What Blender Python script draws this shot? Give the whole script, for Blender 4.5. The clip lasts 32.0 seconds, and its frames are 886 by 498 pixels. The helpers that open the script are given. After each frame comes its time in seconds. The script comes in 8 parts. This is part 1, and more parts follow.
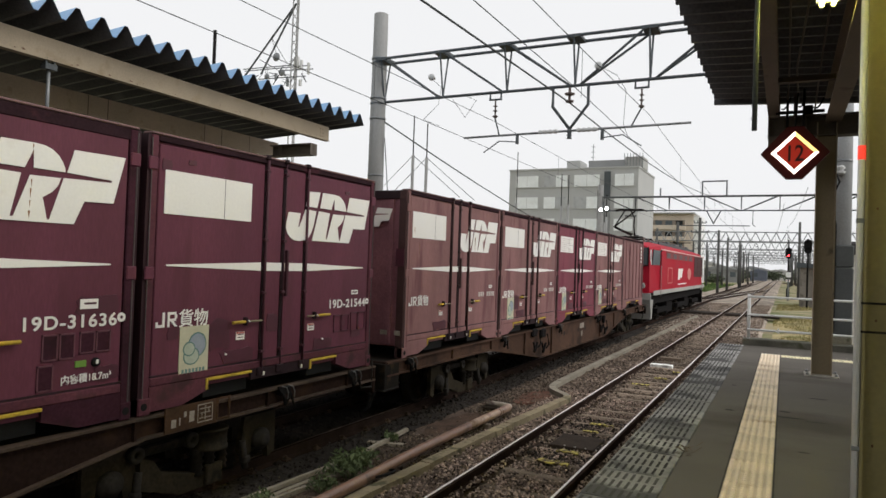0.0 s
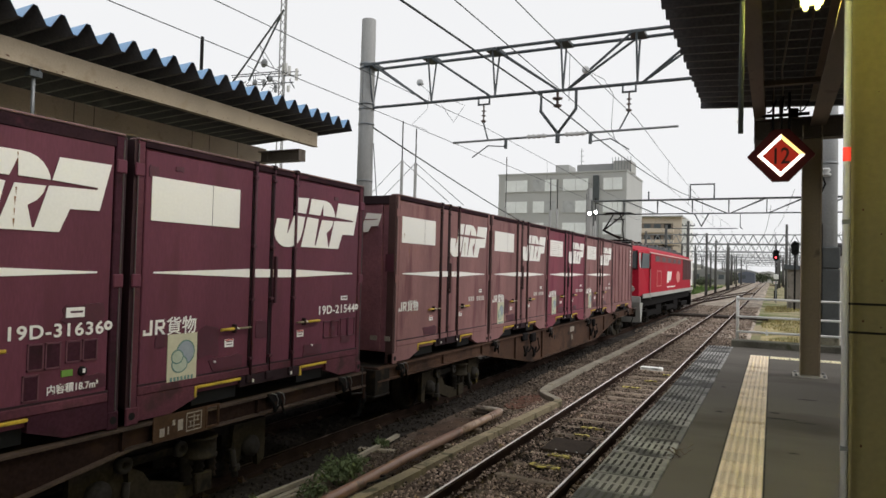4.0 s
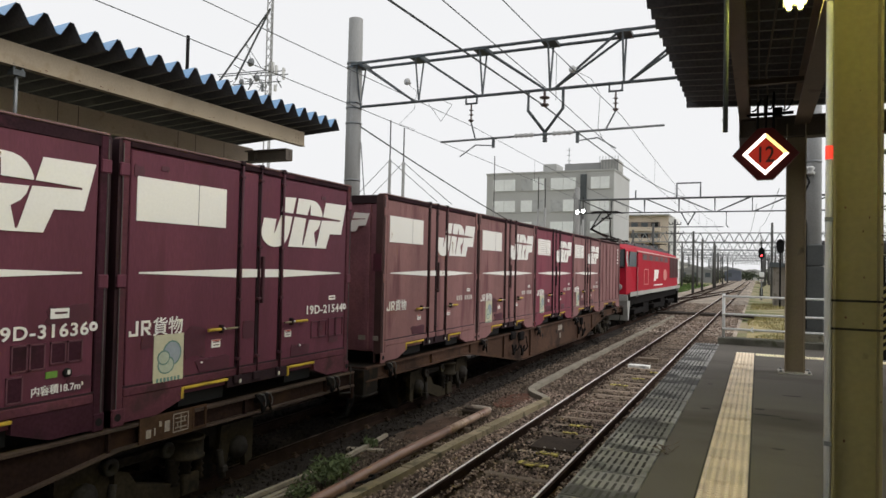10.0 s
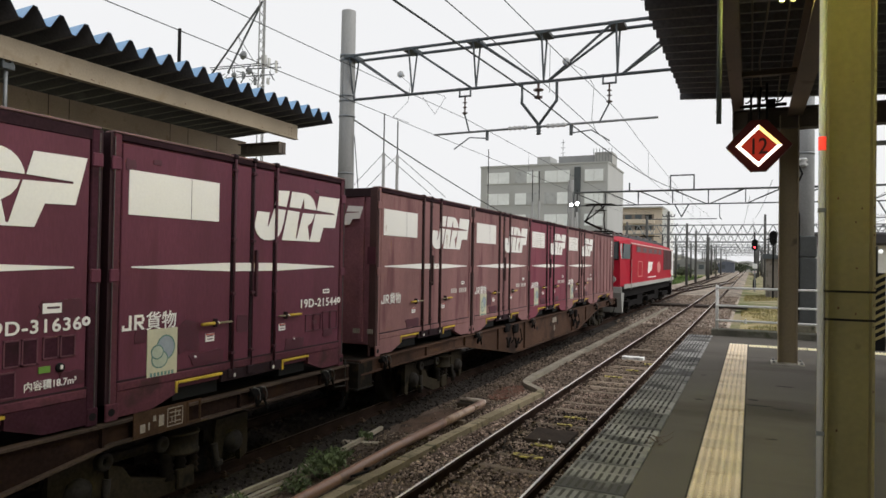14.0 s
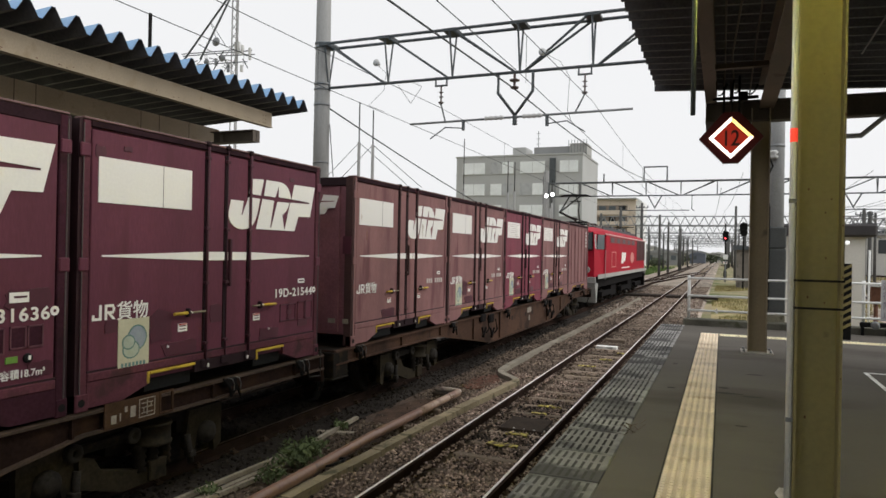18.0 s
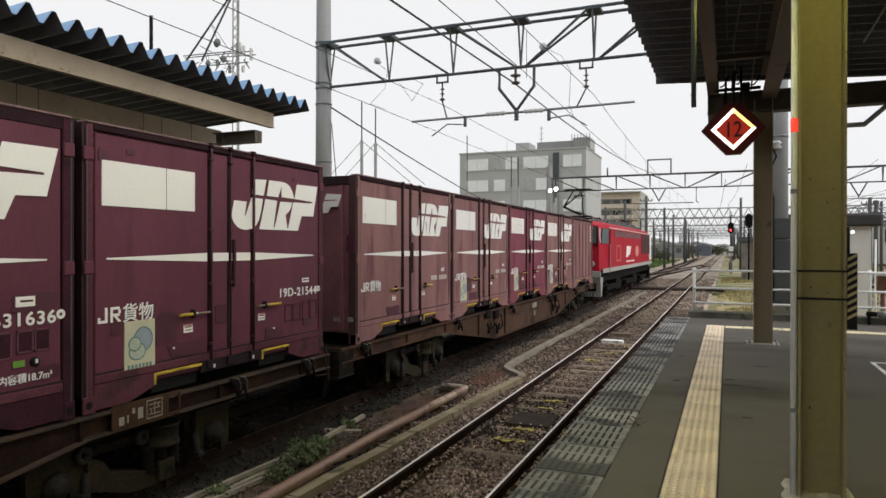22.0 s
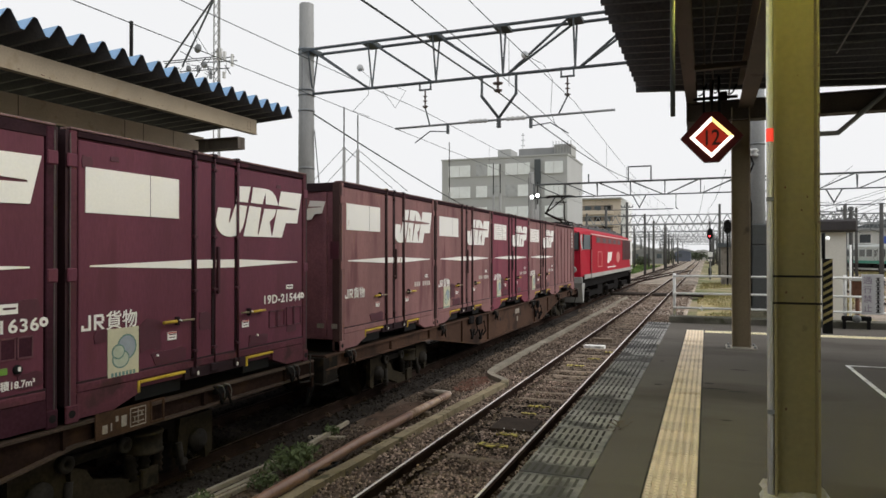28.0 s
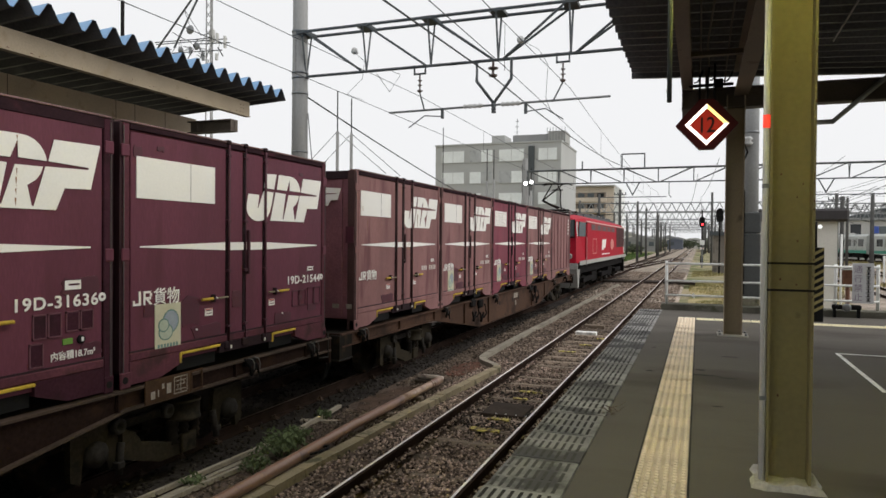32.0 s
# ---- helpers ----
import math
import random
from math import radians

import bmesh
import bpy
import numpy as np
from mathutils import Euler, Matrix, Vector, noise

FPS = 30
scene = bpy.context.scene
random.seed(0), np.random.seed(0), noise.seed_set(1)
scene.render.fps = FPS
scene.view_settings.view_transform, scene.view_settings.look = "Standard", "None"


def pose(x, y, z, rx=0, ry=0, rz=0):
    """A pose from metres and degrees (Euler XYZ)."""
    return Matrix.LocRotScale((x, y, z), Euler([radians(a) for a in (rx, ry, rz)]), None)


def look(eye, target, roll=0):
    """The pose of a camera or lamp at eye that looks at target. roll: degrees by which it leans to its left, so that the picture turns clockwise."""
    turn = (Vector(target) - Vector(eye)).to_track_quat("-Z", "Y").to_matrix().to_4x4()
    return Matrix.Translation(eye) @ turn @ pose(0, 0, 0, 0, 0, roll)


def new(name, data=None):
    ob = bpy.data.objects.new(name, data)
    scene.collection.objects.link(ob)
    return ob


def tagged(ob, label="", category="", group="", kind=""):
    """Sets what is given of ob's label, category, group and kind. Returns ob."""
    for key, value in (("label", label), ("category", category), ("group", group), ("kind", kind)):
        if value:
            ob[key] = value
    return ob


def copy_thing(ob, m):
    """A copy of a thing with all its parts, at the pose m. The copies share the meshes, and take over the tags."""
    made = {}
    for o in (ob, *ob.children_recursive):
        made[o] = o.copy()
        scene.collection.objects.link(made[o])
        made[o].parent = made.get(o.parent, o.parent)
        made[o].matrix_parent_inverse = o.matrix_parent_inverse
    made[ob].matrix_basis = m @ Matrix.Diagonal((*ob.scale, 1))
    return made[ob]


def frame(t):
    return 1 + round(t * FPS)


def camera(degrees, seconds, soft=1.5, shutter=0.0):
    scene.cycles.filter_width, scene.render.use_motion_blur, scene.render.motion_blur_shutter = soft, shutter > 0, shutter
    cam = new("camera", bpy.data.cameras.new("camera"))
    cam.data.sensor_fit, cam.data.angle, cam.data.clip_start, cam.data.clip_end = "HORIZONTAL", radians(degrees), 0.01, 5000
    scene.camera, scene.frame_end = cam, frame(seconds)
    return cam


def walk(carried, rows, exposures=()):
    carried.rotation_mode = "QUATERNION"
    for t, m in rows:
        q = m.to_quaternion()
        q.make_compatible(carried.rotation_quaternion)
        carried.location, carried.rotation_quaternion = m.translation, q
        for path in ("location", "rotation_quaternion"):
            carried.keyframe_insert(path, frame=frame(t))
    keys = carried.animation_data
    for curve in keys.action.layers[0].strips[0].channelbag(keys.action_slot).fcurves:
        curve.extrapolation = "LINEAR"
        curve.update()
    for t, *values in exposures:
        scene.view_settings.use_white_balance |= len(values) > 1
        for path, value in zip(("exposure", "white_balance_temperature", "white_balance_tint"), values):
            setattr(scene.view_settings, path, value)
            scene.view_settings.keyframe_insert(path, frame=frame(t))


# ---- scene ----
# ---- camera and its path ----
LENS = 66.32
cam = camera(LENS, 32.0, soft=1.55)


def view(x, y, z, yaw, pitch, roll):
    """A camera pose from a place and degrees to the left of +y, up, and of lean."""
    a, b = radians(yaw), radians(pitch)
    ahead = Vector((-math.sin(a) * math.cos(b), math.cos(a) * math.cos(b), math.sin(b)))
    return look((x, y, z), Vector((x, y, z)) + ahead * 10.0, roll)


walk(cam, [
    (0, view(2.128, 0.000, 2.453, 26.80, 1.06, 2.01)),
    (0.5, view(2.127, 0.001, 2.452, 26.64, 1.19, 1.81)),
    (1, view(2.125, 0.002, 2.451, 26.52, 1.30, 1.68)),
    (1.5, view(2.122, 0.003, 2.451, 26.35, 1.36, 1.80)),
    (2, view(2.122, 0.005, 2.451, 26.24, 1.38, 1.87)),
    (2.5, view(2.122, 0.006, 2.451, 26.07, 1.42, 1.74)),
    (3, view(2.124, 0.007, 2.450, 25.96, 1.48, 1.58)),
    (3.5, view(2.126, 0.008, 2.450, 26.01, 1.50, 1.51)),
    (5.5, view(2.131, 0.012, 2.454, 25.50, 1.62, 1.26)),
    (6, view(2.131, 0.010, 2.452, 25.37, 1.65, 1.14)),
    (6.5, view(2.128, 0.010, 2.451, 25.26, 1.63, 1.21)),
    (7, view(2.126, 0.010, 2.450, 25.18, 1.59, 1.38)),
    (7.5, view(2.125, 0.011, 2.450, 25.12, 1.49, 1.50)),
    (8, view(2.127, 0.011, 2.449, 25.07, 1.46, 1.50)),
    (8.5, view(2.130, 0.010, 2.450, 25.03, 1.45, 1.47)),
    (9, view(2.133, 0.010, 2.449, 25.00, 1.46, 1.30)),
    (9.5, view(2.134, 0.009, 2.448, 24.98, 1.48, 1.19)),
    (10, view(2.136, 0.009, 2.448, 24.97, 1.48, 1.23)),
    (10.5, view(2.135, 0.010, 2.448, 24.92, 1.48, 1.22)),
    (11, view(2.134, 0.012, 2.449, 24.85, 1.49, 1.20)),
    (11.5, view(2.133, 0.013, 2.448, 24.81, 1.48, 1.16)),
    (12, view(2.133, 0.014, 2.447, 24.73, 1.43, 1.15)),
    (12.5, view(2.135, 0.014, 2.446, 24.73, 1.18, 1.17)),
    (13, view(2.135, 0.015, 2.445, 24.66, 1.07, 1.10)),
    (13.5, view(2.136, 0.016, 2.444, 24.63, 1.04, 0.98)),
    (14, view(2.135, 0.017, 2.445, 24.48, 0.91, 0.97)),
    (14.5, view(2.132, 0.019, 2.444, 24.22, 0.82, 0.78)),
    (16.5, view(2.125, 0.024, 2.439, 22.61, 0.49, 0.87)),
    (17, view(2.125, 0.024, 2.438, 22.33, 0.41, 1.01)),
    (17.5, view(2.124, 0.024, 2.437, 22.17, 0.28, 1.13)),
    (18, view(2.125, 0.023, 2.437, 22.39, 0.13, 1.12)),
    (18.5, view(2.128, 0.024, 2.437, 22.48, 0.05, 1.02)),
    (19, view(2.132, 0.023, 2.437, 22.45, 0.02, 0.65)),
    (19.5, view(2.137, 0.024, 2.437, 22.46, 0.00, 0.42)),
    (20, view(2.138, 0.023, 2.437, 22.46, -0.06, 0.22)),
    (20.5, view(2.138, 0.022, 2.438, 22.64, -0.13, 0.27)),
    (21, view(2.138, 0.022, 2.437, 22.68, -0.14, 0.22)),
    (21.5, view(2.140, 0.023, 2.437, 22.76, -0.15, 0.11)),
    (22, view(2.143, 0.023, 2.437, 22.79, -0.14, 0.09)),
    (22.5, view(2.143, 0.022, 2.438, 22.75, -0.08, -0.02)),
    (23, view(2.142, 0.020, 2.438, 22.76, -0.03, -0.09)),
    (23.5, view(2.138, 0.016, 2.437, 22.70, -0.00, 0.02)),
    (24, view(2.136, 0.013, 2.438, 22.63, 0.03, 0.07)),
    (24.5, view(2.134, 0.011, 2.438, 22.57, 0.11, 0.11)),
    (25, view(2.134, 0.011, 2.440, 22.50, 0.11, 0.12)),
    (25.5, view(2.133, 0.012, 2.439, 22.45, 0.12, 0.12)),
    (27.5, view(2.146, -0.034, 2.440, 22.02, 0.29, -0.03)),
    (28, view(2.147, -0.042, 2.440, 21.29, 0.39, -0.03)),
    (28.5, view(2.147, -0.047, 2.440, 20.88, 0.39, 0.06)),
    (29, view(2.147, -0.046, 2.439, 20.38, 0.46, 0.19)),
    (29.5, view(2.146, -0.042, 2.436, 19.85, 0.50, 0.27)),
    (30, view(2.144, -0.035, 2.435, 19.18, 0.46, 0.38)),
    (30.5, view(2.141, -0.032, 2.433, 18.71, 0.33, 0.31)),
    (31, view(2.138, -0.028, 2.431, 18.36, 0.06, 0.37)),
    (31.5, view(2.134, -0.028, 2.430, 19.56, -0.43, 0.46)),
    (32, view(2.130, -0.026, 2.428, 20.68, -0.80, 0.51)),
], exposures=[(0.0, 0.0), (32.0, 0.0)])

# ---- world and light ----
SUN_ELEV, SUN_TURN = 40.0, 78.0
world = bpy.data.worlds.new("overcast_sky")
scene.world = world
world.use_nodes = True
wn, wl = world.node_tree.nodes, world.node_tree.links
wn.clear()
sky = wn.new("ShaderNodeTexSky")
sky.sky_type, sky.sun_disc = "NISHITA", False
sky.sun_elevation, sky.sun_rotation = radians(SUN_ELEV), radians(SUN_TURN)
sky.air_density, sky.dust_density, sky.ozone_density = 1.0, 4.0, 1.0
grey = wn.new("ShaderNodeHueSaturation")
grey.inputs["Saturation"].default_value = 0.12
cover = wn.new("ShaderNodeMix")
cover.data_type = "RGBA"
cover.inputs[0].default_value = 0.88
cover.inputs[7].default_value = (9.75, 9.8, 9.95, 1)
wl.new(sky.outputs[0], grey.inputs["Color"])
wl.new(grey.outputs[0], cover.inputs[6])
back = wn.new("ShaderNodeBackground")
back.inputs[1].default_value = 0.1
wl.new(cover.outputs[2], back.inputs[0])
wo = wn.new("ShaderNodeOutputWorld")
wl.new(back.outputs[0], wo.inputs[0])

sun = new("sun", bpy.data.lights.new("sun", "SUN"))
sun.data.energy, sun.data.angle, sun.data.color = 1.6, radians(40), (1.0, 0.97, 0.93)
sun.matrix_world = look((0, 0, 30), Vector((0, 0, 30)) - Vector((math.sin(radians(SUN_TURN)) * math.cos(radians(SUN_ELEV)),
                        math.cos(radians(SUN_TURN)) * math.cos(radians(SUN_ELEV)), math.sin(radians(SUN_ELEV)))))

# ---- materials ----
def mat(name, color, rough=0.7, metal=0.0, vary=0.18, fine=60.0, broad=1.5, bump=0.15, dist=0.004, spots=None, spot_amount=0.5,
        spot_scale=6.0, stretch=(1, 1, 1), island=0.0, coord="Object", random=0.0, gloss=None):
    """A surface with grain and broad patches; spots: a second colour in worn or dirty patches."""
    m = bpy.data.materials.new(name)
    m.use_nodes = True
    n, l = m.node_tree.nodes, m.node_tree.links
    b = n["Principled BSDF"]
    b.inputs["Metallic"].default_value = metal
    b.inputs["Specular IOR Level"].default_value = gloss if gloss is not None else 0.5 if rough < 0.58 else 0.25 if rough < 0.74 else 0.12
    tc = n.new("ShaderNodeTexCoord")
    mp = n.new("ShaderNodeMapping")
    mp.inputs["Scale"].default_value = stretch
    l.new(tc.outputs[coord], mp.inputs[0])
    if random:
        shift = n.new("ShaderNodeMath")
        shift.operation = "MULTIPLY"
        shift.inputs[1].default_value = 60.0
        l.new(n.new("ShaderNodeObjectInfo").outputs["Random"], shift.inputs[0])
        l.new(shift.outputs[0], mp.inputs["Location"])

    def tex(scale, detail=4.0):
        t = n.new("ShaderNodeTexNoise")
        t.inputs["Scale"].default_value, t.inputs["Detail"].default_value = scale, detail
        l.new(mp.outputs[0], t.inputs["Vector"])
        return t

    grain, patch = tex(fine), tex(broad)
    base = n.new("ShaderNodeRGB")
    base.outputs[0].default_value = (*color, 1)
    out = base.outputs[0]
    for t, k in ((patch, vary), (grain, vary * 0.7)):
        r = n.new("ShaderNodeMapRange")
        r.inputs[1].default_value, r.inputs[2].default_value = 0.3, 0.7
        r.inputs[3].default_value, r.inputs[4].default_value = 1 - k, 1 + k
        l.new(t.outputs["Fac"], r.inputs[0])
        x = n.new("ShaderNodeVectorMath")
        x.operation = "SCALE"
        l.new(out, x.inputs[0])
        l.new(r.outputs[0], x.inputs["Scale"])
        out = x.outputs[0]
    if island or random:
        src = n.new("ShaderNodeNewGeometry").outputs["Random Per Island"] if island else n.new("ShaderNodeObjectInfo").outputs["Random"]
        r = n.new("ShaderNodeMapRange")
        k = island or random
        r.inputs[3].default_value, r.inputs[4].default_value = 1 - k, 1 + k
        l.new(src, r.inputs[0])
        x = n.new("ShaderNodeVectorMath")
        x.operation = "SCALE"
        l.new(out, x.inputs[0])
        l.new(r.outputs[0], x.inputs["Scale"])
        out = x.outputs[0]
    if spots:
        t = tex(spot_scale, 6.0)
        r = n.new("ShaderNodeMapRange")
        lo = 0.75 - 0.45 * spot_amount
        r.inputs[1].default_value, r.inputs[2].default_value = lo, lo + 0.12
        l.new(t.outputs["Fac"], r.inputs[0])
        x = n.new("ShaderNodeMix")
        x.data_type = "RGBA"
        x.inputs[7].default_value = (*spots, 1)
        l.new(r.outputs[0], x.inputs[0])
        l.new(out, x.inputs[6])
        out = x.outputs[2]
    l.new(out, b.inputs["Base Color"])
    r = n.new("ShaderNodeMapRange")
    r.inputs[3].default_value, r.inputs[4].default_value = max(0.05, rough - 0.12), min(1.0, rough + 0.12)
    l.new(patch.outputs["Fac"], r.inputs[0])
    l.new(r.outputs[0], b.inputs["Roughness"])
    if bump:
        bp = n.new("ShaderNodeBump")
        bp.inputs["Strength"].default_value, bp.inputs["Distance"].default_value = bump, dist
        l.new(grain.outputs["Fac"], bp.inputs["Height"])
        l.new(bp.outputs[0], b.inputs["Normal"])
    return m


def glow(name, color, strength):
    m = bpy.data.materials.new(name)
    m.use_nodes = True
    b = m.node_tree.nodes["Principled BSDF"]
    b.inputs["Base Color"].default_value = (*color, 1)
    b.inputs["Emission Color"].default_value = (*color, 1)
    b.inputs["Emission Strength"].default_value = strength
    return m


def clear_glass(name, tint=(0.05, 0.06, 0.07), rough=0.05):
    m = bpy.data.materials.new(name)
    m.use_nodes = True
    b = m.node_tree.nodes["Principled BSDF"]
    b.inputs["Base Color"].default_value = (*tint, 1)
    b.inputs["Roughness"].default_value = rough
    b.inputs["Specular IOR Level"].default_value = 0.45
    return m


# Brown bed, coloured darker than the stones for shade in the gaps.
M_BALLAST = mat("ballast", (0.115, 0.084, 0.066), 0.95, vary=0.5, fine=28, broad=0.6, bump=0.9, dist=0.03, spots=(0.125, 0.103, 0.083), spot_amount=0.4, spot_scale=25)
# Farther bed, left paler than the near one.
M_BALLASTFAR = mat("pale_ballast", (0.31, 0.26, 0.215), 0.95, vary=0.5, fine=28, broad=0.6, bump=0.9, dist=0.03, spots=(0.25, 0.21, 0.17), spot_amount=0.4, spot_scale=25)
M_BALLASTRUST = mat("rusty_far_ballast", (0.30, 0.255, 0.21), 0.95, vary=0.5, fine=28, broad=0.4, bump=0.9, dist=0.03, spots=(0.20, 0.16, 0.125), spot_amount=0.4, spot_scale=3)
M_STONE = mat("ballast_stone", (0.285, 0.219, 0.180), 0.95, vary=0.4, fine=90, broad=1.0, bump=0.3, island=0.95)
M_STONEDULL = mat("dull_ballast_stone", (0.215, 0.170, 0.136), 0.95, vary=0.35, fine=90, broad=1.0, bump=0.3, island=0.7)
M_EARTH = mat("yard_earth", (0.275, 0.235, 0.145), 0.95, vary=0.3, fine=14, broad=0.25, bump=0.6, dist=0.03, spots=(0.10, 0.125, 0.045), spot_amount=0.6, spot_scale=0.3)
M_GRASS = mat("dry_grass", (0.27, 0.235, 0.10), 0.95, vary=0.4, fine=30, broad=0.5, bump=0.4, island=0.45)
M_WEED = mat("weed_leaf", (0.115, 0.148, 0.072), 0.75, vary=0.3, fine=30, broad=3, bump=0.1, island=0.35)
M_RAIL = mat("rail_side_rust", (0.034, 0.023, 0.019), 1.0, 0.0, gloss=0.0, vary=0.3, fine=60, broad=3)
# Worn head strip; its near-white matte colour stands in for steel sheen.
M_RAILTOP = mat("rail_head_steel_sheen", (0.84, 0.785, 0.765), 0.6, 0.0, vary=0.1, fine=80, broad=2, bump=0.05)
M_SLEEPER = mat("sleeper_wood", (0.215, 0.170, 0.130), 0.9, vary=0.35, fine=40, broad=2, bump=0.5, stretch=(0.3, 2, 2), random=0.4)
M_CONC = mat("kerb_concrete", (0.20, 0.185, 0.14), 0.9, vary=0.22, fine=50, broad=1.2, bump=0.35, spots=(0.12, 0.115, 0.08), spot_amount=0.45, random=0.1)
M_ASPH = mat("platform_asphalt", (0.123, 0.112, 0.099), 0.95, gloss=0.08, vary=0.16, fine=170, broad=0.5, bump=0.4, spots=(0.078, 0.070, 0.060), spot_amount=0.50, spot_scale=0.55, stretch=(0.6, 1.3, 1))
M_SLAB = mat("edge_slab_concrete", (0.270, 0.264, 0.254), 0.85, vary=0.25, fine=70, broad=1.5, bump=0.3, spots=(0.084, 0.083, 0.082), spot_amount=0.60, spot_scale=2.4, random=0.45)
M_GROOVE = mat("slab_groove_dark", (0.034, 0.032, 0.030), 0.95, vary=0.2, fine=60, broad=2)
M_TACT = mat("tactile_tile_yellow", (0.87, 0.755, 0.60), 0.75, vary=0.12, fine=80, broad=1.3, bump=0.2, spots=(0.62, 0.49, 0.34), spot_amount=0.40, spot_scale=2.2, random=0.10)
M_TACTBASE = mat("tactile_tile_dirty_base", (0.64, 0.53, 0.40), 0.85, vary=0.22, fine=80, broad=1.3, bump=0.2, spots=(0.44, 0.34, 0.23), spot_amount=0.45, spot_scale=2.2, random=0.12)
M_WHITEPAINT = mat("white_line_paint", (0.85, 0.85, 0.82), 0.7, vary=0.1, fine=60, broad=4, spots=(0.4, 0.4, 0.38), spot_amount=0.4)
M_PURPLE = mat("container_purple_paint", (0.118, 0.0345, 0.0545), 0.55, gloss=0.2, vary=0.13, fine=35, broad=1.1, bump=0.06, spots=(0.098, 0.030, 0.044), spot_amount=0.38, spot_scale=1.6, stretch=(2, 2, 0.4))
M_BROWN = mat("container_faded_brown_paint", (0.232, 0.120, 0.118), 0.65, gloss=0.12, vary=0.16, fine=35, broad=1.1, bump=0.06, spots=(0.155, 0.070, 0.074), spot_amount=0.42, spot_scale=1.6, stretch=(2, 2, 0.4))
M_MAROON = mat("container_bright_maroon_paint", (0.190, 0.054, 0.074), 0.6, gloss=0.12, vary=0.12, fine=35, broad=1.1, bump=0.06, spots=(0.15, 0.033, 0.055), spot_amount=0.4, spot_scale=1.6, stretch=(2, 2, 0.4))
M_PATCH = mat("container_touch_up_paint", (0.066, 0.012, 0.024), 0.5, vary=0.12, fine=35, broad=3, bump=0.05)
M_CDARK = mat("container_dark_frame", (0.026, 0.015, 0.018), 0.75, vary=0.25, fine=40, broad=2, gloss=0.12)
M_CWHITE = mat("container_white_paint", (0.80, 0.785, 0.745), 0.55, vary=0.035, fine=40, broad=1.2, bump=0.03, spots=(0.66, 0.62, 0.56), spot_amount=0.26, spot_scale=1.8)
M_YELLOW = mat("yellow_bar_paint", (0.50, 0.34, 0.04), 0.6, vary=0.2, fine=50, broad=5, spots=(0.2, 0.14, 0.04), spot_amount=0.45)
M_WAGON = mat("wagon_frame_brown", (0.066, 0.036, 0.024), 0.75, vary=0.3, fine=30, broad=1.0, bump=0.2, spots=(0.030, 0.018, 0.013), spot_amount=0.5, spot_scale=1.6)
M_BOGIE = mat("bogie_grime", (0.011, 0.009, 0.007), 0.85, vary=0.4, fine=30, broad=2, bump=0.3, spots=(0.032, 0.021, 0.012), spot_amount=0.42, spot_scale=5)
M_DARK = mat("dark_steel", (0.014, 0.013, 0.013), 0.85, vary=0.3, fine=40, broad=2, gloss=0.03)
M_RED = mat("loco_red_paint", (0.36, 0.011, 0.027), 0.6, gloss=0.10, vary=0.08, fine=30, broad=0.8, bump=0.03)
M_LGREY = mat("loco_grey_paint", (0.36, 0.36, 0.34), 0.6, vary=0.15, fine=30, broad=1)
M_CREAM = mat("cream_beam_paint", (0.325, 0.268, 0.192), 0.65, vary=0.12, fine=40, broad=1.2, bump=0.08, spots=(0.28, 0.22, 0.145), spot_amount=0.38, spot_scale=4)
M_TAN = mat("column_tan_paint", (0.25, 0.197, 0.132), 0.55, vary=0.1, fine=40, broad=1.5, bump=0.08, spots=(0.12, 0.09, 0.06), spot_amount=0.3, spot_scale=5)
M_OLIVE = mat("pillar_mustard_paint", (0.236, 0.199, 0.092), 0.45, vary=0.1, fine=30, broad=1.2, bump=0.06, spots=(0.12, 0.075, 0.03), spot_amount=0.13, spot_scale=9)
M_ROOFBLUE = mat("roof_blue_top", (0.23, 0.40, 0.60), 0.45, vary=0.12, fine=30, broad=1, bump=0.05)
M_ROOFUNDER = mat("roof_sheet_underside", (0.104, 0.106, 0.118), 0.6, 0.2, vary=0.25, fine=30, broad=0.8, spots=(0.135, 0.135, 0.145), spot_amount=0.33, spot_scale=1.5)
M_ROOFDARK = mat("canopy_sheet_soot", (0.118, 0.119, 0.130), 0.6, 0.2, vary=0.25, fine=30, broad=0.8)
M_POLE = mat("concrete_pole", (0.27, 0.27, 0.262), 0.8, vary=0.16, fine=40, broad=2, bump=0.15, stretch=(2, 2, 0.25))
M_GALV = mat("galvanised_steel", (0.22, 0.23, 0.235), 0.55, 0.5, vary=0.2, fine=40, broad=2)
M_TRUSS = mat("gantry_grey_steel", (0.10, 0.11, 0.115), 0.6, 0.4, vary=0.25, fine=40, broad=2)
M_WIRE = mat("overhead_wire", (0.05, 0.055, 0.055), 0.6, 0.5, vary=0.2)
M_INSUL = mat("insulator_porcelain", (0.10, 0.07, 0.06), 0.3, vary=0.1)
M_PALEINS = mat("pale_insulator", (0.55, 0.55, 0.54), 0.35, vary=0.08)
M_PIPE = mat("pinkish_brown_pipe", (0.28, 0.160, 0.110), 0.34, gloss=0.6, vary=0.16, fine=30, broad=2, bump=0.1, spots=(0.10, 0.055, 0.04), spot_amount=0.42, spot_scale=3)
M_PIPEWORN = mat("scuffed_pipe", (0.40, 0.275, 0.195), 0.3, gloss=0.7, vary=0.25, fine=30, broad=3, bump=0.1, spots=(0.20, 0.105, 0.07), spot_amount=0.5, spot_scale=3.5)
M_PIPEEND = mat("worn_pipe_end", (0.62, 0.54, 0.46), 0.4, vary=0.2, fine=30, broad=4, bump=0.1, spots=(0.16, 0.11, 0.09), spot_amount=0.4, spot_scale=6)
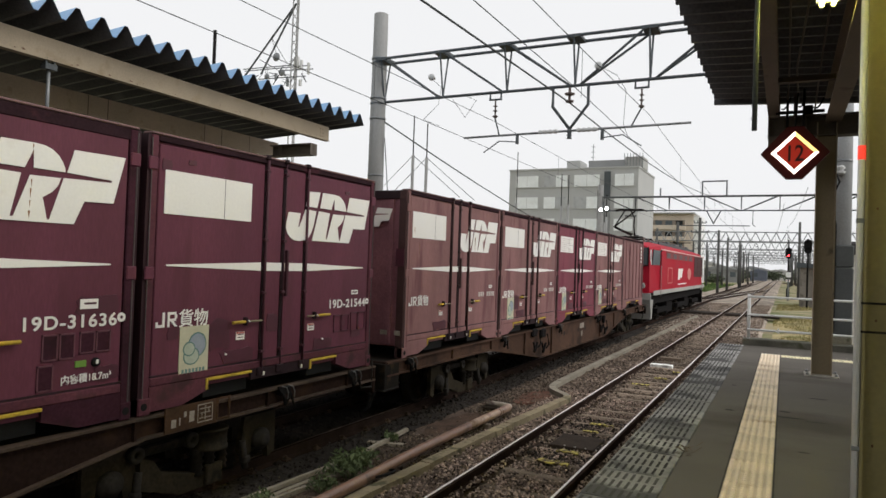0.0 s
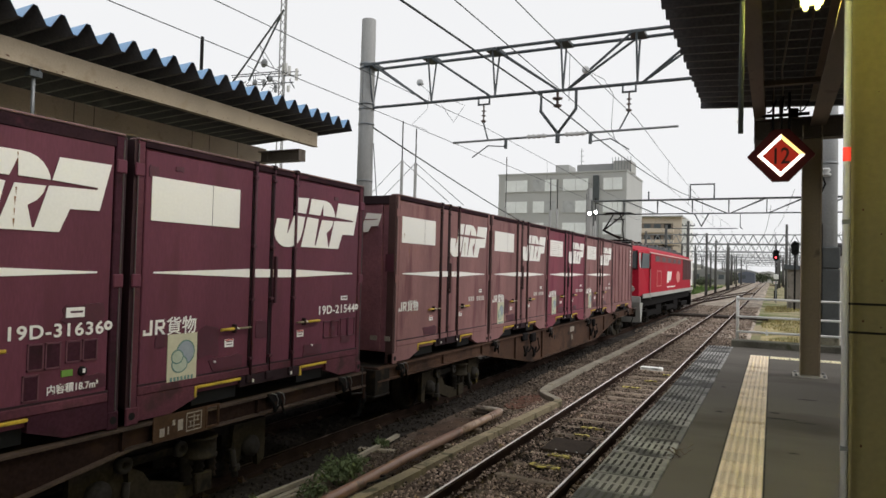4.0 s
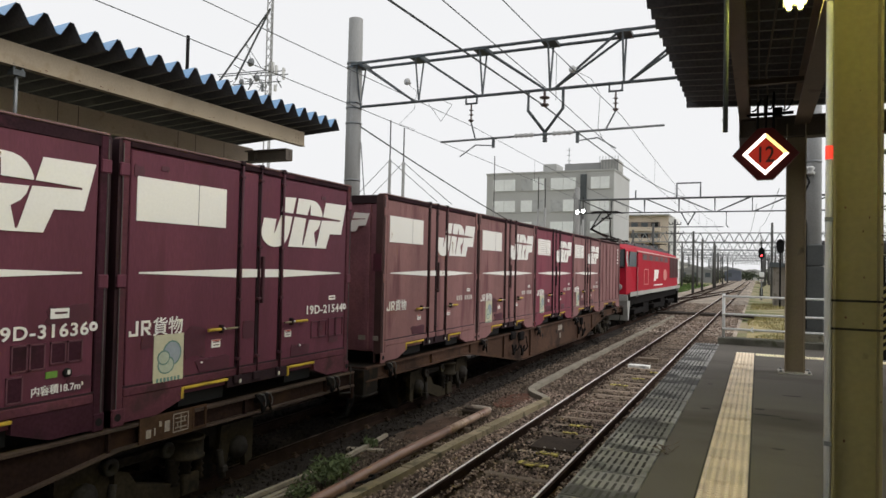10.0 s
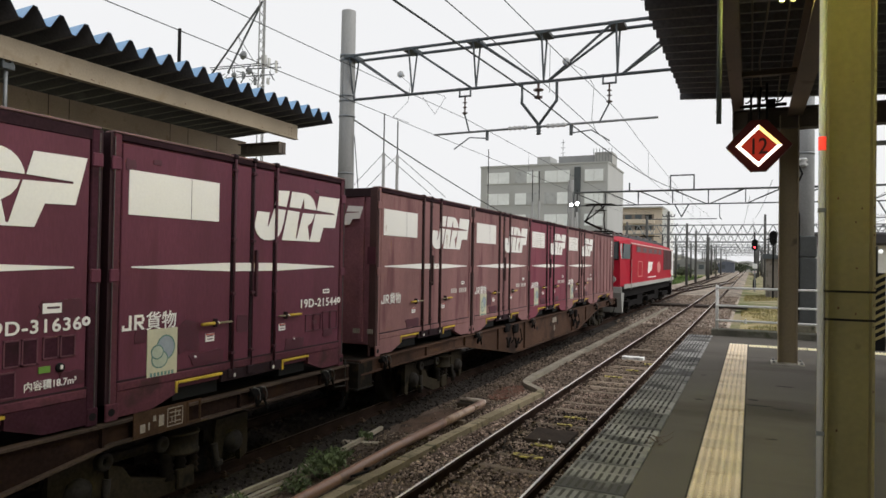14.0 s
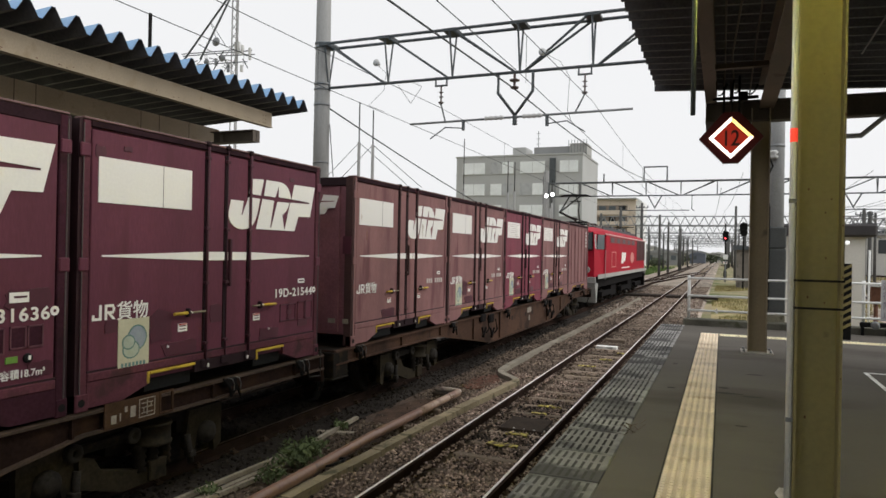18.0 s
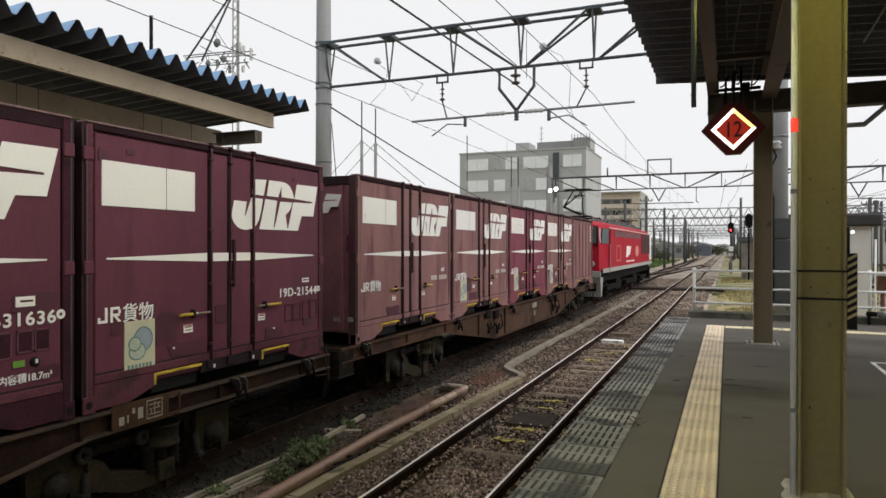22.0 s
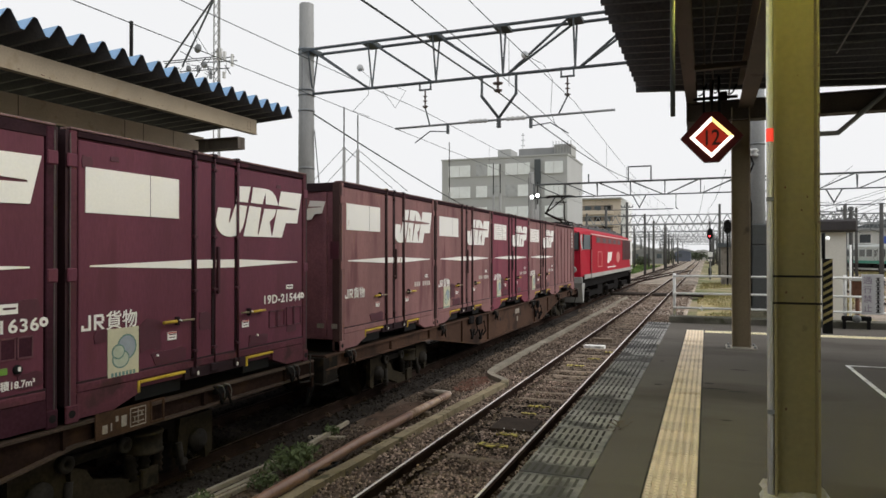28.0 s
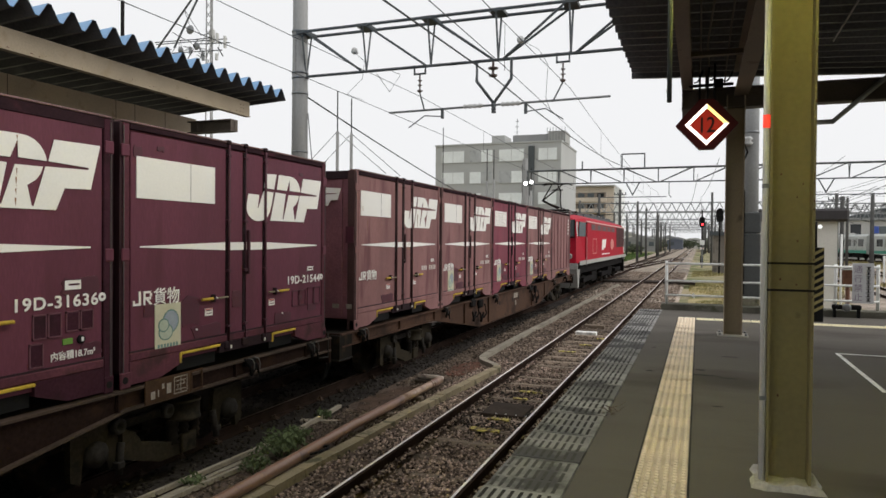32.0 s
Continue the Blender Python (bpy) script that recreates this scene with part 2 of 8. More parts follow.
M_BLD = mat("office_grey_wall", (0.43, 0.435, 0.425), 0.85, vary=0.06, fine=6, broad=0.2, bump=0.05)
M_BLIND = mat("pale_window_blind", (0.80, 0.83, 0.82), 0.5, vary=0.06, fine=3, broad=0.5, bump=0)
M_WINDOW = clear_glass("window_glass", (0.10, 0.12, 0.13), 0.12)
M_APART = mat("tan_apartment_wall", (0.62, 0.54, 0.445), 0.85, vary=0.08, fine=5, broad=0.3, bump=0.05)
M_WHITE = mat("white_fence_paint", (0.80, 0.81, 0.79), 0.5, vary=0.08, fine=40, broad=3, bump=0.05)
M_HUT = mat("hut_white_panel", (0.68, 0.665, 0.62), 0.7, vary=0.07, fine=20, broad=1)
M_HUTROOF = mat("hut_dark_fascia", (0.048, 0.044, 0.046), 0.6, vary=0.15, fine=20, broad=2)
M_GREYDARK = mat("dark_grey_cover", (0.075, 0.085, 0.09), 0.7, vary=0.15, fine=30, broad=1)
M_BLACK = mat("black_rubber", (0.011, 0.011, 0.011), 0.75, vary=0.2, gloss=0.12)
M_SIGNRED = mat("sign_dark_red", (0.075, 0.006, 0.007), 0.5, gloss=0.2, vary=0.1)
M_TRAINW = mat("railcar_steel", (0.42, 0.44, 0.42), 0.4, 0.2, vary=0.08)
M_GREEN = mat("railcar_green_band", (0.03, 0.24, 0.17), 0.45, vary=0.08)
M_GLASS = clear_glass("dark_cab_glass", (0.015, 0.018, 0.02), 0.06)
M_CONDUIT = mat("conduit_white", (0.75, 0.75, 0.72), 0.08, vary=0.06, fine=30, broad=4, bump=0.02)
M_RUSTY = mat("rusty_plate", (0.12, 0.06, 0.04), 0.85, vary=0.3, fine=40, broad=4, bump=0.3)
M_BEAMDARK = mat("dark_brown_beam", (0.095, 0.078, 0.064), 0.65, vary=0.2, fine=40, broad=2)
M_KERBDARK = mat("mossy_dark_kerb", (0.125, 0.12, 0.098), 0.9, vary=0.3, fine=40, broad=2, bump=0.4, spots=(0.07, 0.075, 0.045), spot_amount=0.45, spot_scale=3)
M_NOTICE = mat("notice_board_white", (0.62, 0.62, 0.64), 0.5, vary=0.05, fine=20, broad=3)
M_NOTICETXT = mat("notice_faded_violet", (0.33, 0.28, 0.36), 0.6, vary=0.1)
M_STRIPE = mat("post_yellow_stripe", (0.30, 0.25, 0.11), 0.6, vary=0.2)
M_MARKYEL = mat("smeared_yellow_paint", (0.66, 0.57, 0.15), 0.8, vary=0.25, fine=60, broad=8, spots=(0.12, 0.09, 0.05), spot_amount=0.76, spot_scale=16)
M_PLANK = mat("weathered_plank", (0.34, 0.30, 0.24), 0.9, vary=0.3, fine=40, broad=3, bump=0.4)
# Distant steel, paled in colour to stand in for haze.
M_HAZESTEEL = mat("far_steel_hazed", (0.27, 0.28, 0.285), 0.7, 0.2, vary=0.15)
M_FARPOLE = mat("weathered_pole", (0.095, 0.095, 0.092), 0.8, vary=0.2)
M_SHED = mat("grey_shed_wall", (0.27, 0.275, 0.275), 0.85, vary=0.1, fine=8, broad=0.4)
M_SHEDDIRTY = mat("stained_shed_wall", (0.19, 0.172, 0.148), 0.85, vary=0.25, fine=12, broad=0.8, spots=(0.11, 0.10, 0.085), spot_amount=0.45, spot_scale=1.5)
M_BLUE = mat("blue_metal_sheet", (0.13, 0.145, 0.18), 0.6, vary=0.1)
M_SIGNPANEL = glow("sign_red_panel", (0.42, 0.022, 0.010), 0.5)
M_SIGNLIT = glow("sign_lit_border", (1.0, 0.90, 0.80), 2.6)
M_SIGNAMBER = glow("sign_lit_amber", (1.0, 0.72, 0.25), 1.6)
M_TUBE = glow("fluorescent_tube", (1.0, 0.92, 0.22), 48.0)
M_SIGLAMP = glow("signal_red_lens", (1.0, 0.04, 0.05), 9.0)
M_REDBAND = glow("red_glow_band", (1.0, 0.07, 0.04), 0.7)
M_FLOOD = glow("floodlight_lens", (1.0, 1.0, 0.98), 8.0)
# Near-black plum: painted shade on containers, and the maroon one's bars.
M_PLUMBLACK = mat("container_plum_black", (0.030, 0.012, 0.016), 0.6, vary=0.25, fine=40, broad=2)
# Ballast below the train: oil, plus the train's shade put into the colour.
M_TRAINSHADE = mat("train_shade_ballast", (0.040, 0.034, 0.030), 0.95, vary=0.45, fine=28, broad=0.6, bump=0.9, dist=0.03)
M_COVER = mat("pole_cover_grey", (0.085, 0.09, 0.09), 0.7, vary=0.12, fine=30, broad=1)
M_SMALLLAMP = glow("small_white_lamp", (0.9, 0.92, 0.9), 0.9)
M_SIGNTXT = mat("sign_dark_figure", (0.05, 0.006, 0.006), 0.5, vary=0.05)
# Horizon leaves; some haze is put into the lighter green.
M_LEAFHAZE = mat("far_leaves_hazed", (0.10, 0.118, 0.078), 0.9, vary=0.3, fine=3, broad=0.3, bump=0, island=0.4)
# Oily stones; those under the train carry its shade in this colour.
M_OILSHADESTONE = mat("oil_and_shade_stone", (0.046, 0.039, 0.034), 0.9, vary=0.3, fine=90, broad=1.0, bump=0.3, island=0.6)
M_GRASSGREEN = mat("green_grass", (0.10, 0.16, 0.05), 0.95, vary=0.3, fine=30, broad=0.5, bump=0, island=0.4)
M_TROUGH = mat("mossy_trough_concrete", (0.285, 0.238, 0.158), 0.9, vary=0.22, fine=50, broad=1.2, bump=0.35, spots=(0.12, 0.11, 0.07), spot_amount=0.45, random=0.12)
M_TROUGHFAR = mat("pale_trough_concrete", (0.255, 0.23, 0.185), 0.9, vary=0.2, fine=50, broad=1.2, bump=0.3, random=0.1)
M_GROOVEWORN = mat("slab_groove_worn", (0.075, 0.073, 0.067), 0.95, vary=0.25, fine=60, broad=2)
# Near wagon's frame and all end beams, darker than the other wagon.
M_WAGONDARK = mat("wagon_dark_frame", (0.021, 0.0120, 0.0095), 0.8, gloss=0.06, vary=0.35, fine=30, broad=1.0, bump=0.25, spots=(0.036, 0.020, 0.012), spot_amount=0.34, spot_scale=2.0)
# Near wagon's flanges, paler than its sills.
M_FLANGE = mat("paler_sill_flange", (0.066, 0.044, 0.032), 0.7, vary=0.35, fine=30, broad=1.5, bump=0.2, spots=(0.04, 0.028, 0.02), spot_amount=0.4, spot_scale=2)
M_BOARD = mat("rust_orange_board", (0.058, 0.032, 0.018), 0.8, vary=0.3, fine=40, broad=4, bump=0.2)
M_FADEWHITE = mat("faded_white_mark", (0.27, 0.24, 0.205), 0.8, vary=0.25, fine=60, broad=8)
M_BARBROWN = mat("brown_locking_bar", (0.06, 0.03, 0.029), 0.6, vary=0.25, fine=40, broad=2)
M_BEAD = mat("grey_edge_bead", (0.075, 0.06, 0.06), 0.55, vary=0.3, fine=40, broad=2)
M_BALCONYSHADE = mat("shaded_balcony_strip", (0.24, 0.20, 0.165), 0.85, vary=0.12, fine=4, broad=0.5, bump=0)
M_VERGE = mat("straw_verge", (0.34, 0.285, 0.15), 0.95, vary=0.35, fine=14, broad=0.5, bump=0.6, dist=0.03, spots=(0.13, 0.135, 0.045), spot_amount=0.5, spot_scale=0.8)
M_TOWN = mat("pale_town_wall", (0.50, 0.49, 0.47), 0.85, vary=0.1, fine=5, broad=0.4, bump=0)
M_BLUEBOARD = mat("blue_board_paint", (0.05, 0.10, 0.42), 0.5, vary=0.08)
M_BEAMBROWN = mat("canopy_beam_brown", (0.16, 0.125, 0.096), 0.65, vary=0.15, fine=40, broad=1.2, bump=0.08, spots=(0.11, 0.08, 0.06), spot_amount=0.34, spot_scale=4)
M_CONCPALE = mat("pale_footing_concrete", (0.42, 0.40, 0.36), 0.9, vary=0.2, fine=50, broad=3, bump=0.5)
M_RUSTEARTH = mat("rust_red_earth", (0.10, 0.048, 0.034), 0.95, vary=0.35, fine=30, broad=2, bump=0.6, dist=0.02)
M_MUD = mat("trodden_brown_mud", (0.095, 0.062, 0.046), 0.95, vary=0.35, fine=45, broad=3, bump=0.7, dist=0.02, spots=(0.05, 0.036, 0.028), spot_amount=0.45, spot_scale=4)
M_RUSTSTREAK = mat("rust_streak", (0.27, 0.13, 0.05), 0.8, vary=0.35, fine=40, broad=8, bump=0)
M_DRAIN = mat("grey_drain_pipe", (0.30, 0.305, 0.30), 0.55, vary=0.12, fine=30, broad=2, bump=0.05)
M_REDPRINT = mat("red_label_print", (0.42, 0.05, 0.03), 0.6, vary=0.1, bump=0)
# Sleepers under the train, darkened for its shade; also the crossing planks.
M_SLEEPERDARK = mat("dark_sleeper", (0.042, 0.034, 0.028), 0.9, vary=0.35, fine=40, broad=2, bump=0.5, stretch=(0.3, 2, 2), random=0.3)
M_STEELPOLE = mat("grey_sheet_pole", (0.30, 0.305, 0.305), 0.7, vary=0.12, fine=30, broad=1, bump=0.1)
M_BARPURPLE = mat("plum_locking_bar", (0.062, 0.022, 0.031), 0.6, vary=0.2, fine=40, broad=2)
M_TOPRAIL = mat("near_black_top_rail", (0.028, 0.014, 0.018), 0.8, gloss=0.05, vary=0.3, fine=40, broad=2, spots=(0.080, 0.026, 0.037), spot_amount=0.4, spot_scale=3)
M_RAILDULL = mat("rail_head_rusty", (0.15, 0.11, 0.09), 0.6, 0.5, vary=0.2, fine=80, broad=2, bump=0.05)
# Earthy stones; the shade beside the train is mixed into the colour.
M_SHADESTONE = mat("shade_brown_stone", (0.160, 0.126, 0.099), 0.95, vary=0.35, fine=90, broad=1.0, bump=0.3, island=0.7)
M_BOGIECAST = mat("bogie_cast_olive_grime", (0.030, 0.024, 0.015), 0.85, vary=0.35, fine=30, broad=3, bump=0.3, spots=(0.014, 0.012, 0.009), spot_amount=0.48, spot_scale=6)
M_BOGIERING = mat("bogie_worn_grey_steel", (0.026, 0.023, 0.020), 0.75, vary=0.3, fine=40, broad=4, bump=0.2)
M_CLIP = mat("rusty_rail_clip", (0.075, 0.05, 0.037), 0.85, vary=0.3, fine=60, broad=6, bump=0.2, random=0.35)
M_BEACON = mat("grimy_beacon_cover", (0.047, 0.036, 0.028), 0.92, vary=0.3, fine=30, broad=4, bump=0.3)
M_TACTPALE = mat("pale_tactile_tile", (0.86, 0.79, 0.56), 0.75, vary=0.12, fine=80, broad=1.3, bump=0.15, spots=(0.62, 0.54, 0.36), spot_amount=0.36, spot_scale=2.5, random=0.08)
# Lit copy of the cream paint, brightened for the beam under the roof.
M_CREAMLIT = mat("cream_beam_paint_lightened", (0.54, 0.455, 0.34), 0.65, vary=0.12, fine=40, broad=1.2, bump=0.08, spots=(0.42, 0.33, 0.22), spot_amount=0.34, spot_scale=4)

# ---- mesh helpers ----
def box(bm, x0, x1, y0, y1, z0, z1, bevel=0.0):
    v = [bm.verts.new(p) for p in ((x0, y0, z0), (x1, y0, z0), (x1, y1, z0), (x0, y1, z0), (x0, y0, z1), (x1, y0, z1), (x1, y1, z1), (x0, y1, z1))]
    f = [bm.faces.new([v[i] for i in q]) for q in ((0, 3, 2, 1), (4, 5, 6, 7), (0, 1, 5, 4), (1, 2, 6, 5), (2, 3, 7, 6), (3, 0, 4, 7))]
    if bevel:
        bmesh.ops.bevel(bm, geom=list({e for q in f for e in q.edges}), offset=bevel, segments=1, affect="EDGES")
    return bm


def prism(bm, pts, axis, a0, a1):
    """A polygon (pairs in the two other axes, in order x, y, z) drawn out along an axis."""
    def put(p, a):
        q = list(p)
        q.insert("xyz".index(axis), a)
        return bm.verts.new(q)
    lo, hi = [put(p, a0) for p in pts], [put(p, a1) for p in pts]
    n = len(pts)
    bm.faces.new(lo)
    bm.faces.new(list(reversed(hi)))
    for i in range(n):
        bm.faces.new((lo[i], hi[i], hi[(i + 1) % n], lo[(i + 1) % n]))
    return bm


def tube(bm, p0, p1, r, n=8, r1=None):
    p0, p1 = Vector(p0), Vector(p1)
    q = (p1 - p0).to_track_quat("Z", "Y")
    rings = []
    for p, rr in ((p0, r), (p1, r if r1 is None else r1)):
        rings.append([bm.verts.new(p + q @ Vector((rr * math.cos(2 * math.pi * i / n), rr * math.sin(2 * math.pi * i / n), 0))) for i in range(n)])
    for i in range(n):
        bm.faces.new((rings[0][i], rings[0][(i + 1) % n], rings[1][(i + 1) % n], rings[1][i])).smooth = n > 6
    bm.faces.new(list(reversed(rings[0])))
    bm.faces.new(rings[1])
    return bm


def chain(bm, pts, r, n=6):
    """A bent rod or wire through points, as one skin."""
    pts = [Vector(p) for p in pts]
    rings = []
    for i, p in enumerate(pts):
        d0 = (p - pts[i - 1]).normalized() if i else None
        d1 = (pts[i + 1] - p).normalized() if i + 1 < len(pts) else None
        d = (d0 or d1) + (d1 or d0)
        k = 1.0 if d0 is None or d1 is None else 1.0 / max(0.5, d.length / 2)
        q = d.to_track_quat("Z", "Y")
        rings.append([bm.verts.new(p + q @ Vector((r * k * math.cos(2 * math.pi * j / n), r * k * math.sin(2 * math.pi * j / n), 0))) for j in range(n)])
    for u, w in zip(rings[:-1], rings[1:]):
        for j in range(n):
            bm.faces.new((u[j], u[(j + 1) % n], w[(j + 1) % n], w[j])).smooth = n > 6
    bm.faces.new(list(reversed(rings[0])))
    bm.faces.new(rings[-1])
    return bm


def lathe(bm, p, profile, axis="z", n=12):
    """Rings (distance along the axis, radius) round an axis through p."""
    rings = []
    for d, r in profile:
        ring = []
        for i in range(n):
            c, s = r * math.cos(2 * math.pi * i / n), r * math.sin(2 * math.pi * i / n)
            o = {"z": (c, s, d), "x": (d, c, s), "y": (s, d, c)}[axis]
            ring.append(bm.verts.new(Vector(p) + Vector(o)))
        rings.append(ring)
    for a, b in zip(rings[:-1], rings[1:]):
        for i in range(n):
            bm.faces.new((a[i], a[(i + 1) % n], b[(i + 1) % n], b[i])).smooth = True
    bm.faces.new(list(reversed(rings[0])))
    bm.faces.new(rings[-1])
    return bm


def sag(p, q, drop, n=10):
    p, q = Vector(p), Vector(q)
    return [p.lerp(q, i / n) - Vector((0, 0, 4 * drop * (i / n) * (1 - i / n))) for i in range(n + 1)]


def part(name, bm, material, parent=None, label=""):
    """Links a bmesh as one mesh object, under a thing or under a part."""
    me = bpy.data.meshes.new(name)
    bmesh.ops.recalc_face_normals(bm, faces=bm.faces)
    bm.to_mesh(me)
    bm.free()
    me.materials.append(material)
    ob = new(name, me)
    if parent:
        ob.parent = parent
    if label:
        ob["label"] = label
    return ob


def piece(name, me, parent, m):
    """One more object on a shared mesh."""
    ob = new(name, me)
    ob.parent = parent
    ob.matrix_basis = m
    return ob


def thing(name, label, category, place=(0, 0, 0), group="", kind="", turn=0.0):
    ob = new(name)
    ob.empty_display_size = 0.2
    ob.matrix_basis = pose(*place, rz=turn)
    return tagged(ob, label, category, group, kind)


def B():
    return bmesh.new()


def hbeam(bm, x, y, z0, z1, w=0.25, d=0.25, t=0.014):
    """An upright H section; flanges face x."""
    box(bm, x - w / 2, x - w / 2 + t, y - d / 2, y + d / 2, z0, z1)
    box(bm, x + w / 2 - t, x + w / 2, y - d / 2, y + d / 2, z0, z1)
    box(bm, x - w / 2 + t, x + w / 2 - t, y - t / 2, y + t / 2, z0, z1)
    return bm


def words(text, size, m, parent, place, turn, name="lettering", extrude=0.002, bold=0.0, squeeze=1.0, fit=None, gap=1.0):
    """Lettering in the built-in font as a thin mesh."""
    cu = bpy.data.curves.new(name, "FONT")
    cu.body, cu.size, cu.extrude, cu.offset, cu.space_character = text, size, extrude, bold, gap
    tmp = bpy.data.objects.new(name, cu)
    me = bpy.data.meshes.new_from_object(tmp)
    bpy.data.objects.remove(tmp)
    if fit:
        xs = [v.co.x for v in me.vertices]
        squeeze = fit / (max(xs) - min(xs))
    me.materials.clear()
    me.materials.append(m)
    ob = new(name, me)
    ob.parent = parent
    ob.matrix_basis = pose(*place, *turn) @ Matrix.Diagonal((squeeze, 1, 1, 1))
    return ob

# ---- ground, tracks, platforms ----
T1, T2 = -0.566, -4.125          # track centre lines
PLAT = 1.047                     # platform height over the rail heads
GROUND = -0.20
YEND = 14.40                     # end of the platform

bm = B()
bmesh.ops.create_grid(bm, x_segments=2, y_segments=2, size=1500, matrix=Matrix.Translation((0, 700, GROUND - 0.12)))
ground = tagged(part("ground", bm, M_EARTH), "yard ground of brown earth and thin grass", "ground", kind="structure")

bm = B()
prism(bm, [(-7.2, GROUND - 0.11), (-6.6, -0.168), (-1.14, -0.168), (-1.06, -0.222), (-0.07, -0.222), (0.01, -0.168), (0.95, -0.168), (1.3, GROUND - 0.11)], "y", -45, 30)
ballast = tagged(part("ballast_bed", bm, M_BALLAST), "rust-stained brown gravel bed under the tracks", "ballast", kind="structure")
bm = B()
prism(bm, [(-7.2, GROUND - 0.11), (-6.6, -0.168), (0.95, -0.168), (1.3, GROUND - 0.11)], "y", 30, 62)
tagged(part("ballast_bed", bm, M_BALLASTFAR), "paler brown gravel bed farther along the tracks", "ballast", kind="structure")
bm = B()
prism(bm, [(-7.2, GROUND - 0.11), (-6.6, -0.168), (0.95, -0.168), (1.3, GROUND - 0.11)], "y", 62, 300)
tagged(part("ballast_bed", bm, M_BALLASTRUST), "rusty dark gravel bed at the junction", "ballast", kind="structure")
bm = B()
prism(bm, [(8.6, GROUND - 0.11), (9.6, -0.25), (20.0, -0.25), (21.0, GROUND - 0.11)], "y", 24, 300)
tagged(part("ballast_bed", bm, M_BALLASTFAR), "brown gravel bed of the yard tracks", "ballast", kind="structure")

# Dark strip that puts the train's shade into the gravel's colour.
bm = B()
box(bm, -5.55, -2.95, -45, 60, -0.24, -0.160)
tagged(part("oily_ballast_strip", bm, M_TRAINSHADE), "oily gravel under the freight train, darkened for its shade", "ballast", kind="structure")


bm = B()
bmesh.ops.create_grid(bm, x_segments=8, y_segments=16, size=1, matrix=Matrix.Translation((4.9, 30.0, GROUND - 0.085)) @ Matrix.Diagonal((3.2, 14.0, 1, 1)))
tagged(part("grass_verge", bm, M_VERGE), "straw-coloured grassy verge beyond the platform end", "verge", kind="structure")


def rail_profile():
    return [(-0.065, -0.153), (0.065, -0.153), (0.065, -0.142), (0.012, -0.118), (0.009, -0.045), (0.0325, -0.034), (0.0325, -0.004),
            (-0.0325, -0.004), (-0.0325, -0.034), (-0.009, -0.045), (-0.012, -0.118), (-0.065, -0.142)]


def rail(x, y0, y1, parent, dx=0.0, top=None):
    """A rail along y, and its worn head; dx: how far it drifts sideways on the way."""
    bm = B()
    a = [bm.verts.new((x + p[0], y0, p[1])) for p in rail_profile()]
    b = [bm.verts.new((x + dx + p[0], y1, p[1])) for p in rail_profile()]
    n = len(a)
    for i in range(n):
        bm.faces.new((a[i], b[i], b[(i + 1) % n], a[(i + 1) % n]))
    bm.faces.new(a)
    bm.faces.new(list(reversed(b)))
    r = part("rail", bm, M_RAIL, parent)
    bm = B()
    wear = [(y0, 0.027), (y1, 0.027)]
    rows = []
    for y, w in wear:
        xa = x + dx * (y - y0) / (y1 - y0) - 0.0315
        rows.append([bm.verts.new(p) for p in ((xa, y, 0), (xa + w, y, 0), (xa + w, y, -0.0035), (xa, y, -0.0035))])
    for u, v in zip(rows[:-1], rows[1:]):
        for i in range(4):
            bm.faces.new((u[i], u[(i + 1) % 4], v[(i + 1) % 4], v[i]))
    bm.faces.new(rows[0])
    bm.faces.new(list(reversed(rows[-1])))
    bmesh.ops.recalc_face_normals(bm, faces=bm.faces)
    part("rail_head", bm, top or M_RAILTOP, r, "worn rail head with the steel's sheen in its colour")


clip_me = bpy.data.meshes.new("rail_clip")
bm = B()
box(bm, 0.028, 0.115, -0.05, 0.05, -0.152, -0.128, 0.004)
prism(bm, [(0.022, -0.118), (0.06, -0.124), (0.10, -0.128), (0.10, -0.118), (0.06, -0.108), (0.022, -0.104)], "y", -0.026, 0.026)
lathe(bm, (0.066, 0, -0.112), [(0, 0.016), (0.022, 0.016), (0.026, 0.010)], "z", 6)
bmesh.ops.recalc_face_normals(bm, faces=bm.faces)
bm.to_mesh(clip_me)
bm.free()
clip_me.materials.append(M_CLIP)


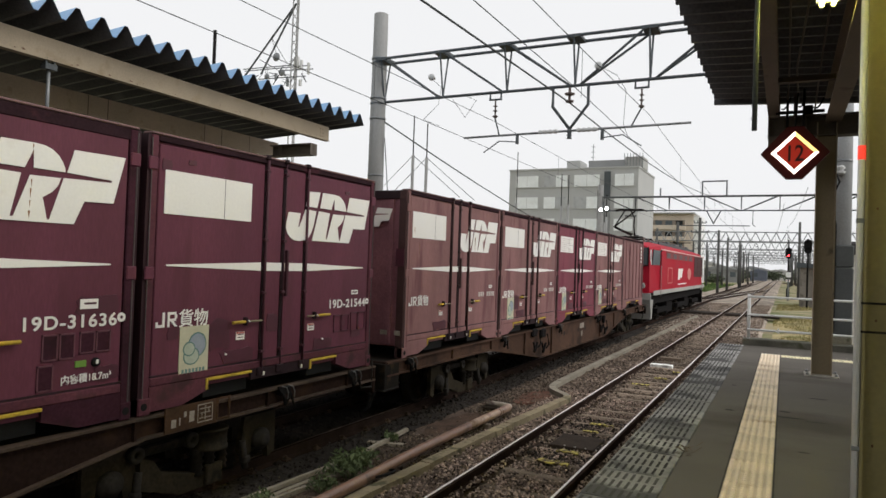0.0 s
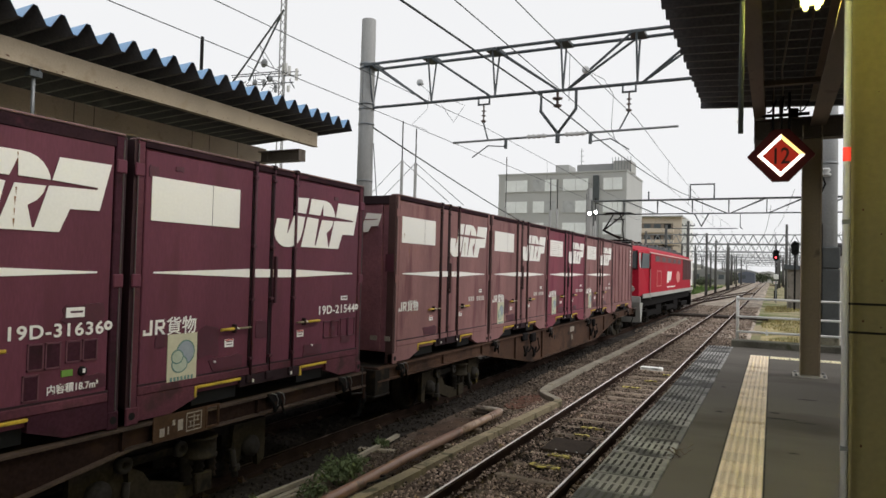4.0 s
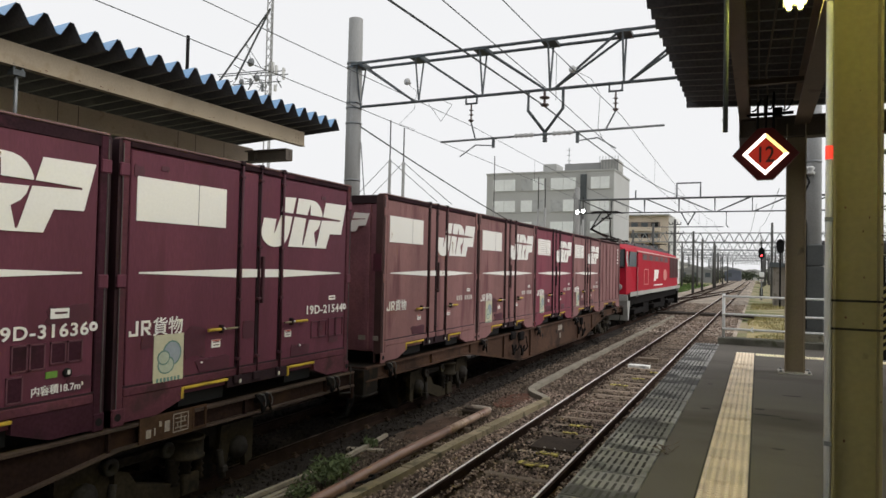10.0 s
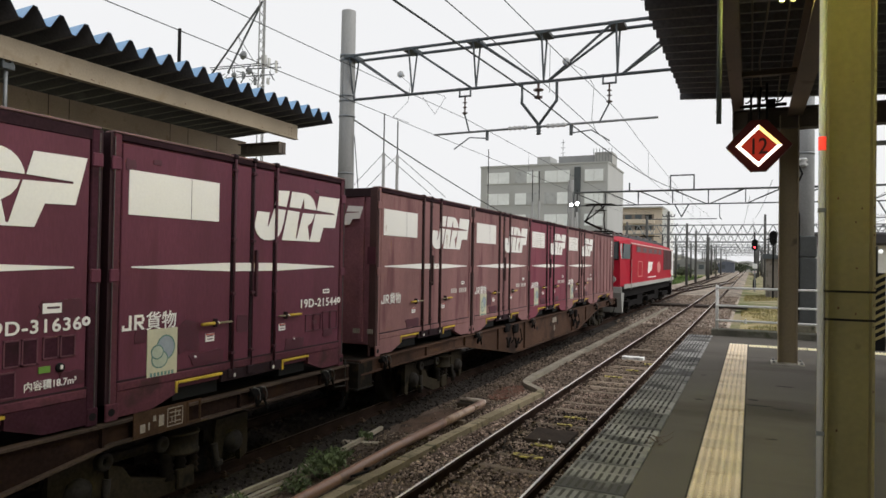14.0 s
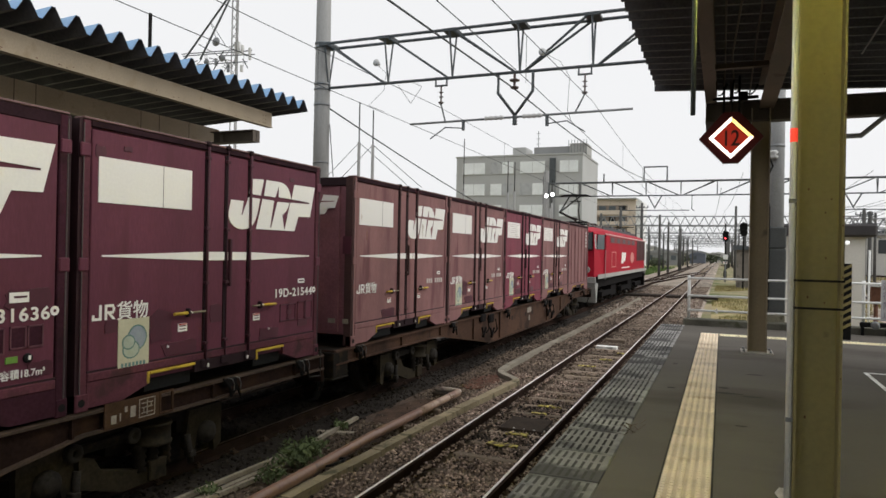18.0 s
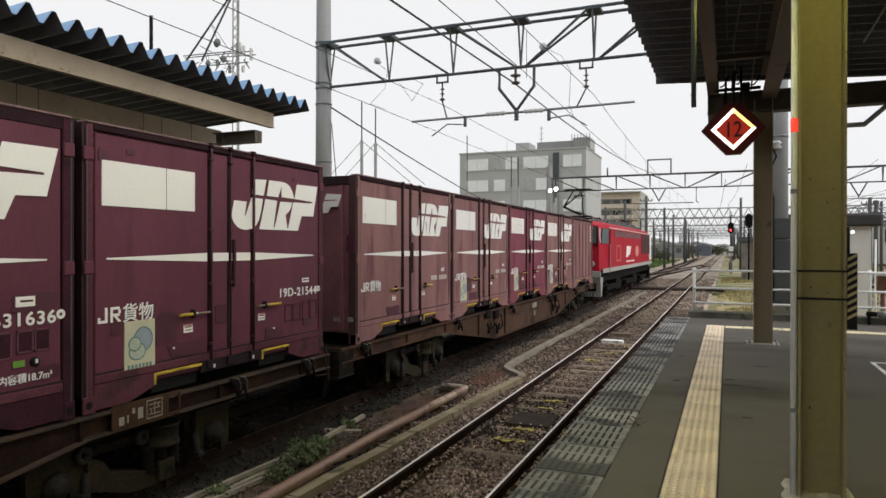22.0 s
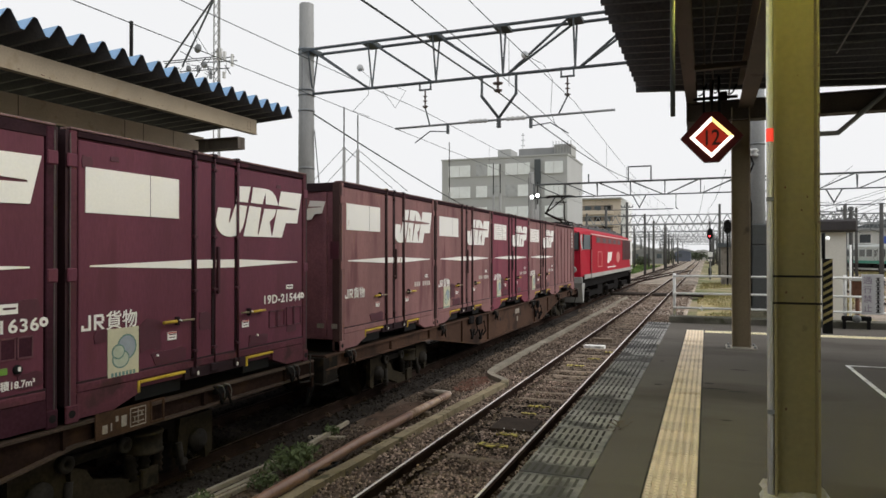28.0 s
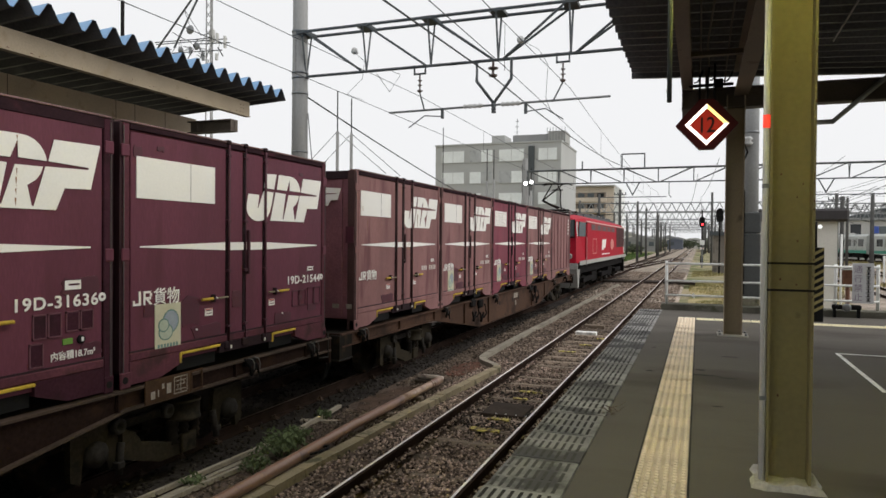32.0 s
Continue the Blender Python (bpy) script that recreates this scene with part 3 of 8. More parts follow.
def track(name, x, y0, y1, label, turn=0.0, place=None, wood=None, clips=0.0):
    t = thing(name, label, "railway track", place or (0, 0, 0), "railway tracks", turn=turn)
    for s in (-0.566, 0.566):
        rail(x + s, y0, y1, t, top=M_RAILDULL if wood else None)
    me = bpy.data.meshes.new("sleeper")
    bm = B()
    xs = (-1.05, -0.75, -0.40, 0.0, 0.40, 0.75, 1.05)
    rows = []
    for q in xs:
        top = -0.112 - 0.045 * (1 - (q / 1.05) ** 2) - (0.05 if abs(q) > 0.7 else 0.0)
        rows.append([bm.verts.new(c) for c in ((q, -0.125, -0.27), (q, -0.115, top - 0.055), (q, -0.050, top), (q, 0.050, top), (q, 0.115, top - 0.055), (q, 0.125, -0.27))])
    for u, w in zip(rows[:-1], rows[1:]):
        for i in range(6):
            bm.faces.new((u[i], w[i], w[(i + 1) % 6], u[(i + 1) % 6]))
    bm.faces.new(rows[0])
    bm.faces.new(list(reversed(rows[-1])))
    bmesh.ops.recalc_face_normals(bm, faces=bm.faces)
    bm.to_mesh(me)
    bm.free()
    me.materials.append(wood or M_SLEEPER)
    y = y0 + 0.3
    rnd = random.Random(name)
    while y < min(y1, 165):
        piece("sleeper", me, t, pose(x + rnd.uniform(-0.03, 0.03), y, rnd.uniform(-0.012, 0.008) - (0.03 if y < 8.0 else 0.0), 0, rnd.uniform(-0.5, 0.5), rnd.uniform(-1.5, 1.5)))
        if 2.0 < y < clips:
            for s in (-0.566, 0.566):
                for turned in (0, 180):
                    piece("rail_clip", clip_me, t, pose(x + s, y, 0, 0, 0, turned))
        y += 0.62
    return t


track("railway_track", T1, -11.98, 300, "single track with worn bright rails on old half-buried sleepers", clips=30.0)
track("railway_track", T2, -12, 300, "track under the freight train with rusty rails", wood=M_SLEEPERDARK, clips=22.0)
# crossover between the two tracks and the yard tracks beyond the platform
cross = thing("crossover_track", "crossover track linking the two main tracks", "railway track", (0, 0, 0), "railway tracks")
for s in (-0.566, 0.566):
    rail(T2 + s, 64, 108, cross, dx=T1 - T2)
for px, py, turn in ((11.3, 40.0, -2.0), (16.4, 60.0, -2.0)):
    track("yard_track", 0, -16, 120, "rusty yard track beyond the platform end", turn=turn, place=(px, py, -0.1))

# ---- our platform ----
platform = tagged(new("platform"), "island platform with grey asphalt top", "platform", kind="structure")
bm = B()
box(bm, 1.46, 11.0, -45, YEND, -0.32, PLAT)
part("platform_top", bm, M_ASPH, platform)
bm = B()
box(bm, 1.10, 1.46, -45, YEND, -0.32, PLAT - 0.09)
part("platform_face", bm, M_CONC, platform)
# ---- grooved edge slabs ----
SLAB = 0.60
slab_me = bpy.data.meshes.new("edge_slab")
bm = B()
box(bm, 0.0, 0.44, 0.004, SLAB - 0.004, -0.085, 0, 0.006)
bm.to_mesh(slab_me)
bm.free()
slab_me.materials.append(M_SLAB)
# Grooves are thin dark bars laid on the flat slab top.
bm = B()
for row in range(3):
    for col in range(8):
        x0 = 0.025 + col * 0.05
        box(bm, x0, x0 + 0.019, 0.03 + row * 0.19, 0.03 + row * 0.19 + 0.15, 0.0008, 0.0025)
groove_mes = []
for m in (M_GROOVE, M_GROOVEWORN):
    groove_mes.append(bpy.data.meshes.new("slab_ribs"))
    bm.to_mesh(groove_mes[-1])
    groove_mes[-1].materials.append(m)
bm.free()
y, rnd = -9.0, random.Random(3)
while y + SLAB < YEND + 0.05:
    s = piece("edge_slab", slab_me, platform, pose(1.015, y, PLAT + 0.004 + rnd.uniform(-0.004, 0.004), rnd.uniform(-0.3, 0.3), rnd.uniform(-0.4, 0.4), 0))
    piece("slab_grooves", groove_mes[rnd.random() < 0.4], s, pose(0, 0, 0))
    y += SLAB
# ---- tactile strip ----
tile_me = bpy.data.meshes.new("tactile_tile")
bm = B()
box(bm, 0.005, 0.295, 0.005, 0.295, -0.02, 0.004)
for i in range(6):
    for j in range(6):
        x0, y0 = 0.026 + i * 0.05, 0.026 + j * 0.05
        lathe(bm, (x0, y0, 0.004), [(0, 0.0175), (0.009, 0.011)], n=6)
bm.to_mesh(tile_me)
bm.free()
tile_me.materials.append(M_TACTBASE)
tile_me.materials.append(M_TACT)
for f in tile_me.polygons:
    f.material_index = int(f.index >= 6)
y = 13.06 - 0.3
while y > -9:
    piece("tactile_tile", tile_me, platform, pose(1.79, y, PLAT, 0, 0, 0))
    y -= 0.3
pale_me = tile_me.copy()
pale_me.materials.clear()
pale_me.materials.append(M_TACTPALE)
pale_me.materials.append(M_TACTPALE)
for k in range(26):
    piece("tactile_tile", pale_me, platform, pose(2.10 + 0.3 * k, 12.75, PLAT))
for x in (1.783, 2.088):
    bm = B()
    box(bm, x, x + 0.009, -9.0, 12.76 if x < 2 else 12.74, PLAT, PLAT + 0.0025)
    tagged(part("strip_joint", bm, M_GROOVE), "thin dark joint along the tactile strip", "joint", kind="structure")
rnd = random.Random(23)
for cx, cy, ra, rb in ((2.20, 7.49, 0.14, 0.035), (2.16, 7.78, 0.06, 0.05), (1.66, 7.52, 0.05, 0.03), (2.42, 7.40, 0.10, 0.02), (1.60, 9.2, 0.04, 0.03), (2.30, 6.1, 0.05, 0.02), (2.5, 8.8, 0.10, 0.03)):
    bm = B()
    prism(bm, [(cx + ra * rnd.uniform(0.45, 1.15) * math.cos(a * 0.3927), cy + rb * rnd.uniform(0.45, 1.15) * math.sin(a * 0.3927)) for a in range(16)], "z", PLAT - 0.002, PLAT + 0.0015)
    tagged(part("asphalt_stain", bm, M_GROOVE), "dark dried splash on the asphalt", "stain", kind="structure")
# ---- painted corner on the asphalt ----
bm = B()
box(bm, 3.74, 3.785, 7.28, 9.64, PLAT, PLAT + 0.003)
box(bm, 3.785, 6.4, 9.595, 9.64, PLAT, PLAT + 0.003)
box(bm, 3.86, 6.4, 7.28, 7.33, PLAT, PLAT + 0.003)
tagged(part("waiting_line", bm, M_WHITEPAINT), "white painted waiting box on the asphalt", "painted line", kind="structure")

# ---- the platform across the train ----
far_platform = tagged(new("platform_opposite"), "platform behind the freight train", "platform", kind="structure")
bm = B()
box(bm, -13, -5.65, -45, 13.5, -0.32, PLAT)
part("platform_top", bm, M_ASPH, far_platform)


# ---- folded-plate canopies ----
def folded_sheet(bm, x0, x1, y0, y1, z, pitch, h, thick=0.0, rise=0.0):
    """Folded plate with folds along x; rise: how much higher it lies at x1 than at x0."""
    n = round((y1 - y0) / pitch)
    pts = []
    for i in range(n):
        a = y0 + i * pitch
        pts += [(a, z), (a + pitch * 0.10, z), (a + pitch * 0.45, z + h), (a + pitch * 0.60, z + h), (a + pitch * 0.95, z)]
    pts.append((y0 + n * pitch, z))
    lo = [bm.verts.new((x0, p[0], p[1] + thick)) for p in pts]
    hi = [bm.verts.new((x1, p[0], p[1] + thick + rise)) for p in pts]
    for i in range(len(pts) - 1):
        bm.faces.new((lo[i], lo[i + 1], hi[i + 1], hi[i]))
    return bm


canopy_l = thing("platform_canopy", "opposite canopy of folded steel with blue top on cream beams", "platform canopy")
# Runs on unseen behind the camera, to keep light off the near containers.
bm = B()
folded_sheet(bm, -12.4, -5.90, -43.794, 11.98, 4.913, 0.353, 0.20, 0.012, 0.357)
part("roof_sheet", bm, M_ROOFBLUE, canopy_l, "light blue painted upper side")
bm = B()
folded_sheet(bm, -12.4, -5.90, -43.794, 11.98, 4.913, 0.353, 0.20, 0.0, 0.357)
part("roof_underside", bm, M_ROOFUNDER, canopy_l, "dull grey underside")


def ybeam(bm, x, y0, y1, z0, z1, w=0.16, t=0.016):
    """An I beam along y."""
    h, k = w / 2, t / 2
    prof = [(-h, z0), (h, z0), (h, z0 + t), (k, z0 + t), (k, z1 - t), (h, z1 - t), (h, z1), (-h, z1), (-h, z1 - t), (-k, z1 - t), (-k, z0 + t), (-h, z0 + t)]
    a, b = [[bm.verts.new((x + p, yy, q)) for p, q in prof] for yy in (y0, y1)]
    for i in range(12):
        bm.faces.new((a[i], b[i], b[(i + 1) % 12], a[(i + 1) % 12]))
    bm.faces.new(a)
    bm.faces.new(list(reversed(b)))
    return bm


def ychannel(bm, x, y0, y1, z0, z1, w=0.09, t=0.014):
    """A channel along y with its flat web towards +x."""
    prism(bm, [(x, z0), (x, z1), (x - w, z1), (x - w, z1 - t), (x - t, z1 - t), (x - t, z0 + t), (x - w, z0 + t), (x - w, z0)], "y", y0, y1)
    return bm


bm = ychannel(B(), -6.30, -43.0, 11.30, 4.835, 5.125)
box(bm, -6.30, -6.275, -43.0, 11.30, 4.835, 4.85)
eb = part("edge_beam", bm, M_CREAM, canopy_l, "cream painted edge beam")
for y in (11.02, 11.10):
    for z in (4.90, 4.97, 5.04):
        bm = B()
        lathe(bm, (-6.30, y, z), [(0, 0.011), (0.006, 0.009)], "x", 8)
        part("bolt", bm, M_RUSTY, eb, "rusty bolt head")
rnd = random.Random(17)
for k in range(46):
    y, w = rnd.uniform(1.0, 11.0), rnd.uniform(0.01, 0.05)
    z = 4.853 + abs(rnd.gauss(0, 0.022))
    bm = B()
    prism(bm, [(y, z), (y + w, z + 0.002), (y + w * 0.9, z + 0.008), (y + w * 0.3, z + rnd.uniform(0.008, 0.018))], "x", -6.30, -6.2985)
    part("rust_spot", bm, M_RUSTY, eb, "brown rust spot")
mb = part("middle_beam", ychannel(B(), -8.02, -43.0, 11.76, 4.625, 4.96, 0.12), M_CREAMLIT, canopy_l, "cream middle beam, lightened in colour for missing light")
for y in (-2.4, -1.9, 0.5, 0.9, 3.7, 4.1, 7.15, 7.51, 9.62, 10.07, 10.86):
    bm = B()
    box(bm, -8.02, -8.0175, y - 0.006, y + 0.006, 4.627, 4.958)
    part("plate_joint", bm, M_BEAMDARK, mb, "dark joint between beam plates")
for y in (-3.5, 3.2, 10.35):
    bm = B()
    for c, d, w in ((4.39, 4.41, 0.10), (4.59, 4.61, 0.10), (4.41, 4.59, 0.01)):
        box(bm, -6.92 if y > 10 else -9.6, -5.93, y - w, y + w, c, d)
    box(bm, -5.945, -5.93, y - 0.10, y + 0.10, 4.41, 4.59)
    box(bm, -6.70, -6.685, y - 0.10, y + 0.10, 4.41, 4.59)
    part("cross_beam", bm, M_BEAMDARK, canopy_l, "dark steel cross beam")
    bm = B()
    hbeam(bm, -8.1, y, PLAT, 4.62, 0.22, 0.22)
    part("column", bm, M_CREAM, canopy_l)
    if y > 10:
        continue
    bm = B()
    tube(bm, (-6.34, y + 2.2, 4.80), (-6.34, y + 2.2, 3.9), 0.024, 8)
    hr = part("hanging_rod", bm, M_GALV, canopy_l)
    bm = B()
    box(bm, -6.40, -6.28, y + 2.12, y + 2.28, 4.72, 4.80, 0.006)
    for dy in (-0.055, 0.055):
        box(bm, -6.36, -6.30, y + 2.2 + dy - 0.014, y + 2.2 + dy + 0.014, 4.80, 4.875)
    part("beam_clamp", bm, M_TRUSS, hr, "dark clamp on the beam")

canopy_r = thing("platform_canopy", "dark folded steel plate canopy over the platform on tan columns", "platform canopy")
VALLEY = 5.5                      # the sheets meet in a shallow valley
# These sheets too are lengthened out of view to block light from behind.
for thick, m, nm, lb in ((0.012, M_ROOFBLUE, "roof_sheet", ""), (0.0, M_ROOFDARK, "roof_underside", "sooty dark underside")):
    for xa, xb, za, rise in ((1.10, VALLEY, 5.085, -0.242), (VALLEY, 12.0, 4.843, 0.357)):
        part(nm, folded_sheet(B(), xa, xb, -43.43, 11.35, za, 0.313, 0.16, thick, rise), m, canopy_r, lb)
bm = B()
prism(bm, [(1.08, 5.055), (VALLEY, 4.812), (12.0, 5.17), (12.0, 5.25), (VALLEY, 4.892), (1.08, 5.135)], "y", 11.28, 11.36)
part("end_flashing", bm, M_ROOFDARK, canopy_r)
bm = B()
ybeam(bm, 1.93, -43, 11.15, 4.75, 5.03, 0.15)
part("edge_beam", bm, M_BEAMBROWN, canopy_r, "dull brown edge beam")
bm = B()
ybeam(bm, 2.68, -43, 11.0, 4.58, 4.98, 0.20)
part("middle_beam", bm, M_BEAMBROWN, canopy_r, "dull brown main beam")
bm = B()
ybeam(bm, 8.4, -43, 11.0, 4.58, 4.98, 0.20)
part("middle_beam", bm, M_TAN, canopy_r)


def column(name, x, y, m, label, w=0.25, top=4.58, bolts=True):
    c = thing(name, label, "column", (x, y, PLAT), "canopy columns")
    bm = B()
    hbeam(bm, 0, 0, 0.02, top - PLAT, w, w)
    part("post", bm, m, c)
    bm = B()
    box(bm, *((-w * 0.85, w * 0.85, -w * 0.75, w * 0.75) if bolts else (-w * 0.6, w * 0.6, -w * 0.55, w * 0.55)), 0, 0.022, 0.004)
    part("base_plate", bm, M_CONCPALE, c, "pale foot plate")
    for sx in (-1, 1) if bolts else ():
        for sy in (-1, 1):
            bm = B()
            lathe(bm, (sx * w * 0.7, sy * w * 0.6, 0.022), [(0, 0.02), (0.02, 0.018), (0.03, 0.012)], n=6)
            part("anchor_bolt", bm, M_GALV, c)
    return c


column("canopy_column", 2.61, 10.86, M_TAN, "tan painted steel column at the end of the canopy")
column("canopy_column", 2.61, -2.6, M_TAN, "tan painted steel column of the canopy")
column("canopy_column", 8.4, 10.86, M_TAN, "tan painted steel column of the canopy")
column("canopy_column", 8.4, 4.2, M_TAN, "tan painted steel column of the canopy")

# ---- the freight train ----
TRAIN = []                        # things that roll along together
WHEELS = []                       # wheelsets with their radius
SIDE = -2.90


def logo(parent, y, z):
    """The white slanted blocks of a painted emblem on a container side, parted by tapering slits."""
    for pts in ([(0.335, 0.40), (0.365, 0.575), (0.60, 0.588), (0.545, 0.397)],
                [(0.605, 0.40), (0.648, 0.588), (0.90, 0.590), (0.975, 0.583), (1.035, 0.562), (1.085, 0.525), (1.12, 0.478), (1.143, 0.425), (1.145, 0.399),
                 (0.895, 0.403), (0.890, 0.540), (0.828, 0.397)],
                [(0.028, 0.31), (0.239, 0.308), (0.206, 0.15), (0.222, 0.15), (0.325, 0.36), (0.533, 0.357), (0.492, 0.193), (0.455, 0.105), (0.405, 0.043), (0.33, 0.003),
                 (0.238, -0.013), (0.155, -0.008), (0.085, 0.014), (0.025, 0.06), (-0.008, 0.118), (-0.010, 0.17)],
                [(0.468, 0.0), (0.578, 0.36), (0.802, 0.353), (0.733, 0.03), (0.757, 0.03), (0.869, 0.346), (1.112, 0.350), (1.09, 0.29), (1.045, 0.235), (0.972, 0.19),
                 (1.012, 0.024), (1.030, 0.024), (1.134, 0.354), (1.556, 0.366), (1.556, 0.384), (1.160, 0.400), (1.214, 0.586), (1.678, 0.592), (1.578, 0.195),
                 (1.315, 0.188), (1.232, 0.0)]):
        bm = B()
        prism(bm, [(y + p[0], z + p[1]) for p in pts], "x", 0.001, 0.004)
        part("white_block", bm, M_CWHITE, parent, "white slanted block of a painted emblem")


def container(name, y0, paint, label, full=True, number="", sticker=True, bars=None, patches=()):
    bars = bars or M_BARPURPLE
    sill = M_SILL if y0 < 1 else M_RAILPLUM if paint is M_PURPLE else paint
    c = thing(name, label, "freight container", (SIDE, y0, 1.0), "containers on the wagons")
    TRAIN.append(c)
    L, H, Wd = 3.715, 2.50, 2.45
    bm = B()
    box(bm, -Wd + 0.03, -0.03, 0.05, L - 0.05, 0.16, H - 0.02)
    part("body", bm, paint, c)
    bm = B()
    box(bm, -Wd + 0.06, -0.06, 0.08, L - 0.08, H - 0.03, H + 0.004, 0.0)
    part("roof", bm, M_CDARK, c, "grimy dark roof")
    for y in (0.0, L - 0.11):
        bm = B()
        ya, yb = (y + 0.035, y + 0.11) if y == 0 else (y, y + 0.075)
        box(bm, -0.13, 0.0, ya, yb, 0.0, H, 0.008)
        cp = part("corner_post", bm, sill, c, "grimy corner post")
        # Dark outer strip paints in the shade of the gap between containers.
        bm = B()
        ya, yb = (y, y + 0.035) if y == 0 else (y + 0.075, y + 0.11)
        box(bm, -0.13, -0.012, ya, yb, 0.0, H)
        part("post_recess", bm, M_PLUMBLACK if paint is M_PURPLE else M_BARBROWN, cp, "outer post edge, painted dark for the gap's shade")
        # Thin grey bead draws the highlight on the post's edge.
        bm = B()
        ye = y + 0.037 if y == 0 else y + 0.073
        tube(bm, (0.001, ye, 0.15), (0.001, ye, H - 0.03), 0.006, 6)
        part("post_edge", bm, M_BEAD, cp, "grey bead for the highlight along the post's edge")
        bm = B()
        box(bm, -Wd, -Wd + 0.13, y, y + 0.11, 0.0, H, 0.012)
        part("corner_post", bm, paint, c)
        bm = B()
        box(bm, -0.004, 0.012, y + 0.005, y + 0.105, 1.20, 1.32, 0.01)
        part("post_bracket", bm, paint, c)
        bm = B()
        box(bm, -0.004, 0.012, y, y + 0.105, 2.18, 2.30, 0.01)
        part("post_bracket", bm, paint, c)
    # Near-black band, taller on the nearest container.
    bm = B()
    box(bm, -0.10, 0.002, 0.11, L - 0.11, H - (0.10 if y0 < 1 else 0.055), H, 0.006)
    part("top_rail", bm, M_TOPRAIL, c, "near-black top rail")
    bm = B()
    box(bm, -0.12, 0.010, 0.03, L - 0.03, H + 0.001, H + 0.022, 0.006)
    part("roof_lip", bm, M_LIP, c, "dull rust-pink roof edge")
    for ye in (0.012, L - 0.04):
        bm = B()
        box(bm, -Wd + 0.13, -0.13, ye, ye + 0.03, H - 0.13, H, 0.008)
        part("end_top_rail", bm, M_CDARK, c)
        for i in range(5):
            bm = B()
            x = -Wd + 0.3 + i * 0.46
            box(bm, x, x + 0.07, ye - 0.006, ye + 0.036, 0.2, H - 0.14)
            part("end_rib", bm, M_ENDLIFT, c)
        bm = B()
        box(bm, -Wd + 0.131, -0.131, *((0.042, 0.049) if ye < 1 else (L - 0.049, L - 0.042)), 0.17, H - 0.131)
        part("end_wall", bm, M_ENDLIFT, c, "plum end wall, lightened in colour for the dim gap")
    bm = B()
    box(bm, -0.08, 0.006, 0.11, L - 0.11, 0.24, 0.32, 0.01)
    part("bottom_rail", bm, M_RAILPLUM if paint is M_PURPLE else paint, c)
    # Dark line painted as the shadow over the bottom rail.
    bm = B()
    box(bm, -0.02, 0.0012, 0.11, L - 0.11, 0.321, 0.338)
    part("rail_groove", bm, M_PLUMBLACK, c, "dark line painted for the shade over the bottom rail")
    # lower sill with the two fork pockets
    for ya, yb, sl in ((0.11, 0.80, 1), (1.40, 2.42, 0), (2.92, L - 0.11, -1)):
        bm = B()
        if sl == 1:
            pts = [(ya, 0.02), (ya + 0.38, 0.02), (yb, 0.12), (yb, 0.24), (ya, 0.24)]
        elif sl == -1:
            pts = [(ya, 0.12), (yb - 0.38, 0.02), (yb, 0.02), (yb, 0.24), (ya, 0.24)]
        else:
            pts = [(ya, 0.13), (yb, 0.13), (yb, 0.24), (ya, 0.24)]
        prism(bm, pts, "x", -0.09, 0.002)
        part("side_sill", bm, sill if sl else M_CDARK, c)
    for ya, yb in ((0.80, 1.40), (2.42, 2.92)):
        bm = B()
        box(bm, -0.02, 0.016, ya, yb, 0.205, 0.232, 0.004)
        part("fork_pocket_bar", bm, M_YELLOW, c, "worn yellow bar over a fork pocket")
        bm = B()
        box(bm, -0.015, 0.012, ya - 0.03, ya, 0.12, 0.232, 0.004)
        part("fork_pocket_end", bm, M_YELLOW, c)
        # Black block fills the pocket to stand for its dark inside.
        bm = B()
        box(bm, -Wd + 0.2, -0.06, ya, yb, 0.03, 0.19)
        part("fork_pocket", bm, M_BLACK, c, "dark fork pocket")
    for y in (0.055, L - 0.055):
        bm = B()
        box(bm, -0.10, 0.008, y - 0.055, y + 0.075 if y < 1 else y + 0.055, -0.005, 0.15, 0.01)
        part("corner_casting", bm, sill, c)
        # Black disc on the casting in place of a shaded hole.
        bm = B()
        lathe(bm, (0.004, y, 0.075), [(0, 0.032), (0.006, 0.034)], "x", 12)
        part("casting_hole", bm, M_BLACK, c)
    if not full:
        for y in (0.62, 1.24, 1.86, 2.48, 3.1):
            bm = B()
            box(bm, -0.035, -0.004, y - 0.04, y + 0.04, 0.32, H - 0.11, 0.01)
            part("side_rib", bm, paint, c)
        for i in range(5):
            bm = B()
            box(bm, -0.012, -0.002, 3.22, 3.36, 2.20 - i * 0.13, 2.28 - i * 0.13)
            part("letter_bar", bm, M_CWHITE, c, "white lettering shown as a plain bar")
        return c
    # doors: two wide leaves and the narrow folding leaf between them
    for ya, yb in ((0.125, 1.508), (1.562, 1.813), (1.867, 2.203), (2.257, L - 0.125)):
        bm = B()
        box(bm, -0.035, -0.006, ya, yb, 0.33, H - 0.075, 0.008)
        part("door_leaf", bm, paint, c)
    for y, r in ((1.535, 0.014), (1.84, 0.007), (2.23, 0.015)):
        bm = B()
        box(bm, -0.03, -0.002, y - 0.024, y + 0.024, 0.24, H - 0.072)
        part("door_seal", bm, M_CDARK, c, "dark rubber door seal")
        bm = B()
        tube(bm, (0.018, y, 0.20), (0.018, y, H - 0.02), r, 10)
        part("locking_bar", bm, bars, c, "upright locking bar")
        for z in (0.42, 1.05, 1.62, 2.36):
            bm = B()
            box(bm, -0.01, 0.032, y - 0.028, y + 0.028, z - 0.016, z + 0.016, 0.005)
            part("bar_bracket", bm, bars, c)
        bm = B()
        box(bm, -0.004, 0.03, y - 0.06, y + 0.06, 0.16, 0.25, 0.01)
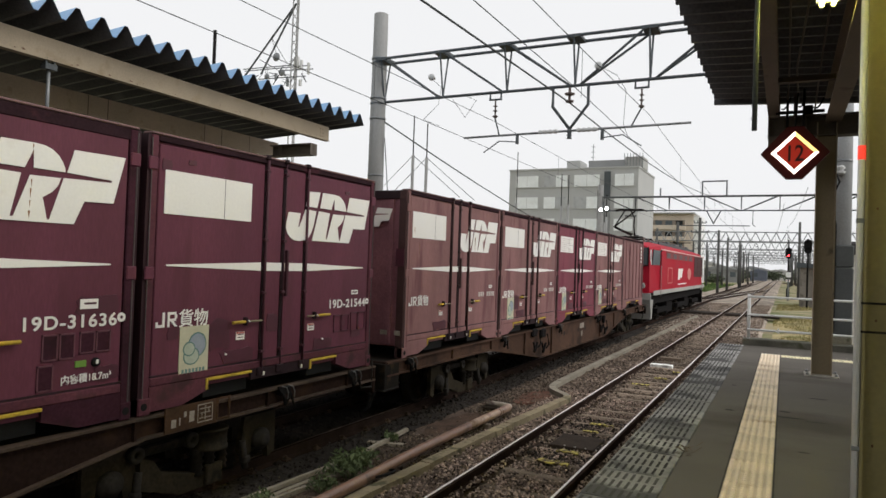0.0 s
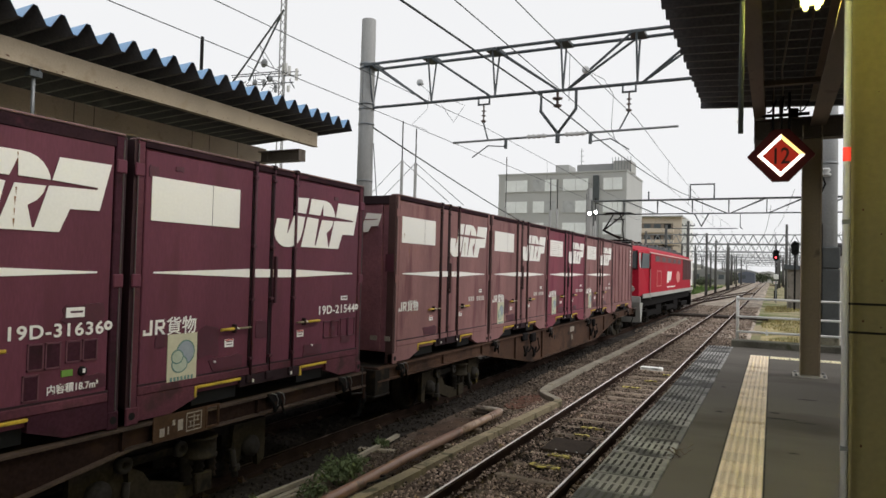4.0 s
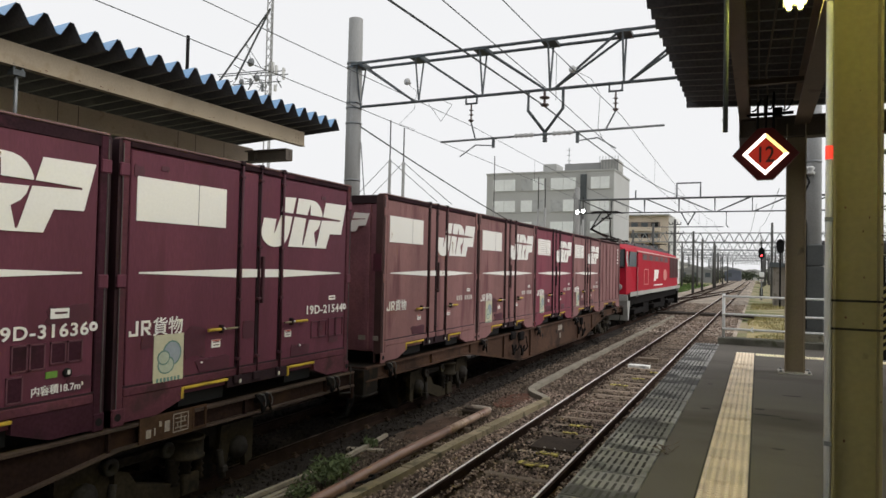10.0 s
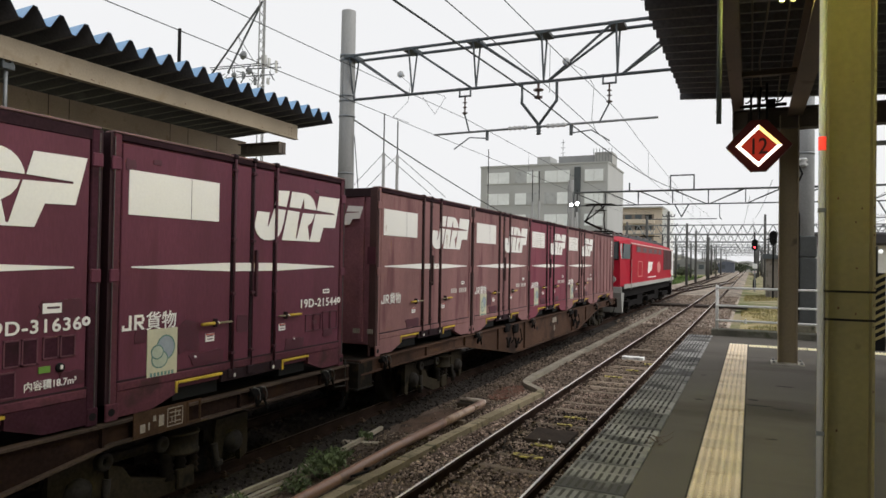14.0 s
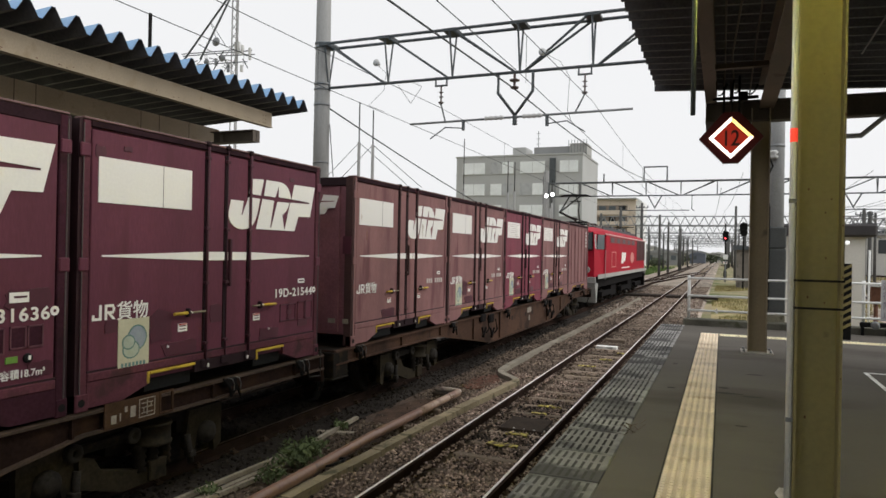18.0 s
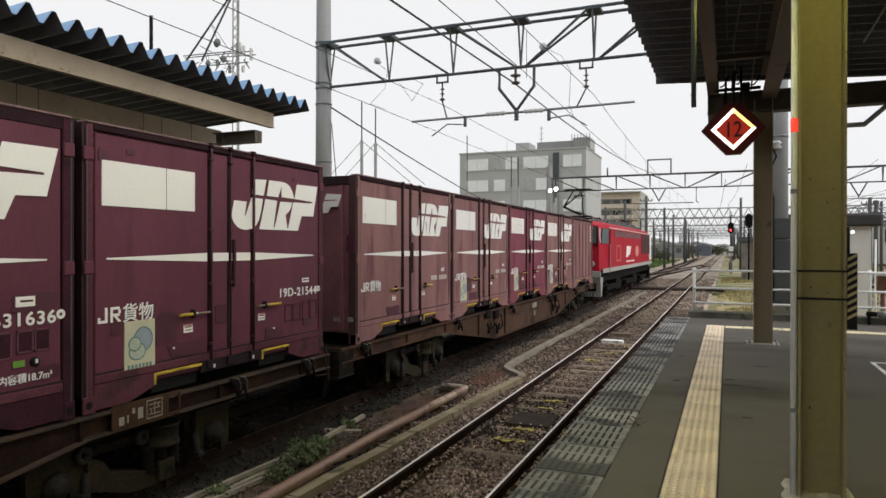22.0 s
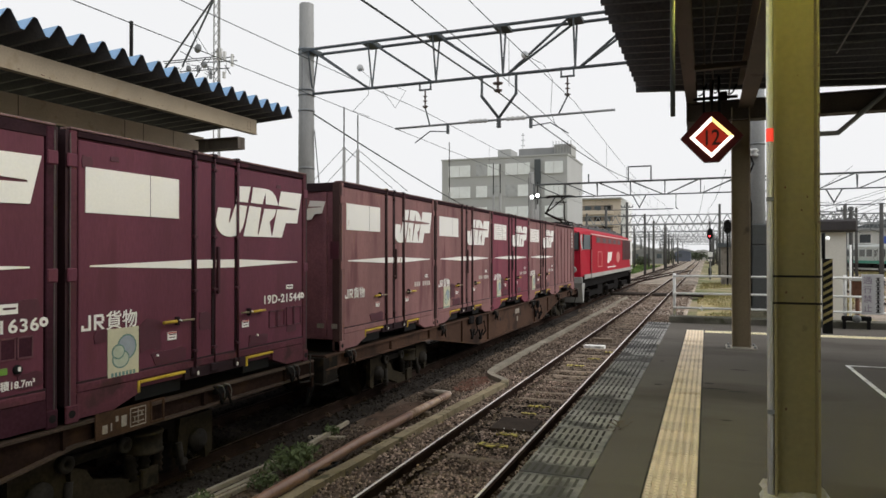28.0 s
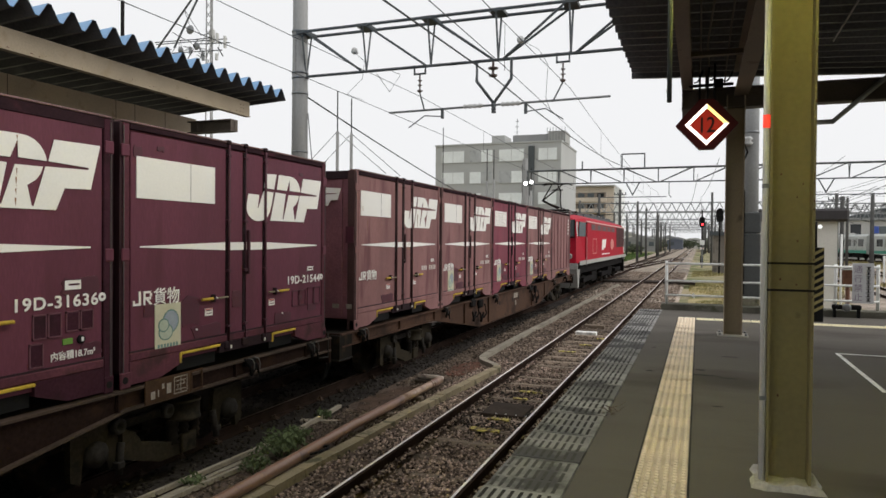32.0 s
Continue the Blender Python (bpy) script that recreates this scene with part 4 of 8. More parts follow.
        part("bar_cam", bm, M_CDARK, c)
        bm = B()
        box(bm, -0.05, 0.03, y - 0.03, y + 0.03, H - 0.012, H + 0.035, 0.008)
        part("roof_hook", bm, M_CDARK, c)
    bm = B()
    box(bm, -0.01, 0.035, 1.88, 1.915, 1.00, 1.52, 0.008)
    part("lever_guard", bm, bars, c)
    for ya, yb, r, m, lb in ((1.07, 1.245, 0.017, M_YELLOW, "yellow painted door handle"), (1.295, 1.50, 0.011, M_HANDLE, "worn grey handle rod"),
                             (2.28, 2.405, 0.011, M_HANDLE, "worn grey handle rod"), (2.47, 2.715, 0.016, M_YELLOW, "yellow painted door handle")):
        bm = B()
        tube(bm, (0.035, ya, 0.755), (0.035, yb, 0.755), r, 8)
        part("door_handle", bm, m, c, lb)
    for y in (1.27, 2.43):
        bm = B()
        box(bm, -0.006, 0.045, y - 0.015, y + 0.015, 0.715, 0.80, 0.006)
        clamp = part("handle_clamp", bm, M_CDARK, c, "dark handle clamp")
        bm = B()
        tube(bm, (0.050, y + 0.012, 0.768), (0.050, y + 0.035, 0.752), 0.007, 6)
        part("clamp_pin", bm, M_CWHITE, clamp, "bare pale pin")
    # Pale chips added for the white highlights at the bar feet.
    for y in (1.567, 2.209):
        bm = B()
        box(bm, 0.018, 0.036, y - 0.016, y + 0.014, 0.160, 0.200, 0.005)
        part("seal_tag", bm, M_BRIGHTCHIP, c, "pale chip for a bright spot on the bar's foot")
    bm = B()
    prism(bm, [(-0.60, 1.95), (-0.49, 1.95), (-0.44, 2.035), (-0.316, 2.04), (-0.254, 2.22), (-0.52, 2.24), (-0.60, 2.02)], "y", 0.003, 0.008)
    fb = part("white_block", bm, M_CWHITE, c, "white emblem block on the end wall")
    bm = B()
    prism(bm, [(-0.60, 2.125), (-0.33, 2.135), (-0.33, 2.145), (-0.60, 2.15)], "y", 0.0015, 0.003)
    part("emblem_slit", bm, paint, fb)
    # painted marks
    bm = B()
    box(bm, -0.006, 0.0015, 0.19, 1.31, 1.80, 2.20)
    wp = part("white_panel", bm, M_CWHITE, c, "white painted panel")
    bm = B()
    box(bm, 0.0015, 0.0022, 0.925, 0.932, 1.80, 2.20)
    part("panel_seam", bm, M_BEAD, wp)
    logo(c, 1.88, 1.645)
    for pts in (((0.24, 1.325), (1.49, 1.285), (1.49, 1.375), (0.24, 1.338)), ((1.58, 1.285), (1.82, 1.285), (1.82, 1.375), (1.58, 1.375)),
                ((1.86, 1.285), (2.19, 1.285), (2.19, 1.375), (1.86, 1.375)), ((2.27, 1.285), (3.46, 1.325), (3.46, 1.338), (2.27, 1.375))):
        bm = B()
        prism(bm, pts, "x", -0.006, 0.001)
        part("white_stripe", bm, M_CWHITE, c, "tapering white stripe")
    for p in ((0.224, 0.249, 0.765, 0.90), (0.152, 0.224, 0.765, 0.788), (0.152, 0.175, 0.788, 0.815), (0.282, 0.306, 0.765, 0.90), (0.306, 0.378, 0.877, 0.90), (0.306, 0.378, 0.817, 0.840), (0.366, 0.390, 0.840, 0.877)):
        bm = B()
        box(bm, -0.006, 0.001, *p)
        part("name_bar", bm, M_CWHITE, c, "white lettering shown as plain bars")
    bm = B()
    prism(bm, [(0.318, 0.818), (0.348, 0.818), (0.398, 0.765), (0.366, 0.765)], "x", -0.006, 0.001)
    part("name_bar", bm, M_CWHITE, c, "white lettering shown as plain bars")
    words("貨物", 0.178, M_CWHITE, c, (0.001, 0.405, 0.768), (90, 0, 90), "freight_lettering", bold=0.0016, fit=0.355)
    if number:
        words(number, 0.145, M_CWHITE, c, (0.001, 2.72, 0.825), (90, 0, 90), "number_lettering", bold=0.0028, fit=0.79, gap=1.12)
    for ya, yb, za, zb, m, nm in ((1.16, 1.28, 0.57, 0.65, M_CWHITE, "data_label"), (2.33, 2.45, 0.58, 0.66, M_CWHITE, "data_label"),
                                  (3.22, 3.36, 0.985, 1.04, M_CWHITE, "data_label")):
        bm = B()
        box(bm, -0.006, 0.002, ya, yb, za, zb)
        d = part(nm, bm, m, c, "small white data label")
        for p in ((ya + 0.015, yb - 0.015, zb - 0.03, zb - 0.018), (ya + 0.02, yb - 0.02, za + 0.02, za + 0.03)):
            bm = B()
            box(bm, 0.002, 0.003, *p)
            part("print_bar", bm, M_PATCH, d)
        if za < 0.9:
            bm = B()
            box(bm, 0.002, 0.003, ya + 0.002, yb - 0.002, zb - 0.014, zb - 0.002)
            part("red_header", bm, M_REDPRINT, d, "red printed header")
    if not number and paint is M_MAROON or y0 > 19:
        for i in range(7):
            bm = B()
            box(bm, 0.0015, 0.0024, 0.26 + 0.05 * (i % 2), 1.24 - 0.11 * (i % 3), 1.835 + i * 0.05, 1.850 + i * 0.05)
            part("print_bar", bm, M_PANELDIRT, wp, "faded line of print shown as a plain bar")
    if not number:
        for i in (0, 1, 2, 4, 5, 6, 7):
            bm = B()
            box(bm, -0.006, 0.001, 2.74 + i * 0.095, 2.80 + i * 0.095, 0.83, 0.915)
            part("number_bar", bm, M_NUMFADE, c, "faded white lettering shown as a plain bar")
    for ya, yb, za, zb in patches:
        bm = B()
        ry, rz = (yb - ya) / 2, (zb - za) / 2
        rr = random.Random(int(ya * 1000 + za * 100))
        prism(bm, [((ya + yb) / 2 + ry * rr.uniform(0.85, 1.1) * max(-0.9, min(0.9, 1.25 * math.cos(i * math.pi / 7))),
                    (za + zb) / 2 + rz * rr.uniform(0.8, 1.15) * max(-0.9, min(0.9, 1.25 * math.sin(i * math.pi / 7)))) for i in range(14)], "x", -0.006, 0.0005)
        part("touch_up_patch", bm, M_PATCH, c, "patch of fresher purple paint")
    if sticker:
        bm = B()
        box(bm, -0.006, 0.002, 0.43, 0.785, 0.295, 0.755)
        st = part("sticker", bm, M_STICKER, c, "cream sticker with pale blue rounded shapes")
        for k, (yy, zz, ry, rz, m) in enumerate(((0.645, 0.575, 0.115, 0.12, M_STLINE), (0.645, 0.575, 0.100, 0.105, M_STBLUE), (0.575, 0.47, 0.10, 0.085, M_STLINE), (0.575, 0.47, 0.086, 0.072, M_STPALE),
                                                 (0.545, 0.54, 0.075, 0.07, M_STLINE), (0.545, 0.54, 0.062, 0.057, M_STPALE))):
            bm = B()
            prism(bm, [(yy + ry * math.cos(a * math.pi / 8), zz + rz * math.sin(a * math.pi / 8)) for a in range(16)], "x", 0.002, 0.0026 + 0.0006 * k)
            part("drawing", bm, m, st)
        for i in range(7):
            bm = B()
            box(bm, 0.002, 0.003, 0.465 + i * 0.042, 0.492 + i * 0.042, 0.315, 0.352)
            part("print_bar", bm, M_STLINE, st)
    return c


M_STICKER = mat("sticker_paper", (0.52, 0.50, 0.36), 0.6, vary=0.06, fine=30, broad=4, bump=0)
M_STLINE = mat("sticker_outline", (0.13, 0.22, 0.20), 0.6, vary=0.1, fine=30, broad=5, bump=0)
M_STPALE = mat("sticker_pale_green", (0.42, 0.47, 0.38), 0.6, vary=0.1, fine=30, broad=5, bump=0)
M_LIP = mat("container_roof_lip", (0.17, 0.10, 0.098), 0.7, vary=0.3, fine=40, broad=3, spots=(0.06, 0.04, 0.04), spot_amount=0.45, spot_scale=3)
M_PANELDIRT = mat("panel_faded_print", (0.50, 0.45, 0.42), 0.7, vary=0.3, fine=60, broad=6, bump=0, spots=(0.78, 0.76, 0.72), spot_amount=0.5, spot_scale=14)
M_HANDLE = mat("worn_handle_rod", (0.20, 0.17, 0.11), 0.6, vary=0.3, fine=40, broad=6)
M_BRIGHTCHIP = mat("pale_bright_chip", (0.62, 0.60, 0.52), 0.6, vary=0.1)
M_NUMFADE = mat("faded_number_paint", (0.52, 0.46, 0.43), 0.7, vary=0.2, fine=60, broad=8, bump=0)
M_SILL = mat("grimy_plum_sill", (0.046, 0.0165, 0.025), 0.75, gloss=0.06, vary=0.25, fine=35, broad=1.2, bump=0.08, spots=(0.030, 0.014, 0.017), spot_amount=0.5, spot_scale=2.5)
# End walls: plum raised in colour to make up for light they lack.
M_ENDLIFT = mat("container_end_lifted_plum", (0.215, 0.092, 0.112), 0.6, vary=0.2, fine=35, broad=1.5, bump=0.06)
M_ENDWALL = mat("container_end_plum", (0.112, 0.037, 0.052), 0.55, vary=0.2, fine=35, broad=1.5, bump=0.06)
M_RAILPLUM = mat("worn_plum_rail", (0.098, 0.034, 0.046), 0.7, gloss=0.1, vary=0.25, fine=35, broad=1.5, bump=0.06, spots=(0.060, 0.028, 0.030), spot_amount=0.45, spot_scale=3)
M_STBLUE = mat("sticker_blue", (0.28, 0.32, 0.37), 0.6, vary=0.1, fine=30, broad=5, bump=0)
M_TAG = mat("green_tag", (0.13, 0.27, 0.04), 0.5, vary=0.1, bump=0)

PATCH2 = ((0.935, 1.43, 0.335, 0.49), (0.783, 1.09, 0.486, 0.809), (2.423, 2.842, 0.335, 0.475), (0.275, 0.431, 0.635, 0.762), (1.60, 1.80, 0.60, 0.82), (3.224, 3.453, 0.424, 0.516), (0.15, 0.27, 2.18, 2.30), (2.98, 3.10, 0.60, 0.66), (0.45, 0.56, 2.28, 2.33), (3.0, 3.1, 2.26, 2.31))
c1 = container("freight_container", 0.35, M_PURPLE, "purple steel freight container with white emblem and number", number="19D-31636", sticker=False,
               patches=((3.14, 3.57, 0.90, 1.08), (2.0, 2.3, 2.28, 2.33), (2.45, 2.6, 2.2, 2.25), (3.35, 3.6, 0.36, 0.5)))
c2 = container("freight_container", 4.14, M_PURPLE, "purple steel freight container with a pale blue animal sticker", number="19D-21544", patches=PATCH2)
for k, (paint, txt) in enumerate(((M_BROWN, "faded brown-purple container with rust-streaked white panel"), (M_BROWN, "faded brown-purple freight container"),
                                  (M_MAROON, "brighter maroon freight container"), (M_BROWN, "faded brown-purple freight container"))):
    cc = container("freight_container", 8.73 + 3.79 * k, paint, txt, number="", sticker=k > 0, bars=M_BARBROWN if paint is M_BROWN else M_PLUMBLACK, patches=PATCH2[:k + 1])
    c3 = cc if k == 0 else c3
container("freight_container", 8.73 + 3.79 * 4, M_BROWN, "plain ribbed faded purple container behind the locomotive", full=False)

# card holders of the second container, end marks and rust streaks of the third
for ya, yb, za, zb in ((2.85, 3.01, 0.52, 0.73), (3.02, 3.18, 0.52, 0.73), (3.22, 3.38, 0.51, 0.75), (3.39, 3.55, 0.51, 0.75)):
    bm = B()
    for a, b, p, q in ((ya, yb, za, za + 0.012), (ya, yb, zb - 0.012, zb), (ya, ya + 0.012, za, zb), (yb - 0.012, yb, za, zb)):
        box(bm, -0.006, 0.004, a, b, p, q)
    part("card_holder", bm, M_PATCH, c2, "raised purple card holder")
for yy, zz in ((1.02, 0.44), (2.62, 0.46)):
    bm = B()
    lathe(bm, (-0.006, yy, zz), [(0, 0.012), (0.02, 0.010)], "x", 8)
    part("bright_rivet", bm, M_CWHITE, c2, "bare bright rivet")
for c, marks in ((c3, ((0.25, 0.012, 1.86, 1.95), (0.42, 0.008, 1.55, 1.72), (2.25, 0.05, 1.70, 2.02), (2.50, 0.03, 1.66, 1.9), (2.1, 0.02, 1.30, 1.36))),
                 (c1, ((2.762, 0.010, 1.90, 1.96), (2.757, 0.014, 1.82, 1.89), (2.755, 0.010, 1.75, 1.80), (2.752, 0.016, 1.665, 1.725), (2.765, 0.012, 2.19, 2.22), (2.764, 0.008, 2.13, 2.17)))):
    for yy, w, za, zb in marks:
        bm = B()
        prism(bm, [(yy - w / 2, zb), (yy + w / 2, zb), (yy + w * 0.25, (za + zb) / 2), (yy + w * 0.1, za), (yy - w * 0.2, (za + zb) / 2)], "x", 0.004, 0.0062)
        part("rust_streak", bm, M_RUSTSTREAK, c, "brown rust streak")
for xa, xb, za, zb, m in ((-0.39, -0.27, 0.33, 0.40, M_FADEWHITE), (-0.14, -0.05, 0.33, 0.40, M_FADEWHITE), (-0.16, -0.02, 1.36, 1.62, M_PATCH)):
    bm = B()
    box(bm, xa, xb, -0.012, -0.008 if xb < -0.14 else -0.001, za, zb)
    part("end_label", bm, m, c3, "small mark on the end wall")

# extra marks of the nearest container
bm = B()
box(bm, -0.006, 0.0025, 3.20, 3.36, 0.97, 1.05)
part("data_label", bm, M_CWHITE, c1)
for ya, yb, za, zb in ((2.90, 3.03, 0.58, 0.785), (3.04, 3.17, 0.58, 0.785), (3.21, 3.345, 0.61, 0.785), (3.355, 3.49, 0.61, 0.785), (2.87, 3.00, 0.35, 0.55)):
    bm = B()
    for a, b, p, q in ((ya, yb, za, za + 0.012), (ya, yb, zb - 0.012, zb), (ya, ya + 0.012, za, zb), (yb - 0.012, yb, za, zb)):
        box(bm, -0.006, 0.004, a, b, p, q)
    ch = part("card_holder", bm, M_ENDWALL, c1, "raised plum card holder")
    # Flat fill, darker than the paint around it.
    bm = B()
    box(bm, -0.006, 0.0008, ya + 0.012, yb - 0.012, za + 0.012, zb - 0.012)
    part("card_recess", bm, M_SILL, ch, "darker plum fill of a card holder")
bm = B()
box(bm, -0.006, 0.003, 3.18, 3.275, 0.505, 0.555)
part("green_tag", bm, M_TAG, c1, "small green tag")
bm = B()
lathe(bm, (-0.006, 3.36, 0.53), [(0, 0.04), (0.02, 0.036), (0.022, 0.018)], "x", 10)
cap = part("cap", bm, M_BLACK, c1)
bm = B()
box(bm, 0.016, 0.020, 3.352, 3.374, 0.518, 0.552)
part("cap_label", bm, M_CWHITE, cap, "small white mark")
words("内容積18.7m³", 0.080, M_CWHITE, c1, (0.001, 3.06, 0.385), (90, 0, 90), "volume_lettering", bold=0.0012, fit=0.44)
for c, yy in ((c1, 3.585), (c2, 3.585)):
    bm = B()
    lathe(bm, (-0.004, yy, 0.885), [(0, 0.040), (0.005, 0.040)], "x", 14)
    dd = part("check_disc", bm, M_CWHITE, c)
    bm = B()
    lathe(bm, (0.001, yy, 0.885), [(0, 0.014), (0.0015, 0.014)], "x", 10)
    part("check_mark", bm, M_PATCH, dd)


def wheelset(parent, y, r, m=None):
    bm = B()
    for s in (-1, 1):
        lathe(bm, (0, 0, 0), [(s * 0.53, r + 0.027), (s * 0.558, r + 0.027), (s * 0.562, r), (s * 0.66, r - 0.004), (s * 0.66, r - 0.06), (s * 0.62, r - 0.07), (s * 0.62, 0.12), (s * 0.66, 0.10)], "x", 24)
    tube(bm, (-0.75, 0, 0), (0.75, 0, 0), 0.07, 10)
    w = part("wheelset", bm, M_BOGIE, parent, "steel wheels on an axle")
    w.location = (0, y, r)
    WHEELS.append((w, y, r))
    return w


def bogie(parent, y, base=1.9, r=0.405):
    for s in (-1, 1):
        wheelset(parent, y + s * base / 2, r)
        x = s * 0.99
        bm = B()
        prism(bm, [(y - base / 2 - 0.24, 0.50), (y - base / 2 + 0.20, 0.46), (y - 0.48, 0.44), (y - 0.34, 0.30), (y + 0.34, 0.30), (y + 0.48, 0.44), (y + base / 2 - 0.20, 0.46),
                   (y + base / 2 + 0.24, 0.50), (y + base / 2 + 0.24, 0.60), (y + 0.55, 0.72), (y - 0.55, 0.72), (y - base / 2 - 0.24, 0.60)], "x", x - 0.05, x + 0.05)
        for dy in (-base / 2, base / 2):
            box(bm, x - 0.05, x + 0.05, y + dy - 0.24, y + dy - 0.13, 0.26, 0.50)
            box(bm, x - 0.05, x + 0.05, y + dy + 0.13, y + dy + 0.24, 0.26, 0.50)
        box(bm, x - 0.09, x + 0.09, y - 0.42, y + 0.42, 0.16, 0.215)
        side = part("side_frame", bm, M_BOGIE, parent, "grimy cast bogie side")
        for dy in (-0.28, -0.09, 0.09, 0.28):
            bm = B()
            lathe(bm, (x + s * 0.02, y + dy, 0.22), [(0, 0.085), (0.06, 0.06), (0.09, 0.085), (0.15, 0.06), (0.18, 0.085), (0.24, 0.06), (0.27, 0.085), (0.33, 0.06), (0.36, 0.085)], "z", 10)
            part("coil_spring", bm, M_BOGIE, side)
        for dy in (-base / 2, base / 2):
            bm = B()
            lathe(bm, (x + s * 0.06, y + dy, 0.405), [(-s * 0.06, 0.125), (s * 0.05, 0.125), (s * 0.055, 0.075), (s * 0.09, 0.07), (s * 0.095, 0.03)], "x", 14)
            part("axle_box", bm, M_BOGIE, side)
            bm = B()
            box(bm, x - 0.2 * s - 0.05, x - 0.2 * s + 0.05, y + dy * 0.52 - 0.06, y + dy * 0.52 + 0.06, 0.2, 0.6)
            part("brake_shoe", bm, M_BOGIE, side)
    bm = B()
    box(bm, -1.02, 1.02, y - 0.22, y + 0.22, 0.42, 0.78)
    part("bolster", bm, M_BOGIE, parent)


def wagon_bogie(parent, y, base=1.9, r=0.405):
    """Bogie with cast side pockets, a spring drum, swing links and axle guards."""
    for s in (-1, 1):
        wheelset(parent, y + s * base / 2, r)
        x = s * 1.0
        lo, hi = sorted((x - s * 0.06, x + s * 0.07))
        bm = B()
        prism(bm, [(y - 0.66, 0.27), (y - 0.18, 0.11), (y + 0.36, 0.10), (y + 0.36, 0.25), (y + 0.08, 0.255), (y - 0.06, 0.275), (y - 0.42, 0.38), (y - 0.50, 0.50), (y - 0.66, 0.57)], "x", lo, hi)
        side = part("spring_pocket", bm, M_BOGIECAST, parent, "olive-brown cast spring pocket")
        bm = B()
        prism(bm, [(y - 1.26, 0.52), (y - 0.58, 0.46), (y - 0.58, 0.60), (y + 0.58, 0.60), (y + 0.58, 0.46), (y + 1.26, 0.52), (y + 1.22, 0.66), (y + 0.72, 0.74), (y - 0.72, 0.74), (y - 1.22, 0.66)], "x", x - 0.09, x - 0.02)
        part("frame_beam", bm, M_BOGIE, side)
        bm = B()
        box(bm, *sorted((x + s * 0.05, x + s * 0.11)), y + 0.11, y + 0.33, 0.115, 0.315, 0.012)
        part("spring_seat", bm, M_BOGIECAST, side, "grimy spring seat block")
        bm = B()
        lathe(bm, (x + s * 0.03, y + 0.20, 0.47), [(0, 0.17), (0.002, 0.19), (0.025, 0.19), (0.027, 0.18), (0.185, 0.18), (0.187, 0.19), (0.21, 0.19), (0.212, 0.17)], "z", 20)
        part("spring_drum", bm, M_BOGIECAST, side, "olive-brown drum over the springs")
        for dy in (0.04, 0.20, 0.36):
            bm = B()
            lathe(bm, (x + s * 0.03, y + dy, 0.235), [(0, 0.075), (0.04, 0.055), (0.065, 0.075), (0.105, 0.055), (0.13, 0.075), (0.17, 0.055), (0.195, 0.075), (0.255, 0.06)], "z", 10)
            part("coil_spring", bm, M_BOGIE, side)
        bm = B()
        box(bm, *sorted((x + s * 0.02, x + s * 0.06)), y - 0.72, y - 0.06, 0.565, 0.655, 0.01)
        part("link_bar", bm, M_BOGIE, side)
        for dy in (-0.715, -0.075):
            bm = B()
            lathe(bm, (x + s * 0.05, y + dy, 0.61), [(-s * 0.02, 0.078), (s * 0.045, 0.078), (s * 0.05, 0.07), (s * 0.05, 0.036), (s * 0.01, 0.030)], "x", 16)
            part("link_ring", bm, M_BOGIERING, side, "worn grey steel ring")
        for e in (-1, 1):
            bm = B()
            dy = e * base / 2
            pts = [(0.26, 0.68), (0.26, 0.22), (0.15, 0.16), (0.13, 0.34), (0.09, 0.50), (-0.09, 0.50), (-0.13, 0.34), (-0.17, 0.20), (-0.30, 0.30), (-0.24, 0.68)]
            prism(bm, [(y + dy + e * p[0], p[1]) for p in (pts if e > 0 else pts[::-1])], "x", x - 0.04, x + 0.03)
            part("axle_guard", bm, M_BOGIECAST, side, "grimy axle guard plate")
            bm = B()
            lathe(bm, (x + s * 0.02, y + dy, 0.405), [(-s * 0.06, 0.12), (s * 0.06, 0.12), (s * 0.07, 0.085), (s * 0.10, 0.08), (s * 0.105, 0.03)], "x", 16)
            part("axle_box", bm, M_BOGIERING, side)
            bm = B()
            tube(bm, (x + s * 0.05, y + e * 0.66, 0.44), (x + s * 0.07, y + e * 0.70, 0.14), 0.035, 10)
            box(bm, *sorted((x + s * 0.01, x + s * 0.11)), y + e * 0.70 - 0.045, y + e * 0.70 + 0.045, 0.20, 0.27, 0.01)
            part("damper", bm, M_BOGIERING, side, "small grey damper")
            bm = B()
            box(bm, x - 0.25 * s - 0.05, x - 0.25 * s + 0.05, y + dy * 0.5 - 0.06, y + dy * 0.5 + 0.06, 0.2, 0.6)
            part("brake_shoe", bm, M_BOGIE, side)
    bm = B()
    box(bm, -0.88, 0.88, y - 0.22, y + 0.22, 0.42, 0.78)
    part("bolster", bm, M_BOGIE, parent)


M_LOOP = mat("bare_steel_loop", (0.15, 0.145, 0.14), 0.5, 0.5, vary=0.2, fine=40, broad=4)


